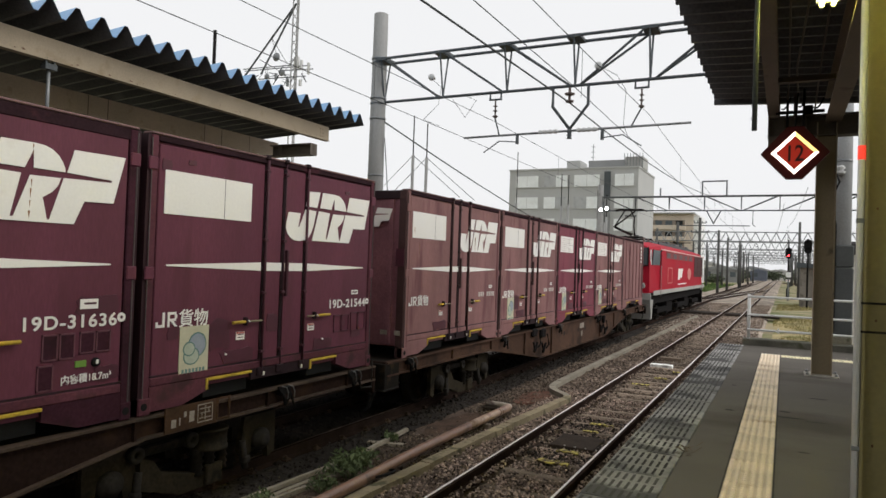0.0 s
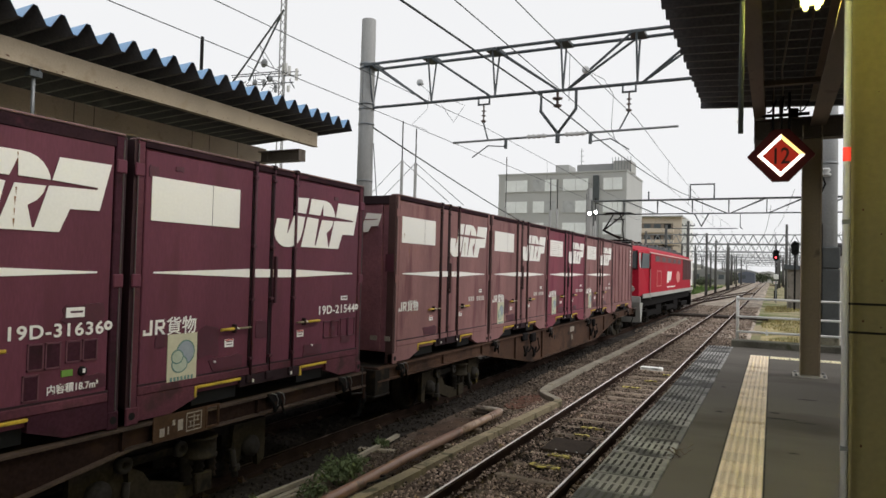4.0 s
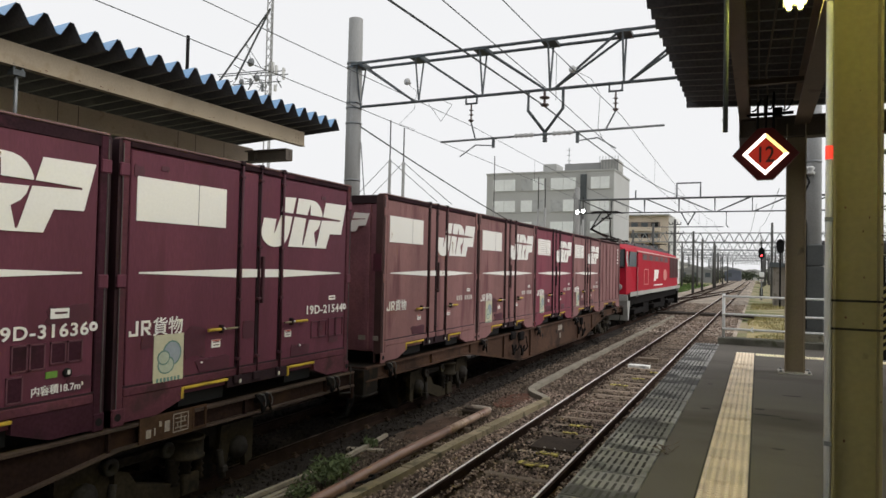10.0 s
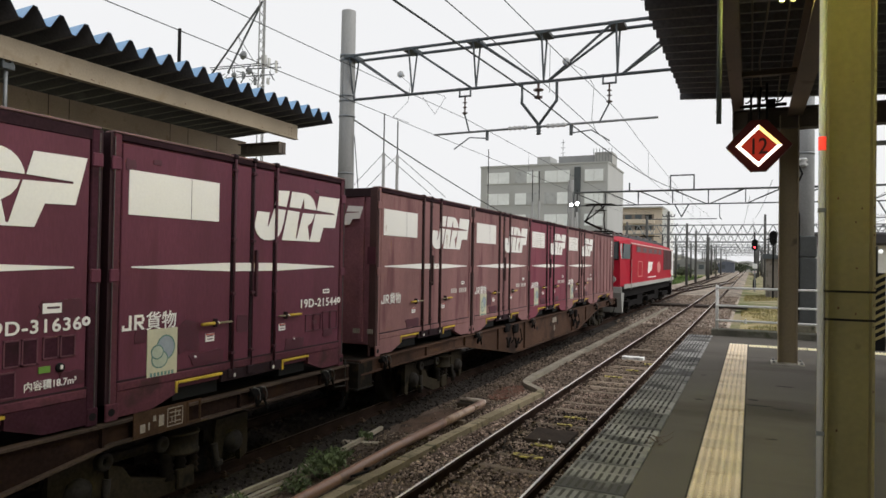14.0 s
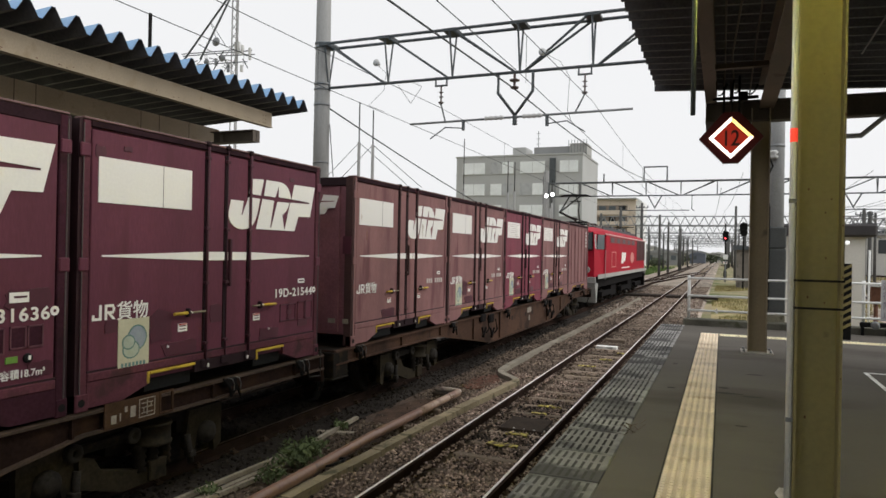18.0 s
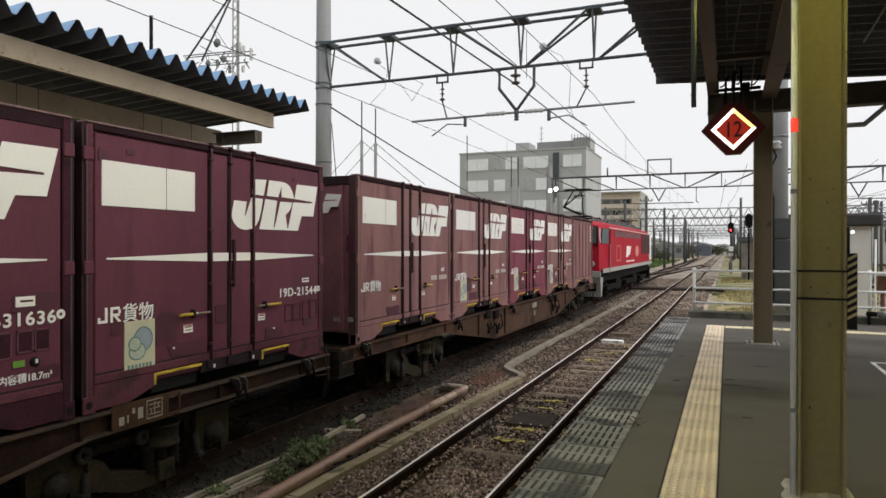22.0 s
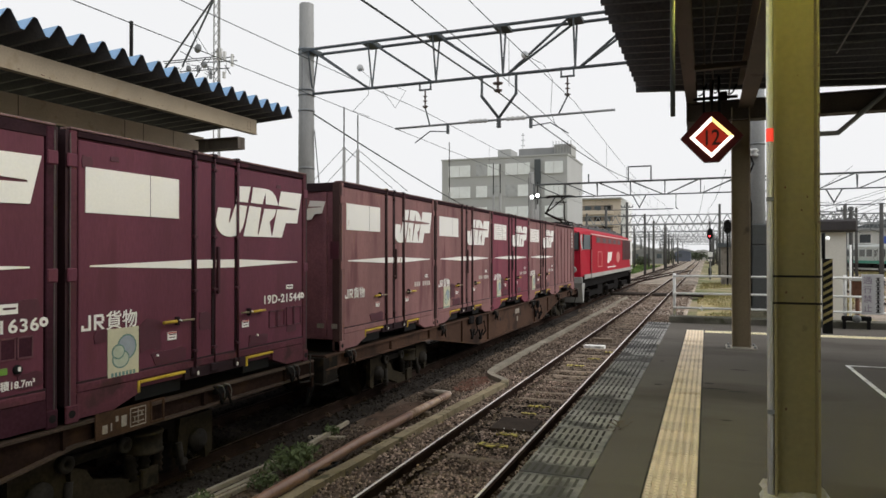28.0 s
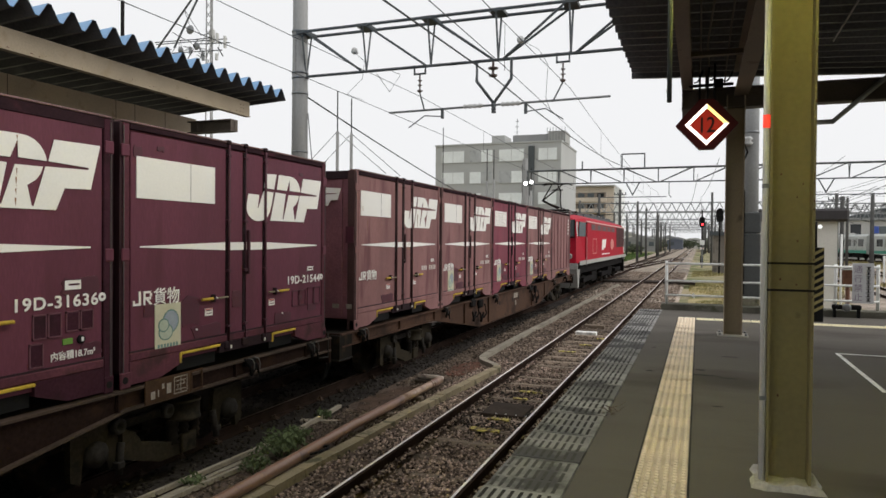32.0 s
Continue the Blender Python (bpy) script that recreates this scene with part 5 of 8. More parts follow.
def wagon(yc, label, paint, boards, locks):
    w = thing("container_wagon", label, "flat wagon", (T2, yc, 0), "wagons")
    TRAIN.append(w)
    hl = 10.05
    for s in (-1, 1):
        bm = B()
        x = s * 1.20
        prism(bm, [(-hl, 0.80), (-6.3, 0.80), (-3.2, 0.32), (3.2, 0.32), (6.3, 0.80), (hl, 0.80), (hl, 0.985), (-hl, 0.985)], "x", x - 0.02, x + 0.02)
        sill = part("side_sill", bm, paint, w, "rusty brown side sill")
        bm = B()
        xa, xb = sorted((x - s * 0.03, x + s * 0.07))
        for a, b in (((-hl, 0.80), (-6.3, 0.80)), ((-6.3, 0.80), (-3.2, 0.32)), ((-3.2, 0.32), (3.2, 0.32)), ((3.2, 0.32), (6.3, 0.80)), ((6.3, 0.80), (hl, 0.80))):
            prism(bm, [(a[0], a[1] - 0.012), (b[0], b[1] - 0.012), (b[0], b[1] + 0.012), (a[0], a[1] + 0.012)], "x", xa, xb)
        box(bm, xa, xb, -hl, hl, 0.968, 0.99)
        part("sill_flange", bm, M_FLANGE if paint is M_WAGONDARK else paint, sill)
        for y in (-9.4, -7.9, -6.2, -4.3, -2.4, 2.4, 4.3, 6.2, 7.9, 9.4):
            zb = 0.80 if abs(y) > 6.3 else 0.32 if abs(y) < 3.2 else 0.32 + (abs(y) - 3.2) / 3.1 * 0.48
            bm = B()
            x0, x1 = sorted((x + s * 0.021, x + s * 0.06))
            box(bm, x0, x1, y - 0.012, y + 0.012, zb, 0.968)
            part("stiffener", bm, paint, sill)
    bm = B()
    box(bm, -1.18, 1.18, -hl, hl, 0.90, 0.965)
    part("deck", bm, M_BOGIE, w)
    bm = B()
    box(bm, -0.25, 0.25, -hl, hl, 0.45, 0.90)
    part("centre_sill", bm, M_BOGIE, w)
    for s in (-1, 1):
        bm = B()
        box(bm, -1.25, 1.25, s * hl - 0.03, s * hl + 0.03, 0.62, 1.0, 0.01)
        part("end_beam", bm, M_WAGONDARK, w)
        bm = B()
        tube(bm, (0, s * hl, 0.72), (0, s * (hl + 0.36), 0.72), 0.10, 8)
        box(bm, -0.18, 0.18, s * (hl + 0.2) - 0.12, s * (hl + 0.2) + 0.12, 0.58, 0.88, 0.03)
        part("coupler", bm, M_BOGIE, w)
        bm = B()
        chain(bm, [(-0.5, s * hl, 0.75), (-0.5, s * (hl + 0.2), 0.5), (-0.42, s * (hl + 0.36), 0.62)], 0.022)
        part("brake_hose", bm, M_BLACK, w)
        bm = B()
        chain(bm, [(1.10, s * hl, 0.80), (1.12, s * (hl + 0.10), 0.55), (1.05, s * (hl + 0.14), 0.35), (0.95, s * (hl + 0.10), 0.30)], 0.018)
        part("air_hose", bm, M_BLACK, w, "black hanging air hose")
    for y in (-7.05, 7.08):
        wagon_bogie(w, y)
    for y in locks:
        bm = B()
        chain(bm, [(1.27, y - 0.12, 1.0), (1.31, y - 0.06, 0.9), (1.28, y, 0.8), (1.31, y + 0.06, 0.9), (1.30, y + 0.15, 0.74)], 0.013)
        box(bm, 1.22, 1.29, y - 0.09, y + 0.09, 0.90, 0.99, 0.01)
        lock = part("container_lock", bm, M_DARK, w, "dark lock that holds a container down")
        for dy in (-0.05, 0.06):
            bm = B()
            chain(bm, [(1.30, y + dy - 0.04, 1.01), (1.335, y + dy, 0.99), (1.34, y + dy + 0.03, 0.93), (1.325, y + dy + 0.04, 0.86)], 0.0055)
            part("lock_loop", bm, M_LOOP, lock, "bare steel loop")
    # tank, rods and data boards on the near side
    bm = B()
    lathe(bm, (0.75, -1.6, 0.45), [(0, 0.12), (0.04, 0.2), (1.2, 0.2), (1.24, 0.12)], "y", 14)
    part("air_tank", bm, M_BOGIE, w)
    bm = B()
    tube(bm, (0.9, -6.0, 0.55), (0.9, 6.0, 0.5), 0.02, 6)
    part("brake_rod", bm, M_BOGIE, w)
    for yb, zz in boards:
        bm = B()
        box(bm, 1.272, 1.284, yb, yb + 0.62, zz - 0.11, zz + 0.12)
        plate = part("data_board", bm, M_BOARD, w, "rust-brown board with faded white marks")
        for a, b, p, q in ((0.07, 0.125, -0.07, 0.005), (0.16, 0.175, -0.06, 0.01), (0.215, 0.245, 0.01, 0.06), (0.28, 0.34, -0.05, 0.05)):
            bm = B()
            box(bm, 1.284, 1.286, yb + a, yb + b, zz + p, zz + q)
            part("mark_bar", bm, M_FADEWHITE, plate, "faded mark shown as a plain bar")
        bm = B()
        for a, b, p, q in ((0.625, 0.645, -0.10, 0.12), (0.785, 0.805, -0.10, 0.12), (0.645, 0.785, -0.10, -0.08), (0.645, 0.785, 0.10, 0.12)):
            box(bm, 1.272, 1.288, yb + a, yb + b, zz + p, zz + q)
        part("card_frame", bm, M_BOARD, w, "rusty frame for a route card")
        bm = B()
        for a, b, p, q in ((0.38, 0.57, -0.08, -0.07), (0.38, 0.57, 0.085, 0.095), (0.38, 0.388, -0.07, 0.085), (0.562, 0.57, -0.07, 0.085)):
            box(bm, 1.284, 1.286, yb + a, yb + b, zz + p, zz + q)
        part("mark_frame", bm, M_FADEWHITE, plate, "faded square frame")
        for a, b, p, q in ((0.405, 0.545, 0.045, 0.055), (0.405, 0.545, -0.045, -0.035), (0.41, 0.54, 0.005, 0.014), (0.43, 0.44, -0.035, 0.005), (0.47, 0.48, -0.06, 0.075), (0.515, 0.525, 0.014, 0.045)):
            bm = B()
            box(bm, 1.284, 1.286, yb + a, yb + b, zz + p, zz + q)
            part("mark_bar", bm, M_FADEWHITE, plate)
    return w


w1 = wagon(-2.10, "near-black container wagon with fish-belly side sills", M_WAGONDARK, ((6.49, 0.91),), (-5.6, -1.9, 1.9, 8.15, 9.5, -9.4))
bm = B()
tube(bm, (1.262, 9.96, 0.70), (1.262, 9.96, 1.08), 0.012, 8)
tube(bm, (1.262, 9.96, 0.72), (1.262, 9.70, 0.74), 0.012, 8)
part("hand_rail", bm, M_BOGIERING, w1, "thin pale hand rail at the wagon's end")
w2 = wagon(18.32, "rusty brown container wagon coupled behind the locomotive", M_WAGON, (), (-5.6, -1.9, 1.9, 5.7, 8.15, 9.5, -9.4))
for y0, y1, z0, z1 in ((-4.0, -3.5, 0.62, 1.02), (-3.4, -2.9, 0.55, 0.98), (2.1, 2.5, 0.60, 1.0), (2.6, 3.0, 0.50, 0.95)):
    bm = B()
    box(bm, 1.225, 1.30, y0 + 0.1, y1 - 0.1, z0 + 0.22, z1, 0.03)
    chain(bm, [(1.31, y0 + 0.08, z0 + 0.12), (1.33, y0 + 0.14, z0 - 0.06), (1.30, y0 + 0.2, z0 - 0.10), (1.33, y0 + 0.3, z0 + 0.1)], 0.022)
    chain(bm, [(1.31, y1 - 0.05, z0 + 0.3), (1.34, y1, z0 + 0.05), (1.30, y1 - 0.08, z0 - 0.04)], 0.018)
    part("lock_gear", bm, M_DARK, w2, "black greasy lock gear")
bm = B()
box(bm, 0.72, 1.262, -10.12, -9.72, 0.615, 0.975, 0.01)
ep = part("end_step", bm, M_BOGIE, w2, "black greasy step at the wagon's end")
bm = B()
box(bm, 0.72, 1.27, -10.14, -9.72, 0.595, 0.614)
part("step_edge", bm, M_BOGIERING, ep, "worn grey step edge")
# Black discs laid on the sill to look like dark holes.
for y in (-1.28, 0.05, 0.75):
    bm = B()
    lathe(bm, (1.205, y, 0.72), [(0, 0.06), (0.018, 0.06)], "x", 12)
    part("sill_hole", bm, M_BLACK, w2, "dark round hole")
for y0, y1, z0, z1 in ((0.20, 0.62, 0.74, 0.88), (0.36, 0.48, 0.52, 0.66)):
    bm = B()
    box(bm, 1.222, 1.226, y0, y1, z0, z1)
    part("mark_bar", bm, M_FADEWHITE, w2, "faded white mark shown as a plain bar")


# ---- the locomotive ----
def locomotive():
    y0, y1 = 28.75, 48.5
    c = thing("electric_locomotive", "red electric locomotive with grey lower band and raised pantograph", "locomotive", (T2, y0, 0))
    TRAIN.append(c)
    Lg, hw = y1 - y0, 1.44
    prof = [(-hw, 1.45), (hw, 1.45), (hw, 3.30), (hw - 0.10, 3.46), (hw - 0.55, 3.62), (-hw + 0.55, 3.62), (-hw + 0.10, 3.46), (-hw, 3.30)]
    bm = B()
    prism(bm, prof, "y", 2.0, Lg - 2.0)
    part("body", bm, M_RED, c)
    for s, ya, yb in ((1, 0.0, 2.0), (-1, Lg, Lg - 2.0)):
        bm = B()
        ring = [bm.verts.new((p[0], yb, p[1])) for p in prof]
        front = [bm.verts.new((p[0] * (0.83 if p[1] > 2.2 else 0.90), ya + s * max(0.0, (p[1] - 2.2) * 0.33), p[1] if p[1] < 3.4 else p[1] - 0.10)) for p in prof]
        n = len(prof)
        for i in range(n):
            bm.faces.new((ring[i], front[i], front[(i + 1) % n], ring[(i + 1) % n]))
        bm.faces.new(front)
        bm.faces.new(ring)
        cab = part("cab", bm, M_RED, c)
        bm = B()
        box(bm, -hw * 0.95, hw * 0.95, min(ya - s * 0.02, ya + s * 0.05), max(ya - s * 0.02, ya + s * 0.05), 1.16, 1.44, 0.02)
        part("buffer_beam", bm, M_LGREY, cab, "pale grey beam")
        # windscreen
        f = lambda z: ya + s * max(0.0, (z - 2.2) * 0.33) - s * 0.02
        for xa, xb in ((-1.17, -0.46), (-0.43, 0.43), (0.46, 1.17)):
            bm = B()
            v = [bm.verts.new(q) for q in ((xa, f(2.62), 2.62), (xb, f(2.62), 2.62), (xb * 0.97, f(3.34), 3.34), (xa * 0.97, f(3.34), 3.34))]
            bm.faces.new(v)
            v2 = [bm.verts.new(p.co + Vector((0, s * 0.05, 0))) for p in v]
            bm.faces.new(v2)
            for i in range(4):
                bm.faces.new((v[i], v[(i + 1) % 4], v2[(i + 1) % 4], v2[i]))
            ws = part("windscreen", bm, M_GLASS, cab, "dark windscreen")
            bm = B()
            tube(bm, (xa, f(2.58) - s * 0.01, 2.58), (xb, f(2.58) - s * 0.01, 2.58), 0.025, 6)
            tube(bm, (xb * 1.01, f(2.58) - s * 0.01, 2.58), (xb * 0.98, f(3.36) - s * 0.01, 3.36), 0.025, 6)
            part("screen_frame", bm, M_DARK, ws, "dark screen frame")
        for xx in (-1.0, 1.0):
            bm = B()
            lathe(bm, (xx, ya - s * 0.015, 1.75), [(0, 0.13), (-s * 0.03, 0.11)], "y", 14)
            part("headlight", bm, M_LGREY, cab)
        for sx in (-1, 1):
            def corner(d, z, out):
                rake = max(0.0, (z - 2.2) * 0.33)
                return (sx * (hw * (0.83 + 0.17 * (d - rake) / (2.0 - rake)) + out), ya + s * d, z)

            for da, db, m, lb in ((0.30, 0.62, M_CABPALE, "pale corner pane"), (0.68, 1.86, M_WINDOW, "grey cab side window")):
                bm = B()
                quad = ((da, 2.62), (db, 2.62), (db, 3.26), (da + 0.16, 3.26))
                inner, outer = [[bm.verts.new(corner(d, z, o)) for d, z in quad] for o in (-0.03, 0.008)]
                bm.faces.new(inner)
                bm.faces.new(outer)
                for i in range(4):
                    bm.faces.new((inner[i], inner[(i + 1) % 4], outer[(i + 1) % 4], outer[i]))
                part("side_window", bm, m, cab, lb)
            bm = B()
            tube(bm, corner(0.65, 2.62, 0.012), corner(0.81, 3.28, 0.012), 0.022, 6)
            tube(bm, corner(1.90, 2.58, 0.012), corner(1.90, 3.28, 0.012), 0.030, 6)
            part("window_post", bm, M_DARK, cab, "dark window post")
            bm = B()
            x0, x1 = sorted((sx * (hw - 0.01), sx * (hw + 0.006)))
            box(bm, x0, x1, *sorted((ya + s * 1.78, ya + s * 2.45)), 1.56, 3.2, 0.0)
            dd = part("cab_door", bm, M_RED, cab)
            bm = B()
            tube(bm, (sx * (hw + 0.05), ya + s * 1.68, 1.3), (sx * (hw + 0.05), ya + s * 1.68, 2.6), 0.012, 6)
            part("hand_rail", bm, M_LGREY, cab)
            bm = B()
            x0, x1 = sorted((sx * (hw - 0.04), sx * (hw + 0.02)))
            for k in range(3):
                box(bm, x0, x1, *sorted((ya + s * 1.2, ya + s * 1.6)), 0.45 + k * 0.28, 0.48 + k * 0.28)
            part("steps", bm, M_DARK, cab)
        bm = B()
        prism(bm, sorted([(ya + s * 0.02, 1.16), (ya + s * 0.75, 1.16), (ya + s * 0.45, 0.35), (ya + s * 0.30, 0.35)], key=lambda q: math.atan2(q[1] - 0.8, q[0] - ya - s * 0.38)), "x", -hw * 0.93, hw * 0.93)
        part("snow_plough", bm, M_LGREY if s > 0 else M_DARK, c, "plough plate")
    for sx in (-1, 1):
        x0, x1 = sorted((sx * (hw - 0.01), sx * (hw + 0.012)))
        bm = B()
        box(bm, x0, x1, 0.1, Lg - 0.1, 1.36, 1.545)
        part("grey_band", bm, M_LGREY, c, "pale grey lower band")
        bm = B()
        box(bm, *sorted((sx * (hw - 0.05), sx * (hw + 0.03))), 1.9, Lg - 0.6, 3.28, 3.335, 0.01)
        part("gutter", bm, M_GUTTER, c, "pale pinkish roof gutter")
        for k in range(5):
            bm = B()
            box(bm, x0, x1, 3.5 + k * 2.0, 4.5 + k * 2.0, 2.98, 3.20, 0.0)
            part("side_vent_window", bm, M_VENT, c, "small grey upper window")
        bm = B()
        box(bm, *sorted((sx * (hw - 0.01), sx * (hw + 0.008))), 13.8, 18.3, 2.05, 3.27)
        part("louvre_panel", bm, M_LOUVRE, c, "dark red louvre panel")
        bm = B()
        box(bm, *sorted((sx * (hw - 0.01), sx * (hw + 0.008))), 3.2, 13.0, 2.94, 3.24)
        part("vent_band", bm, M_VENTBAND, c, "dark red band behind the upper windows")
        for k in range(3):
            bm = B()
            for j in range(11):
                box(bm, x0, x1, 13.95 + k * 1.42, 15.1 + k * 1.42, 2.18 + j * 0.1, 2.245 + j * 0.1)
            part("louvre", bm, M_LOUVRE, c, "dark red louvre grille")
        bm = B()
        for a, b, p, q in ((3.8, 5.2, 1.80, 1.84), (3.8, 5.2, 2.50, 2.54), (3.8, 3.9, 1.84, 2.50), (5.1, 5.2, 1.84, 2.50)):
            box(bm, x0, x1, a, b, p, q)
        part("hatch_frame", bm, M_CDECO, c, "pale outline of a side hatch")
        # plain white emblem blocks
        bm = B()
        prism(bm, [(7.1, 1.95), (7.8, 1.95), (8.15, 2.52), (7.3, 2.52)], "x", x0, x1)
        part("white_block", bm, M_CWHITE, c, "white emblem block")
        bm = B()
        prism(bm, [(7.95, 2.05), (8.5, 2.05), (8.95, 2.52), (8.25, 2.52)], "x", x0, x1)
        part("white_block", bm, M_CWHITE, c, "white emblem block")
        bm = B()
        box(bm, x0, x1, 7.2, 10.4, 1.70, 1.76)
        part("white_block", bm, M_CWHITE, c)
        bm = B()
        prism(bm, [(11.6 + 0.8 * math.cos(i * 0.4488), 2.24 + 0.32 * math.sin(i * 0.4488)) for i in range(14)], "x", x0, x1)
        part("emblem_ring", bm, M_CDECO, c)
    bm = B()
    box(bm, -1.25, 1.25, 0.4, Lg - 0.4, 0.95, 1.40)
    part("underframe", bm, M_DARK, c)
    for k, y in enumerate((3.6, Lg / 2, Lg - 3.6)):
        bogie(c, y, 2.3, 0.53)
        for sx in (-1, 1):
            bm = B()
            box(bm, sx * 1.2 - 0.1, sx * 1.2 + 0.1, y - 1.5, y + 1.5, 0.5, 0.72, 0.02)
            part("bogie_beam", bm, M_DARK, c)
    for y in (6.6, Lg - 6.6):
        bm = B()
        box(bm, -1.15, 1.15, y - 0.9, y + 0.9, 0.35, 0.9, 0.03)
        part("battery_box", bm, M_DARK, c)
    # roof gear
    for y in (5.0, 9.0, 13.0):
        bm = B()
        box(bm, -0.7, 0.7, y - 1.2, y + 1.2, 3.57, 3.74, 0.03)
        part("roof_hatch", bm, M_GREYDARK, c)
    for k in range(9):
        bm = B()
        y = 2.6 + k * 0.55
        lathe(bm, (0.45 if k % 2 else -0.3, y, 3.57), [(0, 0.05), (0.08, 0.09), (0.1, 0.05), (0.18, 0.09), (0.2, 0.05), (0.30, 0.08), (0.32, 0.03)], "z", 10)
        part("roof_insulator", bm, M_INSUL, c)
    bm = B()
    tube(bm, (0.3, 2.4, 3.90), (0.1, 7.5, 3.90), 0.025, 6)
    tube(bm, (-0.3, 2.6, 3.92), (-0.3, Lg - 4, 3.92), 0.025, 6)
    part("roof_busbar", bm, M_TRUSS, c)
    for k in range(12):
        y = 7.6 + k * 0.85
        bm = B()
        if k % 3 == 1:
            box(bm, -0.15, 0.75, y - 0.3, y + 0.3, 3.62, 3.86 + 0.05 * (k % 2), 0.03)
            part("roof_box", bm, M_GREYDARK, c)
        else:
            lathe(bm, (0.62, y, 3.57), [(0, 0.05), (0.08, 0.10), (0.1, 0.05), (0.18, 0.10), (0.2, 0.05), (0.30, 0.09), (0.32, 0.03)], "z", 8)
            part("roof_insulator", bm, M_INSUL, c)
    bm = B()
    box(bm, 0.86, 0.92, 4.4, Lg - 2.4, 3.56, 3.74)
    part("roof_rail", bm, M_GREYDARK, c, "dark rail along the roof edge")
    # raised single-arm pantograph above the rear cab, folded one at the front
    p = part("pantograph", box(box(box(B(), -0.6, 0.6, 2.0, 2.1, 3.80, 3.88), -0.6, 0.6, 4.2, 4.3, 3.80, 3.88), -0.45, -0.38, 2.1, 4.2, 3.80, 3.88), M_DARK, c, "raised single-arm pantograph")
    bm = B()
    tube(bm, (0.0, 2.4, 3.95), (0.0, -0.9, 4.12), 0.05, 8)
    tube(bm, (0.3, 2.6, 3.92), (0.05, -0.6, 4.05), 0.025, 6)
    part("lower_arm", bm, M_DARK, p)
    bm = B()
    tube(bm, (0, -0.9, 4.12), (-0.25, 2.2, 5.05), 0.032, 8)
    tube(bm, (0, -0.9, 4.12), (0.25, 2.2, 5.05), 0.032, 8)
    part("upper_arm", bm, M_DARK, p)
    bm = B()
    chain(bm, [(0.0, 2.3, 5.05), (0.12, 2.5, 4.72), (0.0, 3.0, 4.40), (0.0, 3.3, 3.92)], 0.028)
    tube(bm, (-0.25, 2.25, 4.80), (0.25, 2.25, 4.80), 0.03, 6)
    part("balance_rod", bm, M_DARK, p)
    for y in (2.05, 2.4):
        bm = B()
        chain(bm, [(-0.68, y, 5.02), (-0.50, y, 5.08), (0.50, y, 5.08), (0.68, y, 5.02)], 0.028)
        part("collector_strip", bm, M_DARK, p)
    q = part("pantograph", box(B(), -0.6, 0.6, Lg - 4.0, Lg - 2.4, 3.84, 3.9), M_DARK, c, "folded pantograph")
    bm = B()
    chain(bm, [(-0.9, Lg - 3.0, 4.18), (0.9, Lg - 3.0, 4.18)], 0.03)
    chain(bm, [(0, Lg - 3.0, 4.15), (0, Lg - 4.2, 4.22), (0, Lg - 2.6, 4.1)], 0.04)
    part("collector_head", bm, M_DARK, q)
    return c


M_CABPALE = mat("pale_cab_pane", (0.40, 0.41, 0.41), 0.3, vary=0.1)
M_GUTTER = mat("loco_pale_gutter", (0.62, 0.42, 0.40), 0.5, vary=0.15)
M_VENT = mat("loco_vent_grey", (0.10, 0.085, 0.09), 0.6, vary=0.25, fine=6, broad=2)
M_VENTBAND = mat("loco_vent_band", (0.20, 0.035, 0.04), 0.6, vary=0.2, fine=6, broad=2)
M_LOUVRE = mat("loco_louvre_red", (0.050, 0.007, 0.009), 0.6, vary=0.15)
M_CDECO = mat("loco_pale_red_mark", (0.55, 0.20, 0.18), 0.5, vary=0.1)
loco = locomotive()

# ---- near pillar, sign and canopy fittings ----
pillar = column("canopy_pillar", 2.612, 4.30, M_OLIVE, "mustard painted steel pillar with a white conduit", w=0.23, bolts=False)
bm = B()
rnd = random.Random(6)
foot = [(rnd.uniform(0.9, 1.12) * 0.215 * max(-0.84, min(0.84, 1.2 * math.cos(a * 0.349))), rnd.uniform(0.9, 1.12) * 0.215 * max(-0.84, min(0.84, 1.2 * math.sin(a * 0.349)))) for a in range(18)]
lo = [bm.verts.new((p[0], p[1], -0.01)) for p in foot]
hi = [bm.verts.new((p[0] * 0.86, p[1] * 0.86, rnd.uniform(0.022, 0.045))) for p in foot]
for i in range(18):
    bm.faces.new((lo[i], lo[(i + 1) % 18], hi[(i + 1) % 18], hi[i]))
bm.faces.new(hi)
part("mortar_footing", bm, M_CONCPALE, pillar, "pale rough mortar footing")
for z in (1.115, 1.265):
    bm = B()
    for (a, b, c, d) in ((-0.121, 0.121, -0.121, -0.116), (-0.121, 0.121, 0.116, 0.121), (-0.121, -0.116, -0.116, 0.116), (0.116, 0.121, -0.116, 0.116)):
        box(bm, a, b, c, d, z - 0.006, z + 0.006)
    part("strap", bm, M_DARK, pillar, "thin dark strap")
bm = B()
tube(bm, (-0.1335, -0.095, 0.02), (-0.1335, -0.095, 3.53), 0.0178, 14)
part("conduit", bm, M_CONDUIT, pillar, "glossy white conduit")
for z in (0.5, 1.7, 2.9):
    bm = B()
    box(bm, -0.152, -0.114, -0.114, -0.076, z - 0.012, z + 0.012)
    part("conduit_clip", bm, M_GALV, pillar)
# Glowing red band added for a red glow of unknown source.
bm = B()
lathe(bm, (-0.1335, -0.095, 2.025), [(0, 0.0182), (0.004, 0.0195), (0.071, 0.0195), (0.075, 0.0182)], "z", 14)
part("marker_light", bm, M_REDBAND, pillar, "small glowing red band on the conduit")
rnd = random.Random(8)
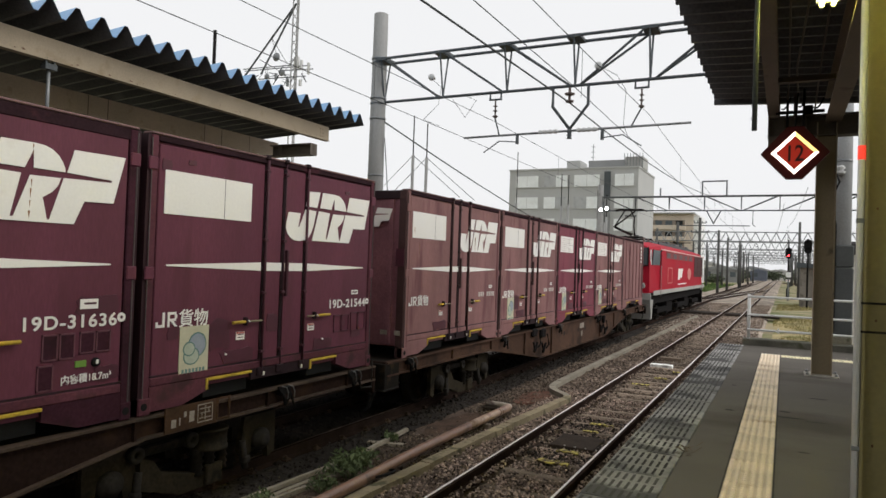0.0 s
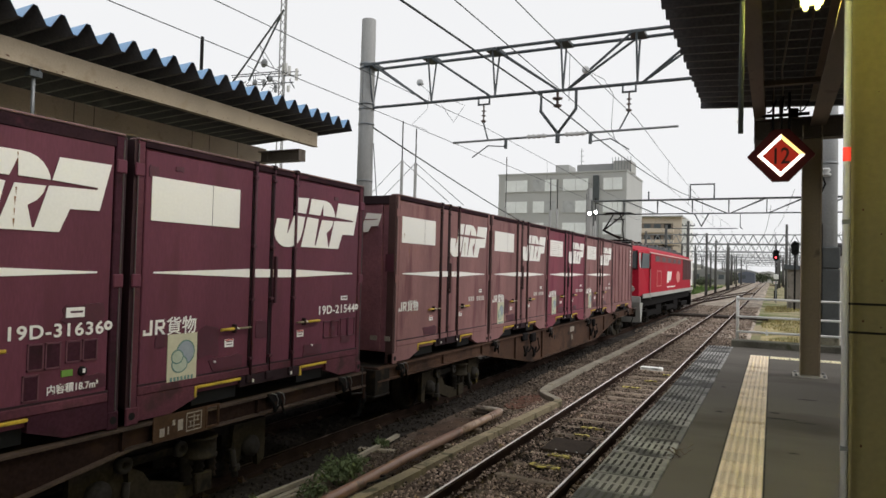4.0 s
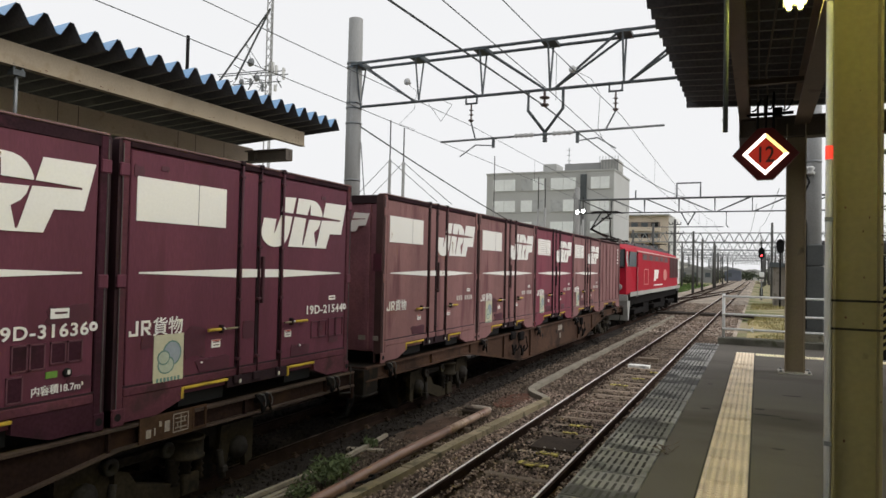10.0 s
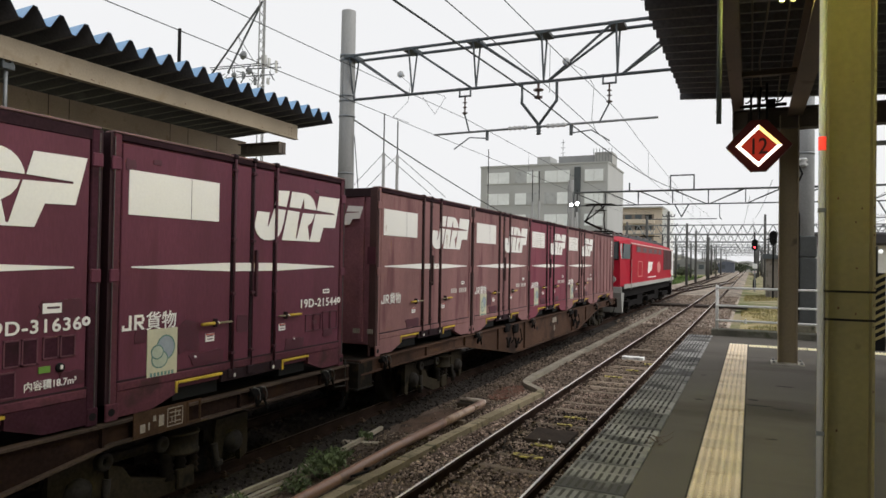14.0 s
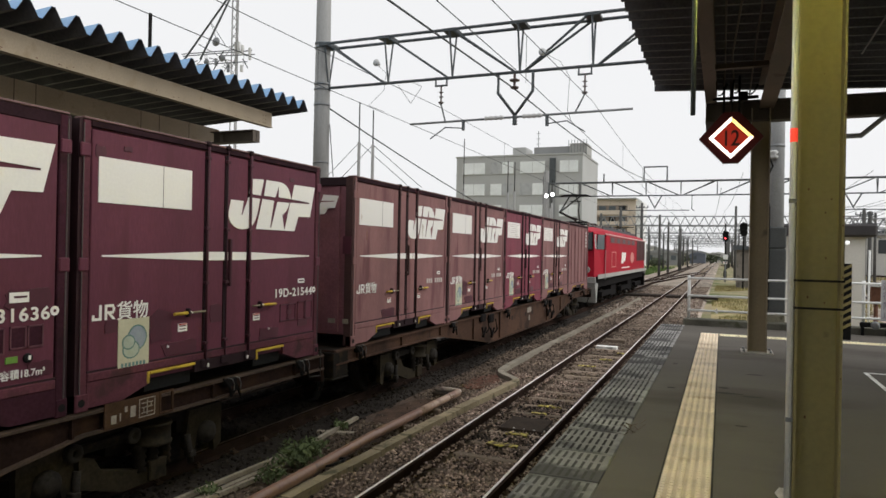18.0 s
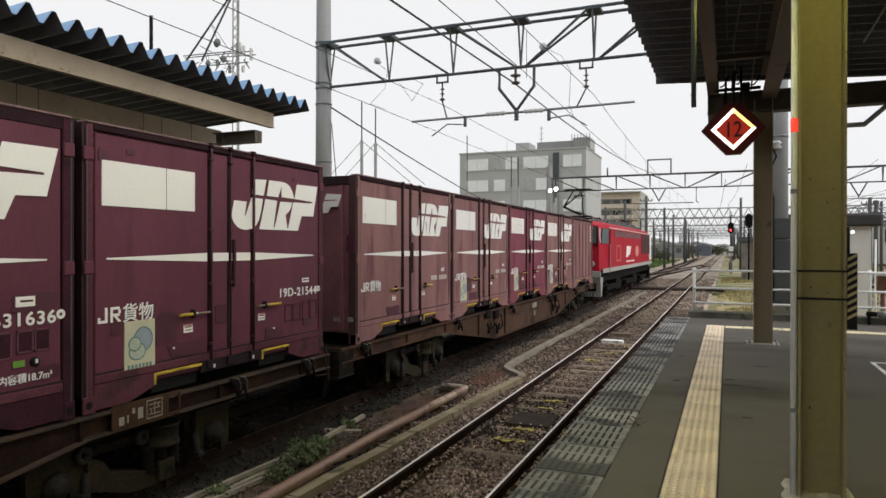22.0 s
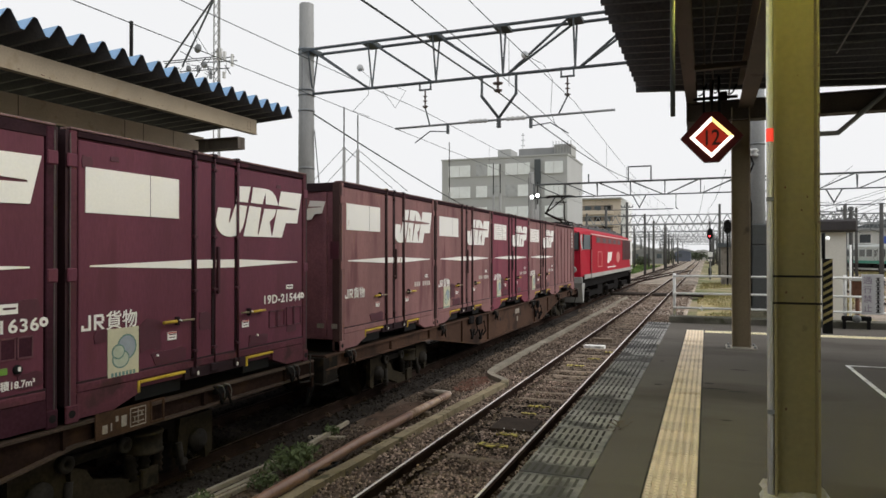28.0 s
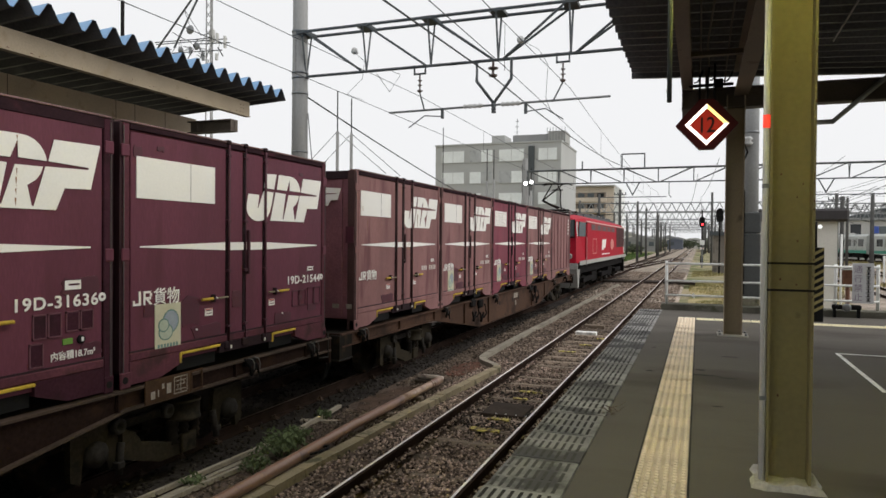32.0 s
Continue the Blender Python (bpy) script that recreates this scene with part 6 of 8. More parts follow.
for k in range(26):
    edge = k % 3
    z = rnd.uniform(0.5, 3.45)
    r = rnd.uniform(0.0025, 0.006)
    x = rnd.uniform(-0.06, 0.07) if edge == 0 else 0.108 + rnd.uniform(-0.003, 0.003)
    y = -0.007 if edge == 0 else -0.115
    bm = B()
    prism(bm, [(x + min(r, 0.006 if edge else r) * math.cos(a * 0.9) * rnd.uniform(0.7, 1.2), z + r * rnd.uniform(0.8, 1.8) * math.sin(a * 0.9)) for a in range(7)], "y", y - 0.0012, y)
    part("rust_pit", bm, M_RUSTY, pillar, "small brown rust pit")
sign = thing("platform_number_sign", "red diamond sign with lit white border and number", "sign", (2.21, 10.35, 4.10))
bm = B()
prism(bm, [(-0.42, 0.0), (-0.10, -0.35), (0.10, -0.35), (0.42, 0.0), (0.10, 0.36), (-0.10, 0.36)], "y", 0.0, 0.13)
part("case", bm, M_SIGNRED, sign)
bm = B()
prism(bm, [(-0.215, 0.0), (0.0, -0.215), (0.215, 0.0), (0.0, 0.215)], "y", -0.008, 0.0)
part("red_panel", bm, M_SIGNPANEL, sign, "dim red lit panel")
for (a, b) in (((-1, 0), (0, -1)), ((0, -1), (1, 0)), ((1, 0), (0, 1)), ((0, 1), (-1, 0))):
    bm = B()
    o, i = 0.292, 0.232
    prism(bm, [(a[0] * o, a[1] * o), (b[0] * o, b[1] * o), (b[0] * i, b[1] * i), (a[0] * i, a[1] * i)], "y", -0.014, 0.0)
    part("lit_border", bm, M_SIGNLIT if (a, b) != ((1, 0), (0, 1)) else M_SIGNAMBER, sign, "glowing border bar")
words("12", 0.31, M_SIGNTXT, sign, (-0.125, -0.010, -0.112), (90, 0, 0), "number_lettering", bold=0.004, squeeze=0.78)
for sx in (-0.10, 0.10):
    bm = B()
    tube(bm, (sx, 0.065, 0.34), (sx, 0.065, 0.88), 0.016, 8)
    part("hanger_rod", bm, M_DARK, sign)
bm = B()
tube(bm, (0.0, 0.02, 0.36), (0.03, 0.05, 0.9), 0.012, 6)
part("cable", bm, M_BLACK, sign)

frame_beam = thing("canopy_cross_beam", "dark brown cross beam between the canopy columns", "beam", (0, 0, 0))
bm = B()
for (c, d, w) in ((4.40, 4.42, 0.11), (4.68, 4.70, 0.11), (4.42, 4.68, 0.012)):
    box(bm, 1.86, 9.2, 10.86 - w, 10.86 + w, c, d)
part("beam", bm, M_BEAMDARK, frame_beam)
for x in (1.87, 2.05, 2.35, 3.3):
    bm = B()
    box(bm, x, x + 0.012, 10.76, 10.96, 4.42, 4.68)
    part("web_stiffener", bm, M_BEAMDARK, frame_beam)
bm = B()
box(bm, 1.87, 2.08, 10.70, 11.0, 4.26, 4.40, 0.01)
part("bracket", bm, M_BEAMDARK, frame_beam)

bm = B()
chain(bm, [(3.2, 10.75, 4.12), (3.85, 10.75, 4.12), (4.72, 10.75, 4.90)], 0.034, 10)
pipe_d = tagged(part("drain_pipe", bm, M_DRAIN), "grey drain pipe slanting under the canopy", "pipe")
bm = B()
chain(bm, [(4.1, 10.765, 4.42), (4.1, 10.765, 4.31)], 0.012, 6)
tagged(part("hanging_wire_end", bm, M_DARK), "short dark wire end hanging from the cross beam", "cable")
bm = B()
tube(bm, (1.88, 6.0, 3.60), (1.88, 6.0, 5.10), 0.020, 10)
rod = tagged(part("hanging_rod", bm, M_GREYDARK), "dark steel rod hanging from the canopy", "rod")
bm = B()
for z in (3.70, 3.80):
    lathe(bm, (1.858, 6.0, z), [(0, 0.010), (-0.004, 0.009)], "x", 8)
part("bolt", bm, M_PALEINS, rod)

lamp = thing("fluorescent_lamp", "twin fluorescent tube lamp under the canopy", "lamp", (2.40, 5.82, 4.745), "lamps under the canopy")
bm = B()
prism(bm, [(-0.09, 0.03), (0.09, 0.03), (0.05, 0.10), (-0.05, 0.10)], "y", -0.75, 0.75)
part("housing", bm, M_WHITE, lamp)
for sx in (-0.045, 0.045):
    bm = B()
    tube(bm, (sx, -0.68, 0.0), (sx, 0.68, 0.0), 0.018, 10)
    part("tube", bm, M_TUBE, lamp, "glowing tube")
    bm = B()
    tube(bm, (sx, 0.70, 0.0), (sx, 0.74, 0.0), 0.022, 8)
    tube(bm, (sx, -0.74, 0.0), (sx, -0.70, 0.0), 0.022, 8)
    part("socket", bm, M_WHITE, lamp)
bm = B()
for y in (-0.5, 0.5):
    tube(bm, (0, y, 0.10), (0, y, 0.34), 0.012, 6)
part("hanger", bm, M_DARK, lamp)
# Second lamp, unseen: inferred from the yellow light down the pillar's front.
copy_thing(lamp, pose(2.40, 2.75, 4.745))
for pts, r in (([(2.25, 11.1, 4.95), (2.2, 9.0, 4.90), (2.3, 6.0, 4.93), (2.25, 2.0, 4.9)], 0.011), ([(2.45, 10.9, 4.75), (2.45, 8.6, 4.95), (2.45, 4, 4.97)], 0.010),
               ([(2.1, 10.9, 4.72), (2.12, 9.8, 4.99), (2.12, 4, 5.0)], 0.010), ([(3.62, 7.2, 4.92), (3.63, 9.4, 4.89)], 0.012), ([(3.2, 9.08, 4.93), (7.8, 9.06, 4.80)], 0.013)):
    bm = B()
    chain(bm, pts, r)
    tagged(part("canopy_cable", bm, M_BEAMDARK if r != 0.012 and r != 0.013 else M_GALV), "cable run along the canopy underside", "cable", "cables under the canopy")
for y in (9.3,):
    bm = B()
    box(bm, 1.95, 2.62, y - 0.05, y + 0.05, 4.80, 4.86)
    tagged(part("canopy_strut", bm, M_BEAMDARK), "short dark strut between the canopy beams", "beam", "canopy struts")

tray = thing("cable_tray", "dark cable tray with a junction box over the cross beam", "cable tray", (0, 10.80, 0))
part("tray", box(B(), 1.96, 2.57, -0.05, 0.04, 4.735, 4.765), M_DARK, tray)
part("junction_box", box(B(), 2.33, 2.43, -0.06, 0.03, 4.70, 4.83, 0.008), M_DARK, tray)
part("strap", box(B(), 2.185, 2.225, 0.02, 0.05, 4.40, 5.00), M_BEAMDARK, tray)
part("strap", box(B(), 1.985, 2.015, 0.02, 0.05, 4.70, 5.02), M_BEAMDARK, tray)
for xa, xb, za, zb in ((2.25, 2.33, 4.83, 4.96), (2.43, 2.56, 4.80, 4.93), (2.03, 2.15, 4.80, 4.97)):
    bm = B()
    chain(bm, sag((xa, -0.02, za), (xb, -0.02, zb), 0.06, 6), 0.011)
    part("loose_cable", bm, M_BLACK, tray)

# ---- fence, sign and the platform's end ----
kerb = tagged(part("end_kerb", box(B(), 1.42, 5.50, YEND, 14.78, 0.6, PLAT + 0.125, 0.015), M_KERBDARK), "dark weathered concrete kerb at the platform end", "kerb", kind="structure")
tagged(part("platform_end_slope", prism(B(), [(YEND, -0.32), (16.2, -0.32), (16.2, 0.30), (YEND, PLAT - 0.02)], "x", 5.5, 11.0), M_ASPH), "dark ramp down from the platform end", "ramp", kind="structure")
fence = thing("platform_fence", "white tubular fence across the platform end", "fence", (0, 14.55, PLAT + 0.125))
for x in (1.52, 2.86, 4.55, 5.24):
    bm = B()
    tube(bm, (x, 0, 0), (x, 0, 0.86), 0.029, 10)
    part("post", bm, M_WHITE, fence)
for z in (0.81, 0.46, 0.17):
    bm = B()
    tube(bm, (1.50, -0.036, z), (5.26, -0.036, z), 0.022, 10)
    part("rail", bm, M_WHITE, fence)
bm = B()
chain(bm, [(2.05, -0.06, 0.22), (2.00, -0.06, 0.17), (2.06, -0.06, 0.13)], 0.016)
part("rope_end", bm, M_WHITE, fence)
notice = thing("fence_notice", "white notice board with vertical lettering on the fence", "sign", (4.98, 14.44, PLAT + 0.27))
bm = B()
box(bm, -0.175, 0.175, 0.0, 0.02, 0.0, 0.74, 0.004)
part("board", bm, M_NOTICE, notice)
for i, ch in enumerate("通行禁止"):
    words(ch, 0.15, M_NOTICETXT, notice, (-0.155, -0.001, 0.57 - i * 0.172), (90, 0, 0), "lettering", bold=0.001)
for i in range(8):
    bm = B()
    z = 0.035 + i * 0.082
    prism(bm, [(0.05, z), (0.12, z), (0.12, z + 0.015), (0.098, z + 0.015), (0.098, z + 0.053), (0.12, z + 0.053), (0.12, z + 0.065), (0.05, z + 0.065), (0.05, z + 0.053), (0.072, z + 0.053), (0.072, z + 0.015), (0.05, z + 0.015)], "y", -0.003, 0.0)
    part("lettering_bar", bm, M_BLACK, notice, "dark lettering shown as a plain bar")
blk = thing("black_foot_block", "black block with a round grey cap by the fence", "weight", (4.70, 14.36, PLAT))
bm = B()
box(bm, -0.24, 0.24, -0.05, 0.02, 0.15, 0.24, 0.02)
part("block", bm, M_BLACK, blk)
bm = B()
lathe(bm, (0.0, -0.05, 0.19), [(0, 0.075), (-0.03, 0.07), (-0.04, 0.03)], "y", 16)
part("cap", bm, M_GALV, blk)
for x in (-0.195, 0.195):
    bm = B()
    box(bm, x - 0.025, x + 0.025, -0.04, 0.02, 0, 0.15)
    part("foot", bm, M_BLACK, blk)

post = thing("striped_post", "black and yellow striped guard post", "bollard", (4.10, 13.42, PLAT))
bm = B()
box(bm, -0.075, 0.075, -0.06, 0.06, 0.0, 1.30, 0.01)
part("post", bm, M_BLACK, post)
for k in range(9):
    bm = B()
    z = 0.16 + k * 0.125
    prism(bm, [(-0.074, z), (0.074, z + 0.09), (0.074, z + 0.145), (-0.074, z + 0.055)], "y", -0.064, -0.060)
    part("stripe", bm, M_STRIPE, post, "yellow slanting stripe")
bm = B()
tube(bm, (-0.06, 0, 1.30), (-0.06, 0, 1.75), 0.03, 8)
part("upper_rod", bm, M_BLACK, post)
bm = B()
lathe(bm, (0.0, -0.02, 1.66), [(0, 0.03), (-0.03, 0.035), (-0.05, 0.02)], "y", 14)
part("lamp", bm, M_SMALLLAMP, post, "small white lamp")

# ---- overhead line portals ----
def portal(y, x0, x1, zb, zt, nodes, name, label, centre, poles, depth=0.46, r=0.029, detail=True):
    g = thing(name, label, "overhead line portal", (0, y, 0), "overhead line portals")
    for s in (-1, 1):
        bm = B()
        tube(bm, (x0, s * depth / 2, zt), (x1, s * depth / 2, zt), r * 1.25, 6)
        part("top_chord", bm, M_TRUSS, g)
    bm = B()
    tube(bm, (x0, 0, zb), (x1, 0, zb), r * 1.25, 6)
    part("bottom_chord", bm, M_TRUSS, g)
    for k, x in enumerate(nodes):
        for s in (-1, 1):
            bm = B()
            tube(bm, (x, s * depth / 2, zt), (x, 0, zb), r * 0.8, 6)
            part("post", bm, M_TRUSS, g)
            if k + 1 < len(nodes):
                a, b = (x, nodes[k + 1]) if (x + nodes[k + 1]) / 2 < centre else (nodes[k + 1], x)
                bm = B()
                tube(bm, (a + (0.06 if a < b else -0.06), s * depth / 2, zt), (b - (0.1 if a < b else -0.1), 0, zb), r, 6)
                part("diagonal", bm, M_TRUSS, g)
        if detail:
            bm = B()
            box(bm, x - 0.16, x + 0.16, -depth / 2 - 0.03, depth / 2 + 0.03, zt - 0.04, zt + 0.03)
            part("gusset", bm, M_TRUSS, g)
    for x, rr, top, base in poles:
        bm = B()
        lathe(bm, (x, 0, base), [(0, rr * 1.12), (top - base, rr * 0.92)], "z", 18)
        part("pole", bm, M_POLE if x < 0 else M_STEELPOLE, g, "pale concrete pole" if x < 0 else "grey weathered pole")
        if detail:
            for z in (zb - 0.05, zb + 0.08, zt - 0.06, zt + 0.05, zb - 0.45, 4.6):
                bm = B()
                lathe(bm, (x, 0, z), [(0, rr * 1.06), (0.05, rr * 1.06)], "z", 18)
                part("pole_band", bm, M_GALV, g)
    return g


G1 = 14.90
g1 = portal(G1, -7.25, 3.05, 6.53, 7.60, [-7.25, -5.55, -3.85, -2.2, -0.55, 1.1, 2.75], "overhead_portal", "grey steel truss portal on concrete poles over both tracks", -2.2,
            [(-7.44, 0.20, 8.85, 1.0), (3.06, 0.165, 8.6, 1.0)])
for x in (-4.13, -0.72):
    bm = B()
    chain(bm, [(x - 0.14, 0, 6.57), (x - 0.14, 0, 6.36), (x + 0.14, 0, 6.36), (x + 0.14, 0, 6.57)], 0.022)
    part("insulator_yoke", bm, M_TRUSS, g1)
    bm = B()
    lathe(bm, (x, 0, 5.92), [(0, 0.03), (0.04, 0.075), (0.07, 0.02), (0.15, 0.02), (0.17, 0.06), (0.19, 0.02), (0.26, 0.02), (0.28, 0.06), (0.30, 0.02), (0.42, 0.02)], "z", 12)
    part("insulator", bm, M_INSUL, g1, "dark ribbed insulator")
    bm = B()
    chain(bm, [(x, 0, 5.92), (x + (0.12 if x < -2 else -0.22), 0, 5.50)], 0.018)
    part("drop_rod", bm, M_TRUSS, g1)
for s in (-1, 1):
    bm = B()
    chain(bm, [(-2.30 + s * 0.41, 0, 6.55), (-2.30 + s * 0.41, 0, 6.08), (-2.30, 0, 5.55)], 0.035, 8)
    part("hanger_arm", bm, M_TRUSS, g1)
bm = B()
lathe(bm, (-2.30, 0, 5.33), [(0, 0.05), (0.02, 0.06), (0.05, 0.04), (0.08, 0.06), (0.12, 0.04), (0.15, 0.06), (0.22, 0.05)], "z", 12)
part("hanger_foot", bm, M_TRUSS, g1)
bm = B()
lathe(bm, (-2.32, 0, 6.14), [(0, 0.02), (0.02, 0.09), (0.06, 0.10), (0.08, 0.03), (0.17, 0.03), (0.19, 0.11), (0.22, 0.12), (0.24, 0.03), (0.36, 0.03)], "z", 14)
part("insulator", bm, M_INSUL, g1, "dark ribbed insulator")
bm = B()
tube(bm, (-4.92, 0, 5.48), (0.31, 0, 5.54), 0.026, 8)
part("steady_pipe", bm, M_GALV, g1)
for x in (-2.75, -1.85):
    bm = B()
    lathe(bm, (x - 0.28, 0, 5.515), [(0, 0.03), (0.04, 0.055), (0.10, 0.035), (0.16, 0.055), (0.22, 0.035), (0.28, 0.055), (0.34, 0.035), (0.40, 0.055), (0.48, 0.03)], "x", 10)
    part("rod_insulator", bm, M_PALEINS, g1, "pale ribbed rod insulator")
for x, s in ((-3.55, -1), (-1.55, 1)):
    bm = B()
    chain(bm, [(x, 0, 5.51), (x, 0, 5.27)], 0.04)
    chain(bm, [(x + s * 0.02, 0, 5.32), (x + s * 0.45, 0, 5.36), (x + s * 0.85, 0, 5.10)], 0.014)
    part("registration_arm", bm, M_TRUSS, g1)
for x, z in ((-5.75, 6.98), (-1.62, 6.86)):
    bm = B()
    lathe(bm, (x, -0.3, z), [(0, 0.03), (0.02, 0.08), (0.05, 0.085), (0.07, 0.03), (0.2, 0.03)], "y", 16)
    part("disc_insulator", bm, M_PALEINS, g1, "pale disc insulator")
# covers at the foot of the platform-side pole
for z0, z1, m in ((PLAT + 0.27, 1.98, M_COVER), (1.99, 2.6, M_COVER), (2.61, 3.02, M_COVER), (PLAT - 0.05, PLAT + 0.26, M_CONC)):
    bm = B()
    box(bm, 2.86, 3.27, -0.21, 0.21, z0, z1, 0.02)
    part("pole_cover", bm, m, g1, "dark grey cover panel" if m is M_COVER else "pale concrete foot")
for k in range(3):
    bm = B()
    lathe(bm, (2.82 + 0.1 * k, -0.24, 4.35), [(0, 0.06), (0.04, 0.085), (0.08, 0.04), (0.12, 0.085), (0.16, 0.05)], "z", 10)
    part("cable_insulator", bm, M_PALEINS, g1)
bm = B()
chain(bm, [(2.9, -0.25, 4.5), (3.0, -0.33, 4.2), (2.88, -0.3, 3.9), (2.96, -0.22, 3.4), (2.96, -0.22, 1.4)], 0.018)
part("cable_loop", bm, M_BLACK, g1)

G2 = 48.0
nodes2 = [-9.5 + 2.25 * i for i in range(16)]
g2 = portal(G2, -9.5, 24.3, 6.45, 7.40, nodes2, "overhead_portal", "long grey truss portal across the yard tracks", -1.5, [(-9.7, 0.2, 8.3, -0.2), (24.4, 0.2, 8.3, -0.2)], r=0.038, detail=False)
bm = B()
chain(bm, [(-2.9, 0, 7.4), (-2.9, 0, 8.4), (-1.4, 0, 8.4), (-1.4, 0, 7.4)], 0.05)
part("top_frame", bm, M_TRUSS, g2)
bm = B()
chain(bm, [(0.2, 0, 6.45), (0.2, 0, 5.55), (0.35, 0, 5.4)], 0.03)
part("drop_post", bm, M_TRUSS, g2)
bm = B()
tube(bm, (-5.6, 0, 7.4), (-5.6, 0, 8.0), 0.05)
part("top_post", bm, M_TRUSS, g2)
for x in (T1 - 1.6, 9.5, 14.0):
    bm = B()
    chain(bm, [(x - 0.45, 0, 6.45), (x, 0, 5.6), (x + 0.45, 0, 6.45)], 0.045)
    tube(bm, (x - 2.2, 0, 5.45), (x + 2.2, 0, 5.45), 0.03)
    part("hanger_arm", bm, M_TRUSS, g2)


def lattice_portal(y, x0, x1, zb, zt, poles):
    g = thing("overhead_portal", "distant lattice portal over the tracks", "overhead line portal", (0, y, 0), "overhead line portals")
    for z in (zb, zt):
        bm = B()
        tube(bm, (x0, 0, z), (x1, 0, z), 0.07, 6)
        part("chord", bm, M_HAZESTEEL, g)
    n = max(4, round((x1 - x0) / 1.1))
    bm = B()
    for i in range(n):
        a, b = x0 + (x1 - x0) * i / n, x0 + (x1 - x0) * (i + 0.5) / n
        c = x0 + (x1 - x0) * (i + 1) / n
        tube(bm, (a, 0, zb), (b, 0, zt), 0.05, 4)
        tube(bm, (b, 0, zt), (c, 0, zb), 0.05, 4)
    part("lattice", bm, M_HAZESTEEL, g)
    for x, top in poles:
        bm = B()
        tube(bm, (x, 0, GROUND - 0.1), (x, 0, top), 0.17, 8, 0.13)
        part("pole", bm, M_FARPOLE, g)
    return g


lattice_portal(88, -12.5, 18.0, 6.1, 7.2, [(-5.1, 7.4), (3.55, 8.4), (-12.3, 7.6), (17.8, 7.6)])
lattice_portal(118, -11.5, 14.0, 6.0, 7.2, [(-4.4, 7.4), (5.5, 7.6), (-11.4, 7.4)])
lattice_portal(155, -16, 16.0, 6.0, 7.3, [(-6.4, 7.4), (-15, 7.4), (6.5, 7.6)])
lattice_portal(205, -18, 18.0, 6.0, 7.4, [(-7.4, 7.4), (-16, 7.4), (7.5, 7.6)])


for y, x0, x1, zb, zt in ((72, 9.5, 34.0, 5.15, 6.1), (98, 10.0, 46.0, 6.3, 7.4), (126, 8.0, 52.0, 6.2, 7.4)):
    lattice_portal(y, x0, x1, zb, zt, [(x0 + 0.3, zt + 0.2), (x0 + (x1 - x0) * 0.55, zt + 0.4), (x1 - 0.3, zt + 0.2)])


# ---- wires ----
def wire(pts, r, label="dark overhead wire between poles"):
    bm = B()
    chain(bm, pts, r, 5)
    return tagged(part("overhead_wire", bm, M_WIRE), label, "wire", "overhead wires")


for x, zc, zm, s0, s1 in ((T1, 4.91, 5.78, 0.36, 0.30), (T2, 5.14, 5.83, 0.20, 0.10)):
    wire([(x, -12, zc - 0.06), (x, 4.0, zc - 0.005 if x < -2 else zc + 0.02), (x, 9.5, zc + 0.005 if x < -2 else zc + 0.055), (x, G1, zc), (x - 0.15, G2, zc + 0.03), (x + 0.1, 88, zc + 0.1), (x, 205, zc + 0.2)], 0.006, "thin contact wire over the track")
    m = sag((x, -20, zm), (x, G1, zm), s0) + sag((x, G1, zm), (x, G2, zm), s1)[1:] + sag((x, G2, zm), (x, 88, zm), 0.45)[1:] + sag((x, 88, zm), (x, 205, zm + 0.2), 0.5)[1:]
    wire(m, 0.0062, "sagging messenger wire over the track")
    for y in (-2.0, 4.5, 9.6, 20.0, 25.2, 30.5, 36.0, 41.5):
        k = (y - G1) / (G2 - G1) if y > G1 else (y + 20) / (G1 + 20)
        wire([(x, y, zc), (x, y, zm - 4 * (s1 if y > G1 else s0) * k * (1 - k))], 0.004, "thin dropper between two wires")
for pts in ([(-5.75, G1 - 0.32, 6.95), (-5.45, G1 - 0.3, 6.7), (-5.35, G1 - 0.6, 6.2), (-5.42, G1 - 1.2, 5.72), (T2, 12.0, 5.17)], [(-4.9, G1 - 0.05, 6.5), (-4.5, G1 - 0.3, 6.3), (-4.45, G1 - 1.0, 5.75), (T2, 12.6, 5.83)],
            [(-1.62, G1 - 0.32, 6.85), (-1.2, G1 - 0.3, 6.6), (-0.95, G1 - 0.5, 6.2), (-0.9, G1 - 0.9, 5.4), (T1, 12.9, 4.91)]):
    wire(pts, 0.005, "thin looping jumper wire at the portal")
wire([(-2.36, -15, 5.35)] + sag((-2.34, 4.0, 5.865), (-2.34, G1, 6.17), 0.0, 3) + sag((-2.34, G1, 6.16), (-2.30, G2, 7.42), 0.35)[1:], 0.017, "thick dark feeder cable overhead")
wire(sag((-7.25, G1, 6.03), (-9.9, 40.0, 4.35), 0.15), 0.02, "thick dark cable running down from the pole")
wire(sag((-7.2, G1, 5.6), (-7.1, G1 + 0.1, 4.0), 0.0, 3), 0.012)
for x, z in ((2.0, 6.9), (3.3, 7.9), (10.5, 7.8), (12.2, 5.9), (14.0, 6.1), (16.0, 5.9), (16.2, 5.1), (20.0, 5.9), (19.8, 5.1)):
    wire(sag((x, G2, z), (x - 1, 88, z), 0.5) + [(x - 2, 205, z)], 0.014)

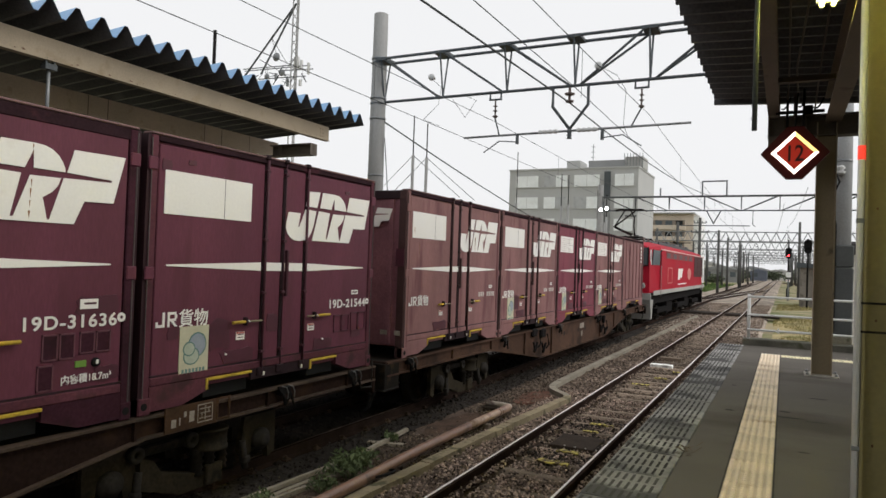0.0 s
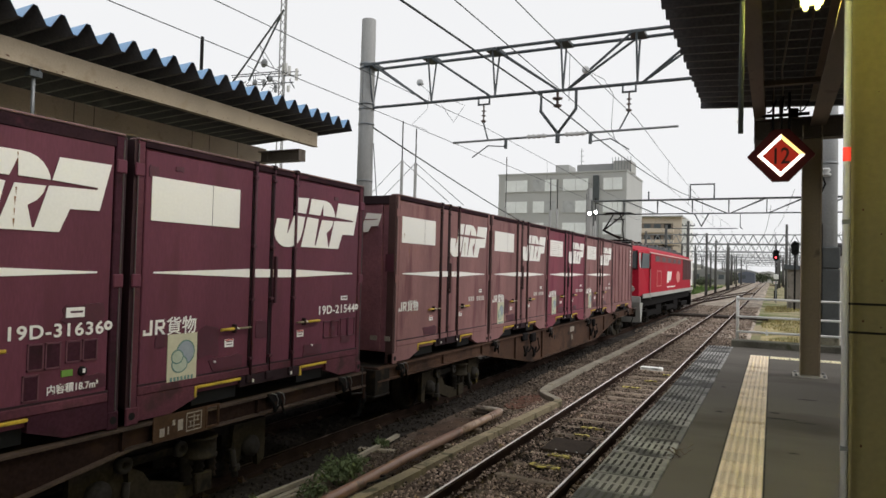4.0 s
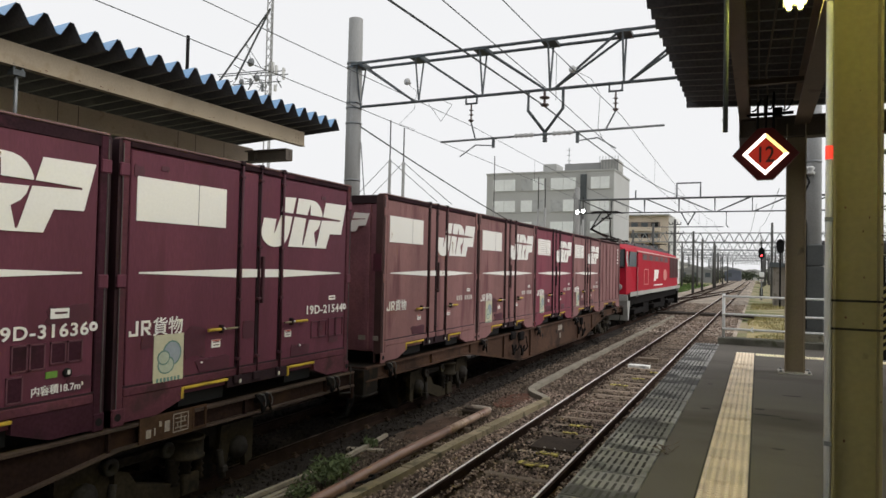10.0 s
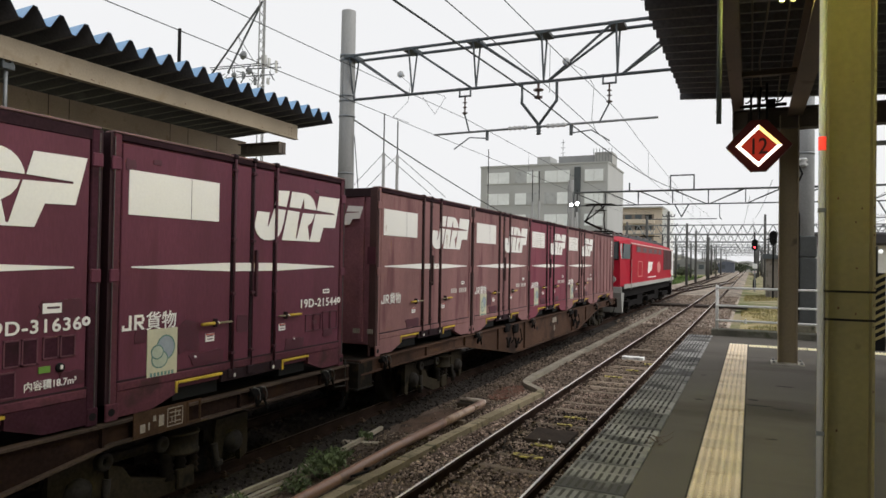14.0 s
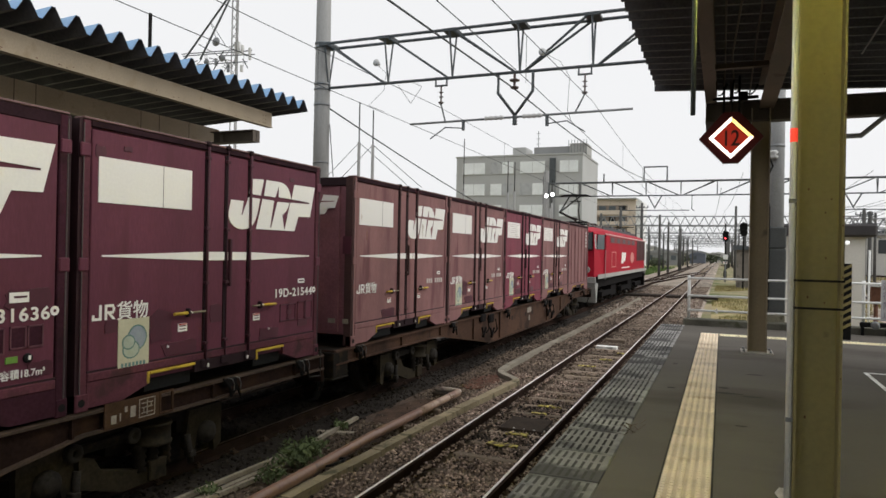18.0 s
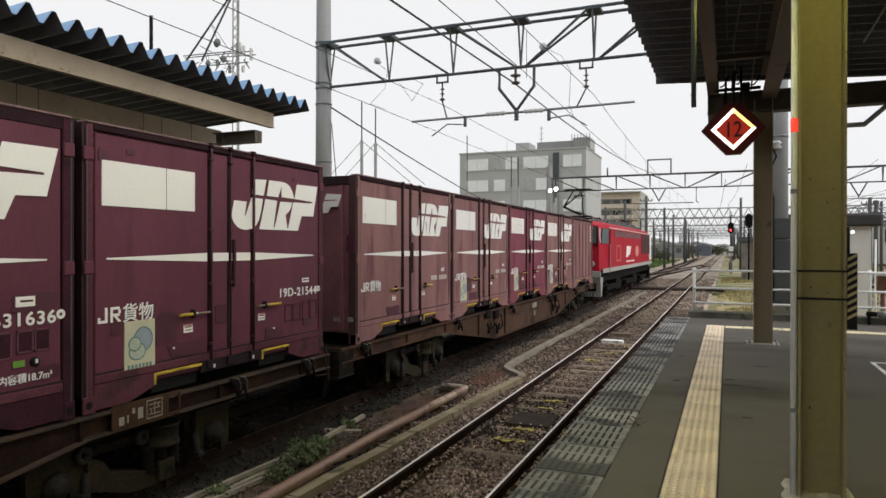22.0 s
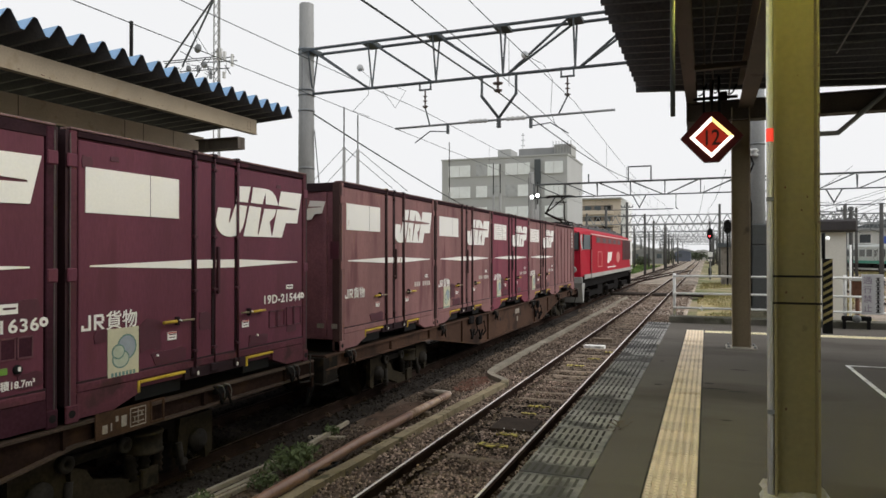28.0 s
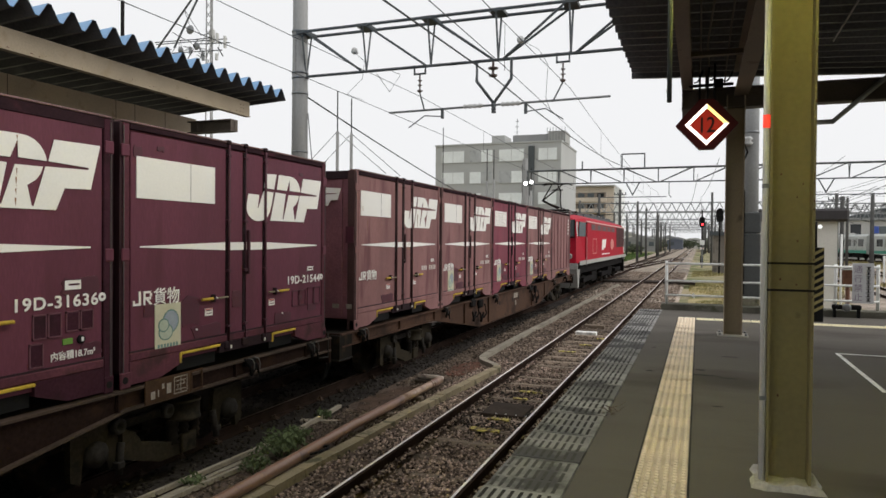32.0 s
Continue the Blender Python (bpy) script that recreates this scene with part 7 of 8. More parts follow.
# yard wires from pole to pole and droppers under the yard portals
YARD = ((12.07, 60, 5.9), (14.48, 60, 6.0), (16.82, 60, 8.3), (18.6, 70, 6.6), (20.2, 60, 9.4), (22.4, 64, 10.0), (25.0, 78, 8.6), (12.2, 84, 8.1), (21.3, 72, 6.1), (10.5, 72, 6.1), (33.0, 72, 6.1), (28.0, 98, 7.4))
rnd = random.Random(31)
for k in range(24):
    p, q = rnd.sample(YARD, 2)
    dz = rnd.uniform(-0.9, 0.2)
    wire(sag((p[0], p[1], p[2] + dz), (q[0], q[1], q[2] + dz), rnd.uniform(0.1, 0.6), 8), 0.016, "dark yard wire between poles")
for k in range(12):
    x = 11.0 + k * 1.6 + rnd.uniform(-0.4, 0.4)
    wire([(x, 72, 5.16), (x + rnd.uniform(-0.2, 0.2), 72, 4.6), (x + rnd.uniform(0.5, 1.1), 72, 4.3)], 0.03, "dropper under the yard portal")

# ---- track-side things ----
def sleeper_mark(x0, x1, y, w, m, label, name="paint_mark"):
    bm = B()
    rr = random.Random(int(y * 100))
    pts = []
    n = 9
    for i in range(n):
        pts.append((x0 + (x1 - x0) * i / (n - 1), y - w / 2 + rr.uniform(-0.03, 0.03)))
    for i in range(n):
        pts.append((x1 - (x1 - x0) * i / (n - 1), y + w / 2 + rr.uniform(-0.03, 0.03)))
    prism(bm, pts, "z", -0.150, -0.132)
    return tagged(part(name, bm, m), label, "paint mark", "paint marks between the rails", kind="structure")


for x0, x1, y, w in ((-0.70, -0.30, 11.22, 0.10), (-0.66, -0.42, 10.66, 0.10), (-0.68, -0.36, 9.33, 0.10), (-0.76, -0.34, 8.74, 0.12), (-0.6, -0.3, 16.84, 0.12), (-0.9, -0.5, 15.64, 0.12), (-0.35, -0.12, 18.1, 0.16)):
    sleeper_mark(x0, x1, y, w, M_MARKYEL, "smeared yellow paint mark on a sleeper")
bm = B()
box(bm, -0.86, -0.22, 9.52, 10.26, -0.24, -0.122, 0.008)
beacon = tagged(part("track_beacon", bm, M_BEACON), "dark flat signal beacon between the rails", "beacon")
for x in (-0.75, -0.6, -0.45, -0.3):
    bm = B()
    lathe(bm, (x + 0.12, 9.55, -0.122), [(0, 0.016), (0.008, 0.010)], "z", 8)
    part("bolt", bm, M_PALEINS, beacon, "bright bolt head")
for x0, x1, y0, y1, m, lb in ((-1.02, -0.46, 18.68, 18.95, M_WHITEPAINT, "white painted board between the rails"), (-1.04, -0.45, 20.35, 20.6, M_SLEEPER, "brown wooden board between the rails")):
    bm = B()
    box(bm, x0, x1, y0, y1, -0.24, -0.075, 0.01)
    tagged(part("track_board", bm, m), lb, "board")

cable_trough = thing("cable_trough", "concrete cable trough with lid blocks that jogs around a pit", "cable trough", (0, 0, 0))
path = [(-2.10, -12.0), (-1.95, 3.0), (-1.90, 6.3), (-1.85, 7.6), (-1.82, 8.9), (-1.75, 10.2), (-1.67, 11.4), (-1.585, 12.65), (-1.575, 12.85), (-1.62, 13.05), (-1.76, 13.25), (-1.95, 13.45),
        (-2.10, 13.65), (-2.19, 13.88), (-2.23, 14.15), (-2.25, 14.6), (-2.27, 17.6), (-2.25, 21.0), (-2.26, 30.0), (-2.28, 41.0)]
rnd = random.Random(5)
line = []
for (xa, ya), (xb, yb) in zip(path[:-1], path[1:]):
    n = max(1, round((yb - ya) / 0.6))
    line += [Vector((xa + (xb - xa) * i / n, ya + (yb - ya) * i / n)) for i in range(n)]
line.append(Vector(path[-1]))
side = []
for i, p in enumerate(line):
    d = (line[min(i + 1, len(line) - 1)] - line[max(i - 1, 0)]).normalized()
    side.append(Vector((d.y, -d.x)) * (0.074 if p.y < 13 else 0.072))
for i in range(len(line) - 1):
    bm = B()
    d = (line[i + 1] - line[i]) * (0.004 / (line[i + 1] - line[i]).length)
    a, b, h = line[i] + d, line[i + 1] - d, rnd.uniform(-0.005, 0.005)
    prism(bm, [tuple(a - side[i]), tuple(a + side[i]), tuple(b + side[i + 1]), tuple(b - side[i + 1])], "z", -0.22, -0.078 + h)
    part("lid_block", bm, M_TROUGH if line[i].y < 12.9 else M_TROUGHFAR, cable_trough)

bm = B()
chain(bm, [(-1.78, -12.0, -0.01), (-1.93, 2.0, -0.01), (-2.02, 6.4, -0.008), (-2.07, 7.8, -0.006), (-2.058, 9.35, -0.006)], 0.062, 14)
pipe = tagged(part("ground_pipe", bm, M_PIPE), "pinkish brown pipe lying beside the cable trough", "pipe")
bm = B()
chain(bm, [(-2.045, 10.92, -0.006), (-2.06, 11.04, -0.006), (-2.18, 11.10, -0.006), (-2.52, 11.10, -0.006)], 0.042, 12)
part("pipe_elbow", bm, M_PIPEEND, pipe, "pale worn bent end of the pipe")
bm = B()
chain(bm, [(-2.058, 9.352, -0.006), (-2.045, 10.95, -0.006)], 0.0625, 14)
part("worn_length", bm, M_PIPEWORN, pipe, "paler scuffed length of the pipe")
bm = B()
box(bm, -2.56, -2.30, 11.0, 11.24, -0.20, -0.049, 0.015)
part("block", bm, M_BEACON, pipe, "dark timber block under the bent end")
for y in (8.8, 9.9):
    bm = B()
    box(bm, -2.20, -1.94, y - 0.05, y + 0.05, -0.2, -0.066, 0.01)
    part("support", bm, M_SLEEPER, pipe)
bm = B()
chain(bm, [(-1.96 + 0.11 * math.cos(a * 0.5236), 6.78 + 0.16 * math.sin(a * 0.5236), -0.02 + 0.03 * math.cos(a * 0.5236)) for a in range(13)], 0.014)
tagged(part("hose_loop", bm, M_BLACK), "black hose loop lying between pipe and trough", "hose")
for x0, y0, x1, y1, w, z in ((-2.92, 5.0, -2.80, 7.5, 0.045, -0.10), (-2.68, 5.0, -2.52, 7.1, 0.045, -0.10), (-2.79, 7.6, -2.92, 9.0, 0.05, -0.08), (-2.78, 4.6, -2.72, 6.4, 0.06, -0.12), (-3.1, 8.2, -2.6, 8.35, 0.1, -0.13)):
    bm = B()
    d = Vector((x1 - x0, y1 - y0, 0)).normalized()
    nrm = Vector((-d.y, d.x, 0)) * w / 2
    prism(bm, [(x0 + nrm.x, y0 + nrm.y), (x0 - nrm.x, y0 - nrm.y), (x1 - nrm.x, y1 - nrm.y), (x1 + nrm.x, y1 + nrm.y)], "z", z - 0.05, z)
    tagged(part("loose_plank", bm, M_PLANK), "weathered plank lying in the gravel", "plank", "planks beside the track")
bm = B()
rnd = random.Random(12)
prism(bm, [(-2.50 + 0.36 * math.cos(a * 0.3142) * rnd.uniform(0.85, 1.15), 9.85 + 0.95 * math.sin(a * 0.3142) * rnd.uniform(0.88, 1.1)) for a in range(20)], "z", -0.20, -0.142)
tagged(part("mud_patch", bm, M_MUD), "bare trodden brown mud behind the pipe", "mud", kind="structure")
bm = B()
prism(bm, [(-2.22 + 0.30 * math.cos(a * 0.4488) * rnd.uniform(0.8, 1.15), 12.75 + 0.75 * math.sin(a * 0.4488) * rnd.uniform(0.85, 1.1)) for a in range(14)], "z", -0.19, -0.138)
tagged(part("rusty_earth_patch", bm, M_RUSTEARTH), "rust-red bare earth beside the trough", "earth", kind="structure")
cabinet = thing("rusty_cabinet", "small rusty brown cabinet on a post behind the fence", "cabinet", (5.71, 20.0, GROUND - 0.085))
bm = B()
box(bm, -0.10, 0.10, -0.12, 0.12, 1.62, 2.02, 0.01)
part("box", bm, M_RUSTY, cabinet)
bm = B()
box(bm, -0.12, 0.12, -0.15, 0.15, 2.02, 2.05, 0.005)
part("lid", bm, M_LGREY, cabinet, "pale lid")
bm = B()
tube(bm, (0.02, 0, 0), (0.02, 0, 1.62), 0.05, 8)
part("post", bm, M_RUSTY, cabinet)
deck = thing("track_crossing", "dark timber foot crossing over the tracks", "crossing", (0, 0, 0))
for i in range(5):
    for x0, x1 in ((-5.4, -4.80), (-4.55, -3.70), (-3.45, -1.25), (-1.0, -0.13), (0.10, 1.95)):
        bm = B()
        box(bm, x0, x1, 43.0 + i * 0.3, 43.28 + i * 0.3, -0.16, -0.012, 0.01)
        part("plank", bm, M_SLEEPERDARK, deck)


# ---- signals ----
def signal(x, y, zt, lamp_z, label, lit=True):
    s = thing("railway_signal", label, "railway signal", (x, y, GROUND - 0.1), "railway signals")
    bm = B()
    tube(bm, (0, 0, 0), (0, 0, zt), 0.07, 10)
    part("post", bm, M_DARK, s)
    z = lamp_z - GROUND + 0.1
    bm = B()
    prism(bm, [(0.30 * math.cos(a * math.pi / 8), z + (0.27 if math.sin(a * math.pi / 8) > 0 else -0.27) + 0.30 * math.sin(a * math.pi / 8)) for a in range(16)], "y", -0.10, -0.06)
    part("backboard", bm, M_BLACK, s, "black rounded backboard")
    for k, dz in enumerate((-0.25, 0.25)):
        bm = B()
        lathe(bm, (0, -0.10, z + dz), [(0, 0.085), (-0.02, 0.075)], "y", 16)
        part("lens", bm, M_SIGLAMP if k == 0 and lit else M_BLACK, s, "lit red lens" if k == 0 and lit else "dark lens")
        bm = B()
        lathe(bm, (0, -0.10, z + dz + 0.02), [(0, 0.17), (-0.22, 0.18)], "y", 16)
        bmesh.ops.delete(bm, geom=[f for f in bm.faces if len(f.verts) > 4 or f.calc_center_median().z < z + dz], context="FACES")
        part("hood", bm, M_BLACK, s)
    if lit:
        bm = B()
        box(bm, -0.2, 0.2, -0.12, 0.05, 1.9, 2.15, 0.02)
        part("marker_box", bm, M_WHITE if y > 60 else M_BLACK, s)
        for dx in (-0.11, 0.11):
            bm = B()
            lathe(bm, (dx, -0.12, 2.03), [(0, 0.05), (-0.02, 0.04)], "y", 10)
            part("marker_lens", bm, M_CDECO, s, "dull pinkish lens")
    if lit:
        bm = B()
        box(bm, -0.16, 0.16, -0.2, 0.1, 0.3, 1.2, 0.02)
        part("relay_box", bm, M_BLACK, s)
    return s


signal(2.42, 78.0, 6.2, 4.55, "black railway signal showing red beside the main track")
signal(3.75, 62.0, 5.6, 4.7, "black railway signal above the lineside shed", lit=False)
signal(14.85, 56.0, 4.4, 3.78, "black railway signal showing red in the yard")

# ---- sheds and yard ----
hut = thing("equipment_hut", "white panelled hut with dark flat roof", "hut", (4.6, 23.6, GROUND - 0.12))
bm = B()
box(bm, -1.25, 1.23, -1.6, 1.6, 0.0, 3.40)
part("wall", bm, M_HUT, hut)
for x in (-0.6, 0.3, 1.23):
    bm = B()
    box(bm, x - 0.012, x + 0.004, -1.606, -1.6, 0.1, 3.4)
    part("panel_joint", bm, M_GALV, hut)
bm = B()
box(bm, -1.25, 1.23, -1.606, -1.6, 2.05, 2.07)
part("panel_joint", bm, M_GALV, hut)
bm = B()
box(bm, -1.5, 1.46, -1.9, 1.9, 3.36, 3.72, 0.06)
part("roof", bm, M_HUTROOF, hut, "dark fascia roof")
bm = B()
tube(bm, (1.30, -1.7, 0), (1.30, -1.7, 3.0), 0.03, 8)
part("downpipe", bm, M_WHITE, hut)
shed = thing("lineside_shed", "grey lineside shed beside the far signal", "shed", (5.0, 66.0, GROUND - 0.12))
bm = B()
box(bm, -1.7, 1.7, -2, 2, 0, 3.3)
part("wall", bm, M_SHEDDIRTY, shed)
bm = B()
prism(bm, [(-2.0, 3.3), (2.0, 3.3), (2.0, 3.42), (-2.0, 3.75)], "y", -2.3, 2.3)
part("roof", bm, M_GREYDARK, shed)
bm = B()
box(bm, -0.6, 0.3, -2.03, -2.0, 0.1, 2.1)
part("door", bm, M_LGREY, shed)


def yard_pole(x, y, top, r=0.15, arms=True, m=None):
    p = thing("yard_pole", "dark overhead line pole in the yard", "pole", (x, y, GROUND - 0.12), "yard poles")
    bm = B()
    tube(bm, (0, 0, 0), (0, 0, top), r * 1.15, 10, r * 0.85)
    part("post", bm, m or M_FARPOLE, p)
    if arms:
        for z, w in ((top - 0.5, 1.1), (top - 1.4, 1.6)):
            bm = B()
            tube(bm, (-w / 2, 0, z), (w / 2, 0, z), 0.05, 6)
            for k in (-1, -0.4, 0.4, 1):
                tube(bm, (k * w / 2, 0, z), (k * w / 2, 0, z + 0.22), 0.045, 6)
            part("cross_arm", bm, M_TRUSS, p)
    return p


for x, y, top, arms in ((12.07, 60, 6.6, True), (12.55, 60.5, 6.4, False), (14.48, 60, 6.6, False), (16.82, 60, 9.2, True), (18.6, 70, 7.4, True), (20.2, 60, 10.2, True), (22.4, 64, 10.8, True), (12.2, 84, 8.6, False),
                        (25.0, 78, 9.5, True), (-5.34, 70, 7.9, True), (-7.4, 70, 7.5, False), (-4.9, 100, 7.4, False), (6.2, 104, 8.4, True), (-9.5, 120, 7.5, False), (5.0, 140, 8.0, True), (-7.5, 170, 7.5, True), (3.6, 170, 7.5, True)):
    yard_pole(x, y, top, arms=arms)

def ground_box(x, y, z, w, h, label):
    g = thing("relay_box", label, "relay box", (x, y, GROUND - 0.12), "relay boxes in the yard")
    bm = B()
    box(bm, -w / 2, w / 2, -0.2, 0.2, z, z + h, 0.03)
    part("case", bm, M_WHITE, g)
    bm = B()
    box(bm, -0.06, 0.06, -0.06, 0.06, 0, z)
    part("stand", bm, M_GALV, g)


ground_box(15.39, 55.0, 2.1, 0.4, 0.45, "white relay box on a stand in the yard")
ground_box(15.36, 54.6, 0.4, 0.3, 0.35, "low white relay box between the yard tracks")
ground_box(14.0, 54.0, 0.1, 0.08, 1.8, "slim white marker post in the yard")
ground_box(2.45, 77.0, 2.4, 0.45, 0.5, "white relay box under the far signal")

# ---- passing railcar ----
RAILCARS = []
for k in range(3):
    rc = thing("railcar", "steel commuter railcar with a green band", "railcar", (0, 0, 0), "cars of the passing train")
    RAILCARS.append((rc, k))
    bm = B()
    prism(bm, [(-1.42, 1.0), (1.42, 1.0), (1.45, 2.2), (1.40, 3.4), (1.05, 3.72), (-1.05, 3.72), (-1.40, 3.4), (-1.45, 2.2)], "y", -9.7, 9.7)
    part("body", bm, M_TRAINW, rc)
    for s in (-1, 1):
        x0, x1 = sorted((s * 1.42, s * 1.465))
        bm = B()
        box(bm, x0, x1, -9.7, 9.7, 1.02, 1.42)
        part("green_band", bm, M_GREEN, rc, "green band")
        y = -8.9
        for j in range(9):
            w = 0.9 if j in (1, 7) else 1.5
            bm = B()
            box(bm, x0, x1, y, y + w, 2.0 if w > 1 else 1.5, 3.0, 0.02)
            part("window" if w > 1 else "door", bm, M_GLASS if w > 1 else M_TRAINW, rc, "dark window" if w > 1 else "door")
            if w < 1:
                for a, b, p, q, m in ((y - 0.03, y, 1.1, 3.05, M_DARK), (y + w, y + w + 0.03, 1.1, 3.05, M_DARK), (y + 0.2, y + 0.7, 2.0, 2.9, M_GLASS)):
                    bm = B()
                    box(bm, x0, x1 + 0.006 if s > 0 else x1, a, b, p, q)
                    part("door_pane" if m is M_GLASS else "door_seam", bm, m, rc)
            y += w + 0.55
    for y in (-6.8, 6.8):
        bm = B()
        box(bm, -1.2, 1.2, y - 1.5, y + 1.5, 0.35, 0.85)
        bg = part("bogie", bm, M_DARK, rc)
        for dy in (-1.05, 1.05):
            bm = B()
            for sx in (-0.6, 0.52):
                lathe(bm, (sx, y + dy, 0.431), [(0, 0.43), (0.08, 0.43)], "x", 18)
            tube(bm, (-0.6, y + dy, 0.431), (0.6, y + dy, 0.431), 0.07, 8)
            part("wheelset", bm, M_DARK, bg)
    bm = B()
    box(bm, -1.25, 1.25, -4.6, 4.6, 0.35, 1.0, 0.05)
    part("underfloor_boxes", bm, M_DARK, rc)
    bm = B()
    box(bm, -0.8, 0.8, -2.0, 2.0, 3.68, 3.98, 0.1)
    part("roof_cooler", bm, M_LGREY, rc)
track("yard_track", 0, -30, 110, "yard track of the passing railcar", turn=15.0, place=(30.8, 91.0, 0))

# ---- buildings and distance ----
def facade_window(parent, x0, x1, y, z0, z1, dark=()):
    bm = B()
    box(bm, x0 - 0.12, x1 + 0.12, y - 0.10, y + 0.05, z0 - 0.12, z1 + 0.12)
    fr = part("window_frame", bm, M_BLD, parent)
    n = max(2, round((x1 - x0) / 1.9))
    for i in range(n):
        a, b = x0 + (x1 - x0) * i / n, x0 + (x1 - x0) * (i + 1) / n
        bm = B()
        box(bm, a + 0.03, b - 0.03, y - 0.13, y - 0.101, z0, z1)
        part("pane", bm, M_CABPALE if i in dark else M_BLIND, fr)


office = thing("office_building", "grey five-storey office building with pale blinds", "building", (0, 100.0, GROUND - 0.1))
bm = B()
box(bm, -37.0, -17.1, 0, 13.0, 0, 17.35)
part("wall", bm, M_BLD, office)
bm = B()
box(bm, -37.1, -17.0, -0.1, 13.1, 17.36, 17.6)
part("parapet", bm, M_BLD, office)
for k in range(5):
    z = 14.75 - 3.3 * k
    for (a, b, dk) in ((-35.9, -32.2, ()), (-31.3, -27.6, (0,) if k < 1 else (1,)), (-26.6, -22.7, () if k != 1 else (0,)), (-20.5, -17.7, ())):
        facade_window(office, a, b, 0, z, z + 1.75, dk)
bm = B()
box(bm, -22.0, -21.1, -0.25, 0.1, 12.9, 16.9)
part("stair_window", bm, M_GREYDARK, office, "dark tall stair window")
bm = B()
box(bm, -22.0, -21.1, -0.25, 0.1, 0, 12.85)
part("stair_shaft", bm, M_SHED, office)
for (a, b, c, d, m) in ((-28.4, -26.3, 17.6, 19.0, M_BLD), (-25.0, -19.5, 17.6, 18.9, M_SHED), (-19.5, -16.9, 17.6, 19.3, M_LGREY)):
    bm = B()
    box(bm, a, b, 2.0, 6.0, c, d)
    part("roof_box", bm, m, office)
for k in range(7):
    bm = B()
    tube(bm, (-19.6 + k * 0.45, 1.8, 17.6), (-19.6 + k * 0.45, 1.8, 19.8), 0.05, 5)
    part("roof_rail", bm, M_GALV, office)
bm = B()
tube(bm, (-24.6, 3, 18.9), (-24.6, 3, 21.6), 0.05, 6)
for z in (19.6, 20.4, 21.2):
    tube(bm, (-24.9, 3, z), (-24.3, 3, z), 0.04, 5)
part("aerial", bm, M_GALV, office)

flats = thing("apartment_block", "tan apartment block with rows of balconies", "building", (0, 150.0, GROUND - 0.1))
bm = B()
box(bm, -25.4, -15.2, 0, 10, 0, 14.55)
part("wall", bm, M_APART, flats)
bm = B()
box(bm, -15.2, -13.9, 0.3, 10, 0, 14.2)
part("white_wing", bm, M_WHITE, flats, "white stair wing")
for k in range(4):
    z = 12.1 - 2.4 * k
    # Flat strip on the wall; the balcony's shade is in its colour.
    bm = B()
    box(bm, -25.5, -16.9, -0.04, 0.02, z, z + 1.15)
    part("balcony_recess", bm, M_BALCONYSHADE, flats, "flat strip painted dark for the shade behind a balcony")
    bm = B()
    box(bm, -25.7, -16.7, -1.1, -0.05, z - 0.9, z + 0.02)
    part("balcony", bm, M_APART, flats, "tan balcony parapet")
    for j in range(4):
        bm = B()
        box(bm, -25.0 + j * 2.1, -23.6 + j * 2.1, -0.10, -0.05, z + 0.1, z + 1.0)
        part("window", bm, M_WINDOW if (j + k) % 3 else M_GLASS, flats, "dark window")
bm = B()
box(bm, -25.7, -14.9, -1.2, 10.2, 14.55, 14.8)
part("roof", bm, M_BLD, flats)

# floodlight masts before the office
def mast(x, y, z1, z2, r=0.10, heads=False, stays=False):
    m = thing("street_mast", "pale mast with a thin dark top", "mast", (x, y, GROUND - 0.1), "masts behind the station")
    bm = B()
    tube(bm, (0, 0, 0), (0, 0, z1), r * 1.1, 10, r)
    part("lower_mast", bm, M_POLE, m)
    bm = B()
    tube(bm, (0, 0, z1), (0, 0, z2), r * 0.42, 8)
    part("upper_mast", bm, M_DARK, m)
    if stays:
        for dx in (-3.2, 3.6):
            bm = B()
            tube(bm, (0, 0, z1), (dx, 0, z1 - 2.9), 0.02, 4)
            part("stay_wire", bm, M_WIRE, m)
    if heads:
        for sx in (-0.21, 0.21):
            bm = B()
            lathe(bm, (sx, -0.2, z2 - 0.05 + sx * 0.2), [(0, 0.09), (-0.1, 0.13)], "y", 14)
            part("floodlight", bm, M_FLOOD, m, "glowing floodlight")
        bm = B()
        tube(bm, (-0.35, 0, z2 - 0.2), (0.35, 0, z2 - 0.05), 0.05, 6)
        part("head_bar", bm, M_DARK, m)
    return m


mast(-20.6, 40, 9.9, 12.6, stays=True)
mast(-19.55, 40, 9.7, 12.0, stays=True)
mast(-20.6, 60, 8.5, 13.3)
mast(-16.25, 60, 8.2, 11.1)
mast(-15.6, 60, 8.3, 11.0)
mast(-12.9, 60, 6.2, 9.6)
mast(-12.1, 60, 7.2, 9.2)
mast(-9.23, 47.4, 5.9, 6.85, r=0.06, heads=True)
mast(-23.8, 25, 9.0, 14.0, r=0.2)

tower = thing("antenna_tower", "pale lattice antenna mast with slanting stays on a roof", "antenna mast", (-47.7, 60.0, 0.0))
for sx, sy in ((-0.35, -0.3), (0.35, -0.3), (0, 0.4)):
    bm = B()
    tube(bm, (sx, sy, 0.0), (sx * 0.8, sy * 0.8, 34.0), 0.07, 6)
    part("mast_leg", bm, M_POLE, tower)
bm = B()
for k in range(17):
    z = 18 + k
    tube(bm, (-0.35, -0.3, z), (0.35, -0.3, z + 0.9), 0.035, 4)
    tube(bm, (0.35, -0.3, z), (0, 0.4, z + 0.9), 0.035, 4)
    tube(bm, (0, 0.4, z), (-0.35, -0.3, z + 0.9), 0.035, 4)
part("mast_lattice", bm, M_GALV, tower)
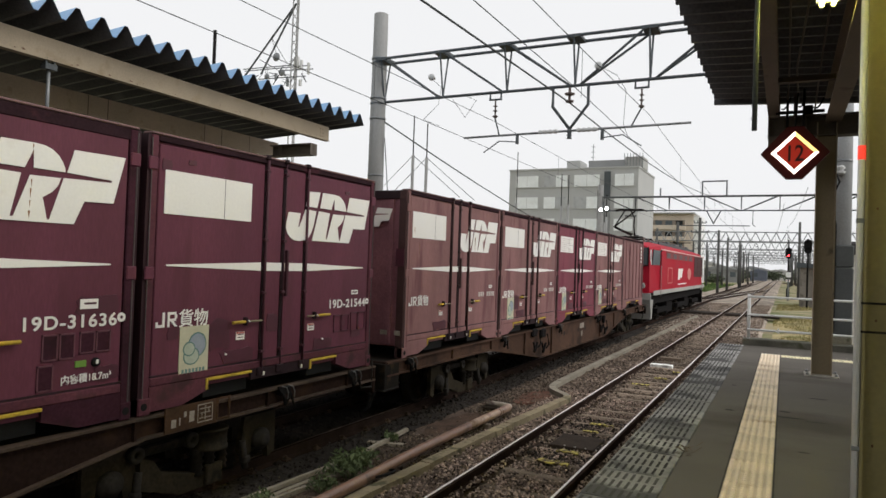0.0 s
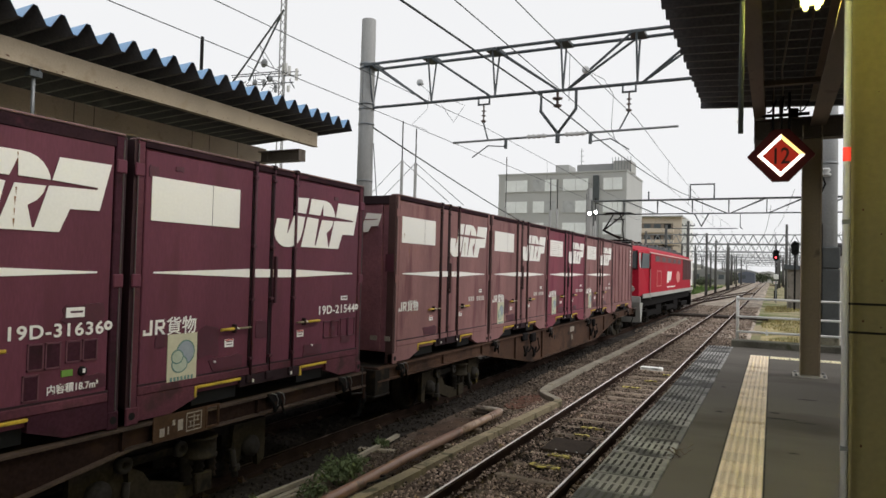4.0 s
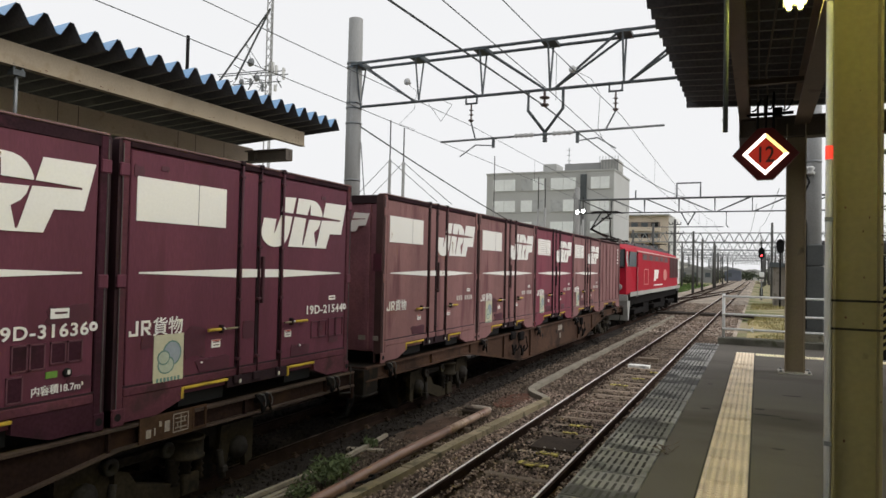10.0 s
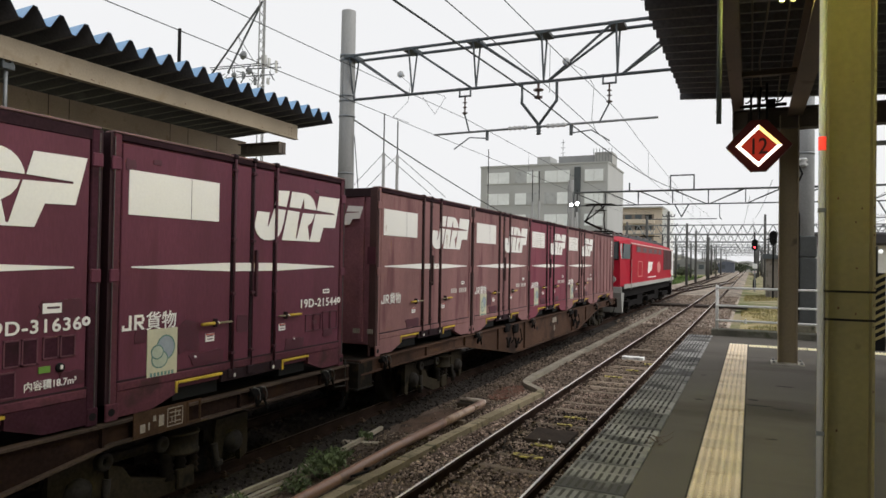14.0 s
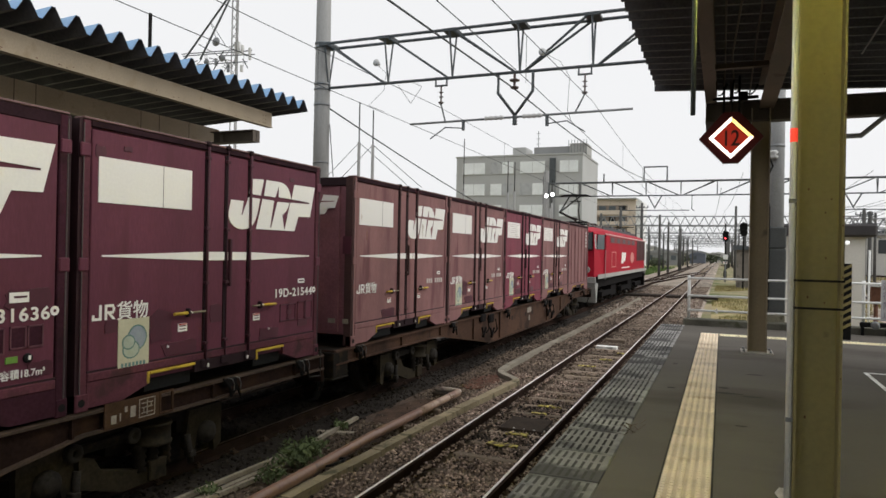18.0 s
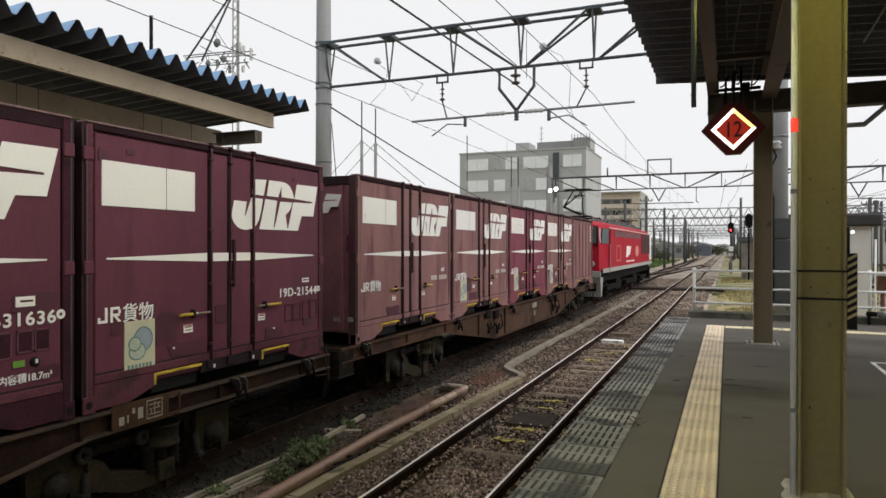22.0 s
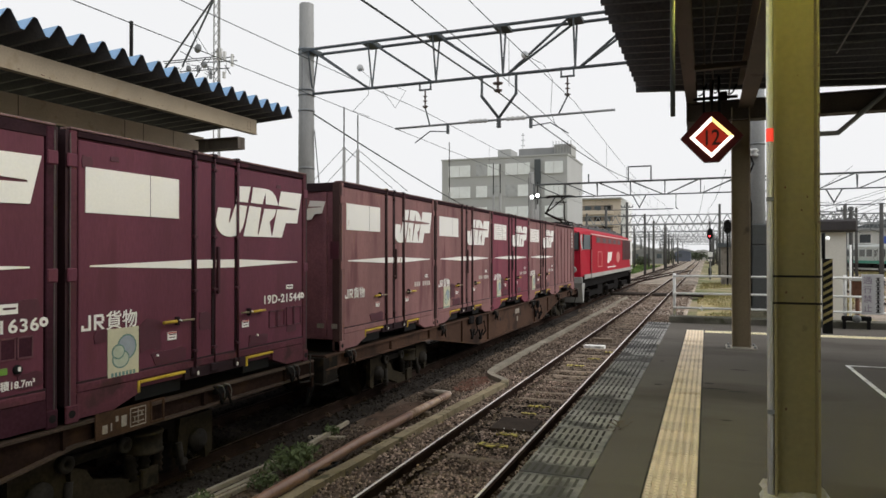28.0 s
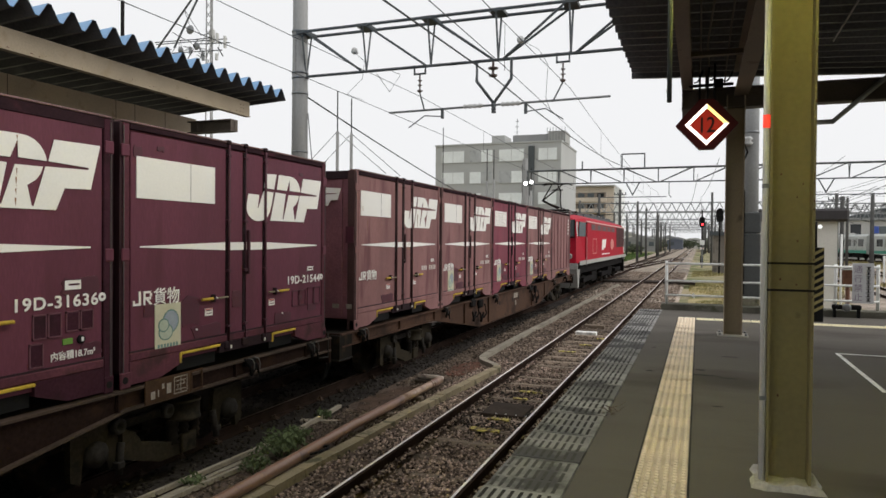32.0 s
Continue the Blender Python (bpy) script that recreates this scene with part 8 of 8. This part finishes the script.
for dx in (-7.4, -4.9):
    bm = B()
    tube(bm, (dx, 0, 23.4), (-0.1, 0, 31.0), 0.11, 6)
    part("raking_strut", bm, M_TRUSS, tower, "dark raking strut")
rnd = random.Random(11)
# ring platform with antennas, arms and struts
for z, x0, x1 in ((24.0, -7.6, 0.6), (23.75, -7.4, 2.2), (22.6, -5.2, 1.6), (23.3, -2.0, 2.6)):
    bm = B()
    tube(bm, (x0, 0, z + 0.25), (x1, 0, z), 0.055, 6)
    part("antenna_arm", bm, M_TRUSS, tower)
for k in range(34):
    bm = B()
    x = rnd.uniform(-4.6, 1.2) if k % 3 else rnd.uniform(-7.2, 2.0)
    z = rnd.uniform(21.6, 24.4)
    tube(bm, (x, rnd.uniform(-0.4, 0.4), z), (x + rnd.uniform(-1.3, 1.3), rnd.uniform(-0.4, 0.4), z + rnd.uniform(-1.5, 1.0)), rnd.uniform(0.025, 0.06), 5)
    part("antenna_strut", bm, rnd.choice((M_TRUSS, M_GALV, M_DARK)), tower)
for x, z, h in ((0.1, 24.2, 1.3), (0.5, 24.2, 1.3), (1.0, 23.9, 1.1), (2.0, 23.4, 1.3), (-0.9, 22.1, 0.9), (0.9, 21.9, 0.7), (-2.6, 22.9, 0.8)):
    bm = B()
    box(bm, x - 0.12, x + 0.12, -0.2, 0.1, z - h / 2, z + h / 2, 0.03)
    part("panel_antenna", bm, M_PALEINS if x > -0.5 else M_GALV, tower, "pale panel antenna")
for x, z, r in ((-2.5, 25.1, 0.5), (-1.6, 23.2, 0.4), (-3.8, 23.0, 0.35)):
    bm = B()
    lathe(bm, (x, -0.1, z), [(0, r * 0.8), (-0.15, r), (-0.2, r * 0.2)], "y", 14)
    part("dish_antenna", bm, M_GALV, tower, "grey dish antenna")
bm = B()
tube(bm, (-3.6, 0, 27.6), (-1.2, 0, 24.4), 0.04, 5)
tube(bm, (-3.6, 0, 27.6), (-2.5, 0, 25.1), 0.03, 5)
part("stay_wire", bm, M_GALV, tower)


rnd = random.Random(44)
for k in range(30):
    x, y = rnd.choice((-15.5, -12.0, -7.0, -4.6, 3.4, 4.6, 6.8, 9.5, 12.5)) + rnd.uniform(-0.6, 0.6), rnd.uniform(112, 300)
    yard_pole(x, y, rnd.uniform(6.4, 8.6), arms=k % 3 == 0)
for y in (180, 240, 290):
    lattice_portal(y, -16, 15.0, 6.0, 7.3, [(-7.0, 7.4), (-15, 7.4), (6.8, 7.6), (14.6, 7.4)])
for k in range(14):
    x, z = rnd.uniform(-9, 9), rnd.uniform(5.0, 7.6)
    wire(sag((x, 88, z), (x * 0.9, 205, z + 0.3), 0.5) + [(x * 0.85, 300, z)], 0.02, "distant overhead wire along the tracks")


# low houses, trees and yard clutter along the horizon
def house(x, y, w, d, h, wall, roof, label):
    s = thing("distant_house", label, "house", (x, y, GROUND - 0.12), "distant houses")
    bm = B()
    box(bm, -w / 2, w / 2, 0, d, 0, h)
    part("wall", bm, wall, s)
    bm = B()
    prism(bm, [(-w / 2 - 0.3, h), (w / 2 + 0.3, h), (0, h + w * 0.14)], "y", -0.3, d + 0.3)
    part("roof", bm, roof, s)
    for k in range(max(1, int(w / 3))):
        bm = B()
        box(bm, -w / 2 + 1 + k * 3, -w / 2 + 2.3 + k * 3, -0.05, 0.02, h * 0.45, h * 0.45 + 1.2)
        part("window", bm, M_WINDOW, s)


for x, y, w, h, a, b, lb in ((-13, 190, 9, 3.2, M_SHED, M_SHED, "small grey low house"), (-21, 230, 12, 4.5, M_HUT, M_LGREY, "pale two-storey house"), (-5.5, 240, 5, 3.2, M_BLUE, M_BLUE, "dull blue metal shed"),
                             (-30, 260, 14, 6, M_SHED, M_HUTROOF, "grey warehouse"), (10, 230, 10, 4.5, M_HUT, M_HUTROOF, "pale low house"), (22, 200, 14, 6.5, M_SHED, M_GREYDARK, "grey depot shed"),
                             (36, 150, 16, 7.5, M_SHED, M_GREYDARK, "grey depot building"), (52, 170, 18, 9, M_HUT, M_GREYDARK, "pale station building"), (30, 260, 16, 8, M_APART, M_HUTROOF, "tan block"), (-44, 300, 20, 8, M_HUT, M_GREYDARK, "pale house row")):
    house(x, y, w, 9, h, a, b, lb + " far along the tracks")
# Pale walls and roofs carry the distance haze in their colours.
rnd = random.Random(21)
for k in range(26):
    x, y = rnd.uniform(-62, 62), rnd.uniform(235, 330)
    house(x, y, rnd.uniform(6, 13), 9, rnd.uniform(2.2, 4.2), rnd.choice((M_TOWN, M_SHED, M_HUT, M_APART)), rnd.choice((M_SHED, M_TOWN, M_LGREY)), "small town house far along the tracks")
hall = thing("station_hall", "grey station hall with a dark gate and windows behind the railcar", "building", (24.3, 122.0, GROUND - 0.12), turn=6)
bm = B()
box(bm, -1.6, 16.0, 0, 9, 0, 6.3)
part("wall", bm, M_TOWN, hall)
bm = B()
box(bm, -2.0, 16.4, -0.5, 9.4, 6.3, 6.7)
part("roof", bm, M_SHED, hall)
bm = B()
box(bm, 0.0, 1.5, -0.06, 0.03, 3.6, 5.7)
part("gate", bm, M_GLASS, hall, "dark opening")
for k in range(6):
    bm = B()
    box(bm, 4.0 + k * 2.0, 5.3 + k * 2.0, -0.06, 0.03, 4.2, 5.4)
    part("window", bm, M_WINDOW, hall)
bm = B()
box(bm, 2.9, 3.9, -0.2, -0.1, 4.3, 5.4)
part("blue_board", bm, M_BLUEBOARD, hall, "small blue board")
depot = thing("depot_building", "grey depot building with dark openings behind the railcar", "building", (50.0, 150.0, GROUND - 0.12), turn=12)
bm = B()
box(bm, -14, 14, 0, 12, 0, 7.6)
part("wall", bm, M_SHED, depot)
for k in range(6):
    bm = B()
    box(bm, -12.6 + k * 4.4, -9.6 + k * 4.4, -0.08, 0.02, 3.4, 5.9)
    part("window", bm, M_GLASS, depot, "dark opening")
bm = B()
box(bm, -14.6, 14.6, -0.8, 12.6, 7.6, 8.0)
part("roof", bm, M_GREYDARK, depot)


# ---- gravel, weeds, grass and distant foliage ----
def scatter(name, label, category, material, verts, faces):
    me = bpy.data.meshes.new(name)
    me.from_pydata(verts, [], faces)
    me.materials.append(material)
    return tagged(new(name, me), label, category, kind="stuff")


def on_trough(x, y):
    for (xa, ya), (xb, yb) in zip(path[:-1], path[1:]):
        if ya - 0.1 <= y <= yb + 0.1:
            k = min(1, max(0, (y - ya) / (yb - ya)))
            if abs(x - (xa + (xb - xa) * k)) < (0.13 if abs(xb - xa) < 0.13 else 0.22):
                return True
    return False


rng = np.random.default_rng(4)
octa = np.array([(1, 0, 0), (-1, 0, 0), (0, 1, 0), (0, -1, 0), (0, 0, 1), (0, 0, -1)], float)
octa_f = [(0, 2, 4), (2, 1, 4), (1, 3, 4), (3, 0, 4), (2, 0, 5), (1, 2, 5), (3, 1, 5), (0, 3, 5)]


def stones(y0, y1, x0, x1, count, size, z):
    verts, faces = [], []
    for _ in range(count):
        x, y = rng.uniform(x0, x1), rng.uniform(y0, y1)
        if (edge := min(abs(x - T1 - 0.566), abs(x - T1 + 0.566))) < 0.048 or min(abs(x - T2 - 0.566), abs(x - T2 + 0.566)) < 0.085 or on_trough(x, y):
            continue
        on_sleeper = abs(x - T1) < 1.08 and abs(((y - 1.96 + 0.31) % 0.62) - 0.31) < 0.055
        low = 0.030 if abs(x - T1) < 0.44 and y < 30 else 0.0
        if abs(x + 2.50) < 0.30 and abs(y - 9.85) < 0.85 and rng.random() < 0.93:
            continue
        if on_sleeper and rng.random() < (0.86 if y > 9 else 0.40):
            continue
        s = rng.uniform(0.55, 1.25) * size * (0.8 if on_sleeper else 1.0)
        p = octa * rng.uniform(0.6, 1.2, (6, 1)) * (s, s * rng.uniform(0.6, 1.0), s * rng.uniform(0.5, 0.9))
        a = rng.uniform(0, 6.28)
        c, sn = math.cos(a), math.sin(a)
        q = p @ np.array([[c, sn, 0], [-sn, c, 0], [0, 0, 1]])
        b = rng.uniform(-0.6, 0.6)
        q = q @ np.array([[1, 0, 0], [0, math.cos(b), math.sin(b)], [0, -math.sin(b), math.cos(b)]])
        hump = 0.03 * math.sin(x * 2.3 + y * 0.7) + 0.015 * math.sin(y * 3.1)
        q += (x, y, z + (0.045 if edge < 0.125 else 0.0) - (low if not on_sleeper else 0.012) + rng.uniform(-0.018, 0.032) + max(0, hump) * (0 if abs(x - T1) < 1.1 else 1))
        n = len(verts)
        verts += [tuple(v) for v in q]
        faces += [tuple(i + n for i in f) for f in octa_f]
    return verts, faces


for nm, lb, args in (("gravel_stones", "loose rust-brown ballast stones round the rails", (3.2, 14.0, -1.98, 1.08, 31000, 0.025, -0.156)),
                     ("gravel_stones", "loose rust-brown ballast stones beside the platform", (-6.0, 3.2, -2.8, 1.0, 15000, 0.029, -0.156)),
                     ("gravel_stones", "loose rust-brown ballast stones along the track", (14.0, 30.0, -2.35, 1.1, 14000, 0.036, -0.158)),
                     ("gravel_stones", "ballast stones farther along the tracks", (30.0, 60.0, -3.3, 1.2, 9000, 0.05, -0.165))):
    scatter(nm, lb, "gravel", M_STONE if args[0] < 10 else M_STONEDULL, *stones(*args))
# Stones near the train get a darker colour for the shade there.
scatter("gravel_stones", "earthy stones between the pipe and the train, darkened for shade", "gravel", M_SHADESTONE, *stones(3.2, 14.0, -2.80, -1.98, 4600, 0.026, -0.158))
scatter("gravel_stones", "earthy stones beside the train, darkened for shade", "gravel", M_SHADESTONE, *stones(14.0, 30.0, -2.95, -2.35, 3400, 0.034, -0.158))
scatter("gravel_stones", "oily ballast stones under the train, darkened for its shade", "gravel", M_OILSHADESTONE, *stones(2.5, 26.0, -5.4, -2.85, 9500, 0.030, -0.152))
scatter("gravel_stones", "oil-blackened ballast stones round the beacon", "gravel", M_OILSHADESTONE, *stones(8.7, 11.6, -1.05, -0.06, 900, 0.032, -0.152))


def blades(count, place, h0, h1, w, lean=0.5):
    verts, faces = [], []
    for _ in range(count):
        x, y, z = place()
        h, a, k = rng.uniform(h0, h1), rng.uniform(0, 6.28), rng.uniform(0.1, lean)
        dx, dy = math.cos(a), math.sin(a)
        n = len(verts)
        verts += [(x - dy * w, y + dx * w, z), (x + dy * w, y - dx * w, z), (x + dx * k * h, y + dy * k * h, z + h)]
        faces.append((n, n + 1, n + 2))
    return verts, faces


def patch_place(x0, x1, y0, y1, z, thin):
    def f():
        while True:
            x, y = rng.uniform(x0, x1), y0 + (y1 - y0) * rng.random() ** 1.6
            if noise.noise(Vector((x * 0.22, y * 0.12, 0.3))) > thin:
                return x, y, z
    return f


ZG = GROUND - 0.12
scatter("grass", "dry yellow-green grass beyond the platform end", "grass", M_GRASS, *blades(26000, patch_place(1.6, 9.5, 19.0, 75.0, ZG, -0.05), 0.05, 0.20, 0.02))
scatter("grass", "green grass verge beside the far tracks", "grass", M_GRASSGREEN, *blades(22000, patch_place(-26, -6.9, 50.0, 150.0, ZG, -0.15), 0.15, 0.6, 0.06))
scatter("grass", "patchy grass between the yard tracks", "grass", M_GRASS, *blades(12000, patch_place(8.0, 32.0, 30.0, 110.0, ZG, 0.05), 0.12, 0.4, 0.05))


def leaf_clump(cx, cy, cz, rx, rz, count, size):
    verts, faces = [], []
    for _ in range(count):
        d = rng.normal(size=3)
        d /= np.linalg.norm(d)
        r = rng.random() ** 0.45 * (0.75 + 0.5 * noise.noise(Vector(d * 1.7) + Vector((cx, cy, 0)) * 0.3))
        p = np.array((cx, cy, cz)) + d * (rx * r, rx * r, rz * r)
        if p[2] < cz - rz * 0.55 and rz < 0.5:
            p[2] = cz - rz * 0.5
        u = rng.normal(size=3)
        u /= np.linalg.norm(u)
        v = np.cross(u, rng.normal(size=3))
        v /= np.linalg.norm(v)
        s = size * rng.uniform(0.6, 1.3)
        n = len(verts)
        verts += [tuple(p - u * s), tuple(p + v * s * 0.45), tuple(p + u * s), tuple(p - v * s * 0.45)]
        faces.append((n, n + 1, n + 2, n + 3))
    return verts, faces


def weed(x, y, r, h, count, label):
    w = thing("weed_clump", label, "weed", (0, 0, 0), "weeds beside the track")
    v, f = leaf_clump(x, y, -0.13 + h * 0.55, r, h * 0.6, int(count * 1.1), 0.034)
    me = bpy.data.meshes.new("leaves")
    me.from_pydata(v, [], f)
    me.materials.append(M_WEED)
    lv = new("leaves", me)
    lv.parent = w
    lv["kind"] = "stuff"
    bm = B()
    for k in range(14):
        a = k * 0.45 + x
        tube(bm, (x + 0.03 * math.cos(a), y + 0.03 * math.sin(a), -0.17), (x + r * 0.7 * math.cos(a), y + r * 0.7 * math.sin(a), -0.13 + h * 0.8), 0.005, 4)
    part("stalk_tuft", bm, M_WEED, w)["kind"] = "stuff"


weed(-2.43, 6.75, 0.34, 0.27, 520, "leafy green weed in the gravel by the pipe")
weed(-2.60, 7.30, 0.24, 0.18, 200, "leafy green weed in the gravel by the pipe")
weed(-2.40, 6.20, 0.22, 0.15, 130, "low green weed in the gravel by the pipe")
weed(-2.75, 5.6, 0.16, 0.09, 60, "low green weed beside a plank")
weed(-2.85, 8.4, 0.14, 0.12, 80, "small green weed beside the train track")

twigs = B()
for k in range(26):
    a, x, y = rng.uniform(0, 6.28), 1.49 + rng.normal() * 0.035, 5.55 + rng.normal() * 0.10
    tube(twigs, (x, y, PLAT + 0.012), (x + 0.05 * math.cos(a), y + 0.05 * math.sin(a), PLAT + 0.012 + rng.uniform(0, 0.035)), 0.0022, 4)
tagged(part("dry_twigs", twigs, M_SLEEPER), "dry weed twigs at the slab joint", "twigs", kind="stuff")

far_v, far_f = [], []
for k in range(46):
    cx, cy = rng.uniform(-70, 60), rng.uniform(240, 330)
    h = rng.uniform(2.2, 5.2)
    v, f = leaf_clump(cx, cy, ZG + h * 0.55, rng.uniform(3, 7), h * 0.6, 420, 0.55)
    n = len(far_v)
    far_v += v
    far_f += [tuple(i + n for i in q) for q in f]
for cx, cy, h, r in ((-17, 150, 2.6, 3.0), (-12, 165, 2.0, 2.5), (-22, 175, 3.2, 4.0), (-9.5, 200, 1.8, 2.5), (9, 165, 2.2, 3.0), (24, 128, 3.0, 3.5), (14, 190, 2.8, 4.0)):
    v, f = leaf_clump(cx, cy, ZG + h * 0.5, r, h * 0.6, 700, 0.3)
    n = len(far_v)
    far_v += v
    far_f += [tuple(i + n for i in q) for q in f]
scatter("far_trees", "dull green trees and shrubs along the horizon", "trees", M_LEAFHAZE, far_v, far_f)


# ---- movement ----
ROLL = [(0.0, 0.0), (28.4, 0.0), (28.8, 0.004), (29.0, 0.02), (29.5, 0.064), (30.0, 0.157), (30.5, 0.278), (31.0, 0.410), (31.5, 0.540), (32.0, 0.670)]


def motions():
    for c in TRAIN:
        m = c.matrix_basis.copy()
        walk(c, [(t, Matrix.Translation((0, d, 0)) @ m) for t, d in ROLL])
    for w, y, r in WHEELS:
        walk(w, [(t, pose(0, y, r, -math.degrees(d / r))) for t, d in ROLL])
    # the passing train runs away along the yard track
    a = radians(15.0)
    for rc, k in RAILCARS:
        rows = []
        for t in (0.0, 20.0, 20.5, 24.8, 32.0):
            d = 7.0 - 20.2 * k + 6.0 * (max(t, 20.25) - 24.8)
            rows.append((t, pose(30.8 - math.sin(a) * d, 91.0 + math.cos(a) * d, 0, rz=15.0)))
        walk(rc, rows)


motions()
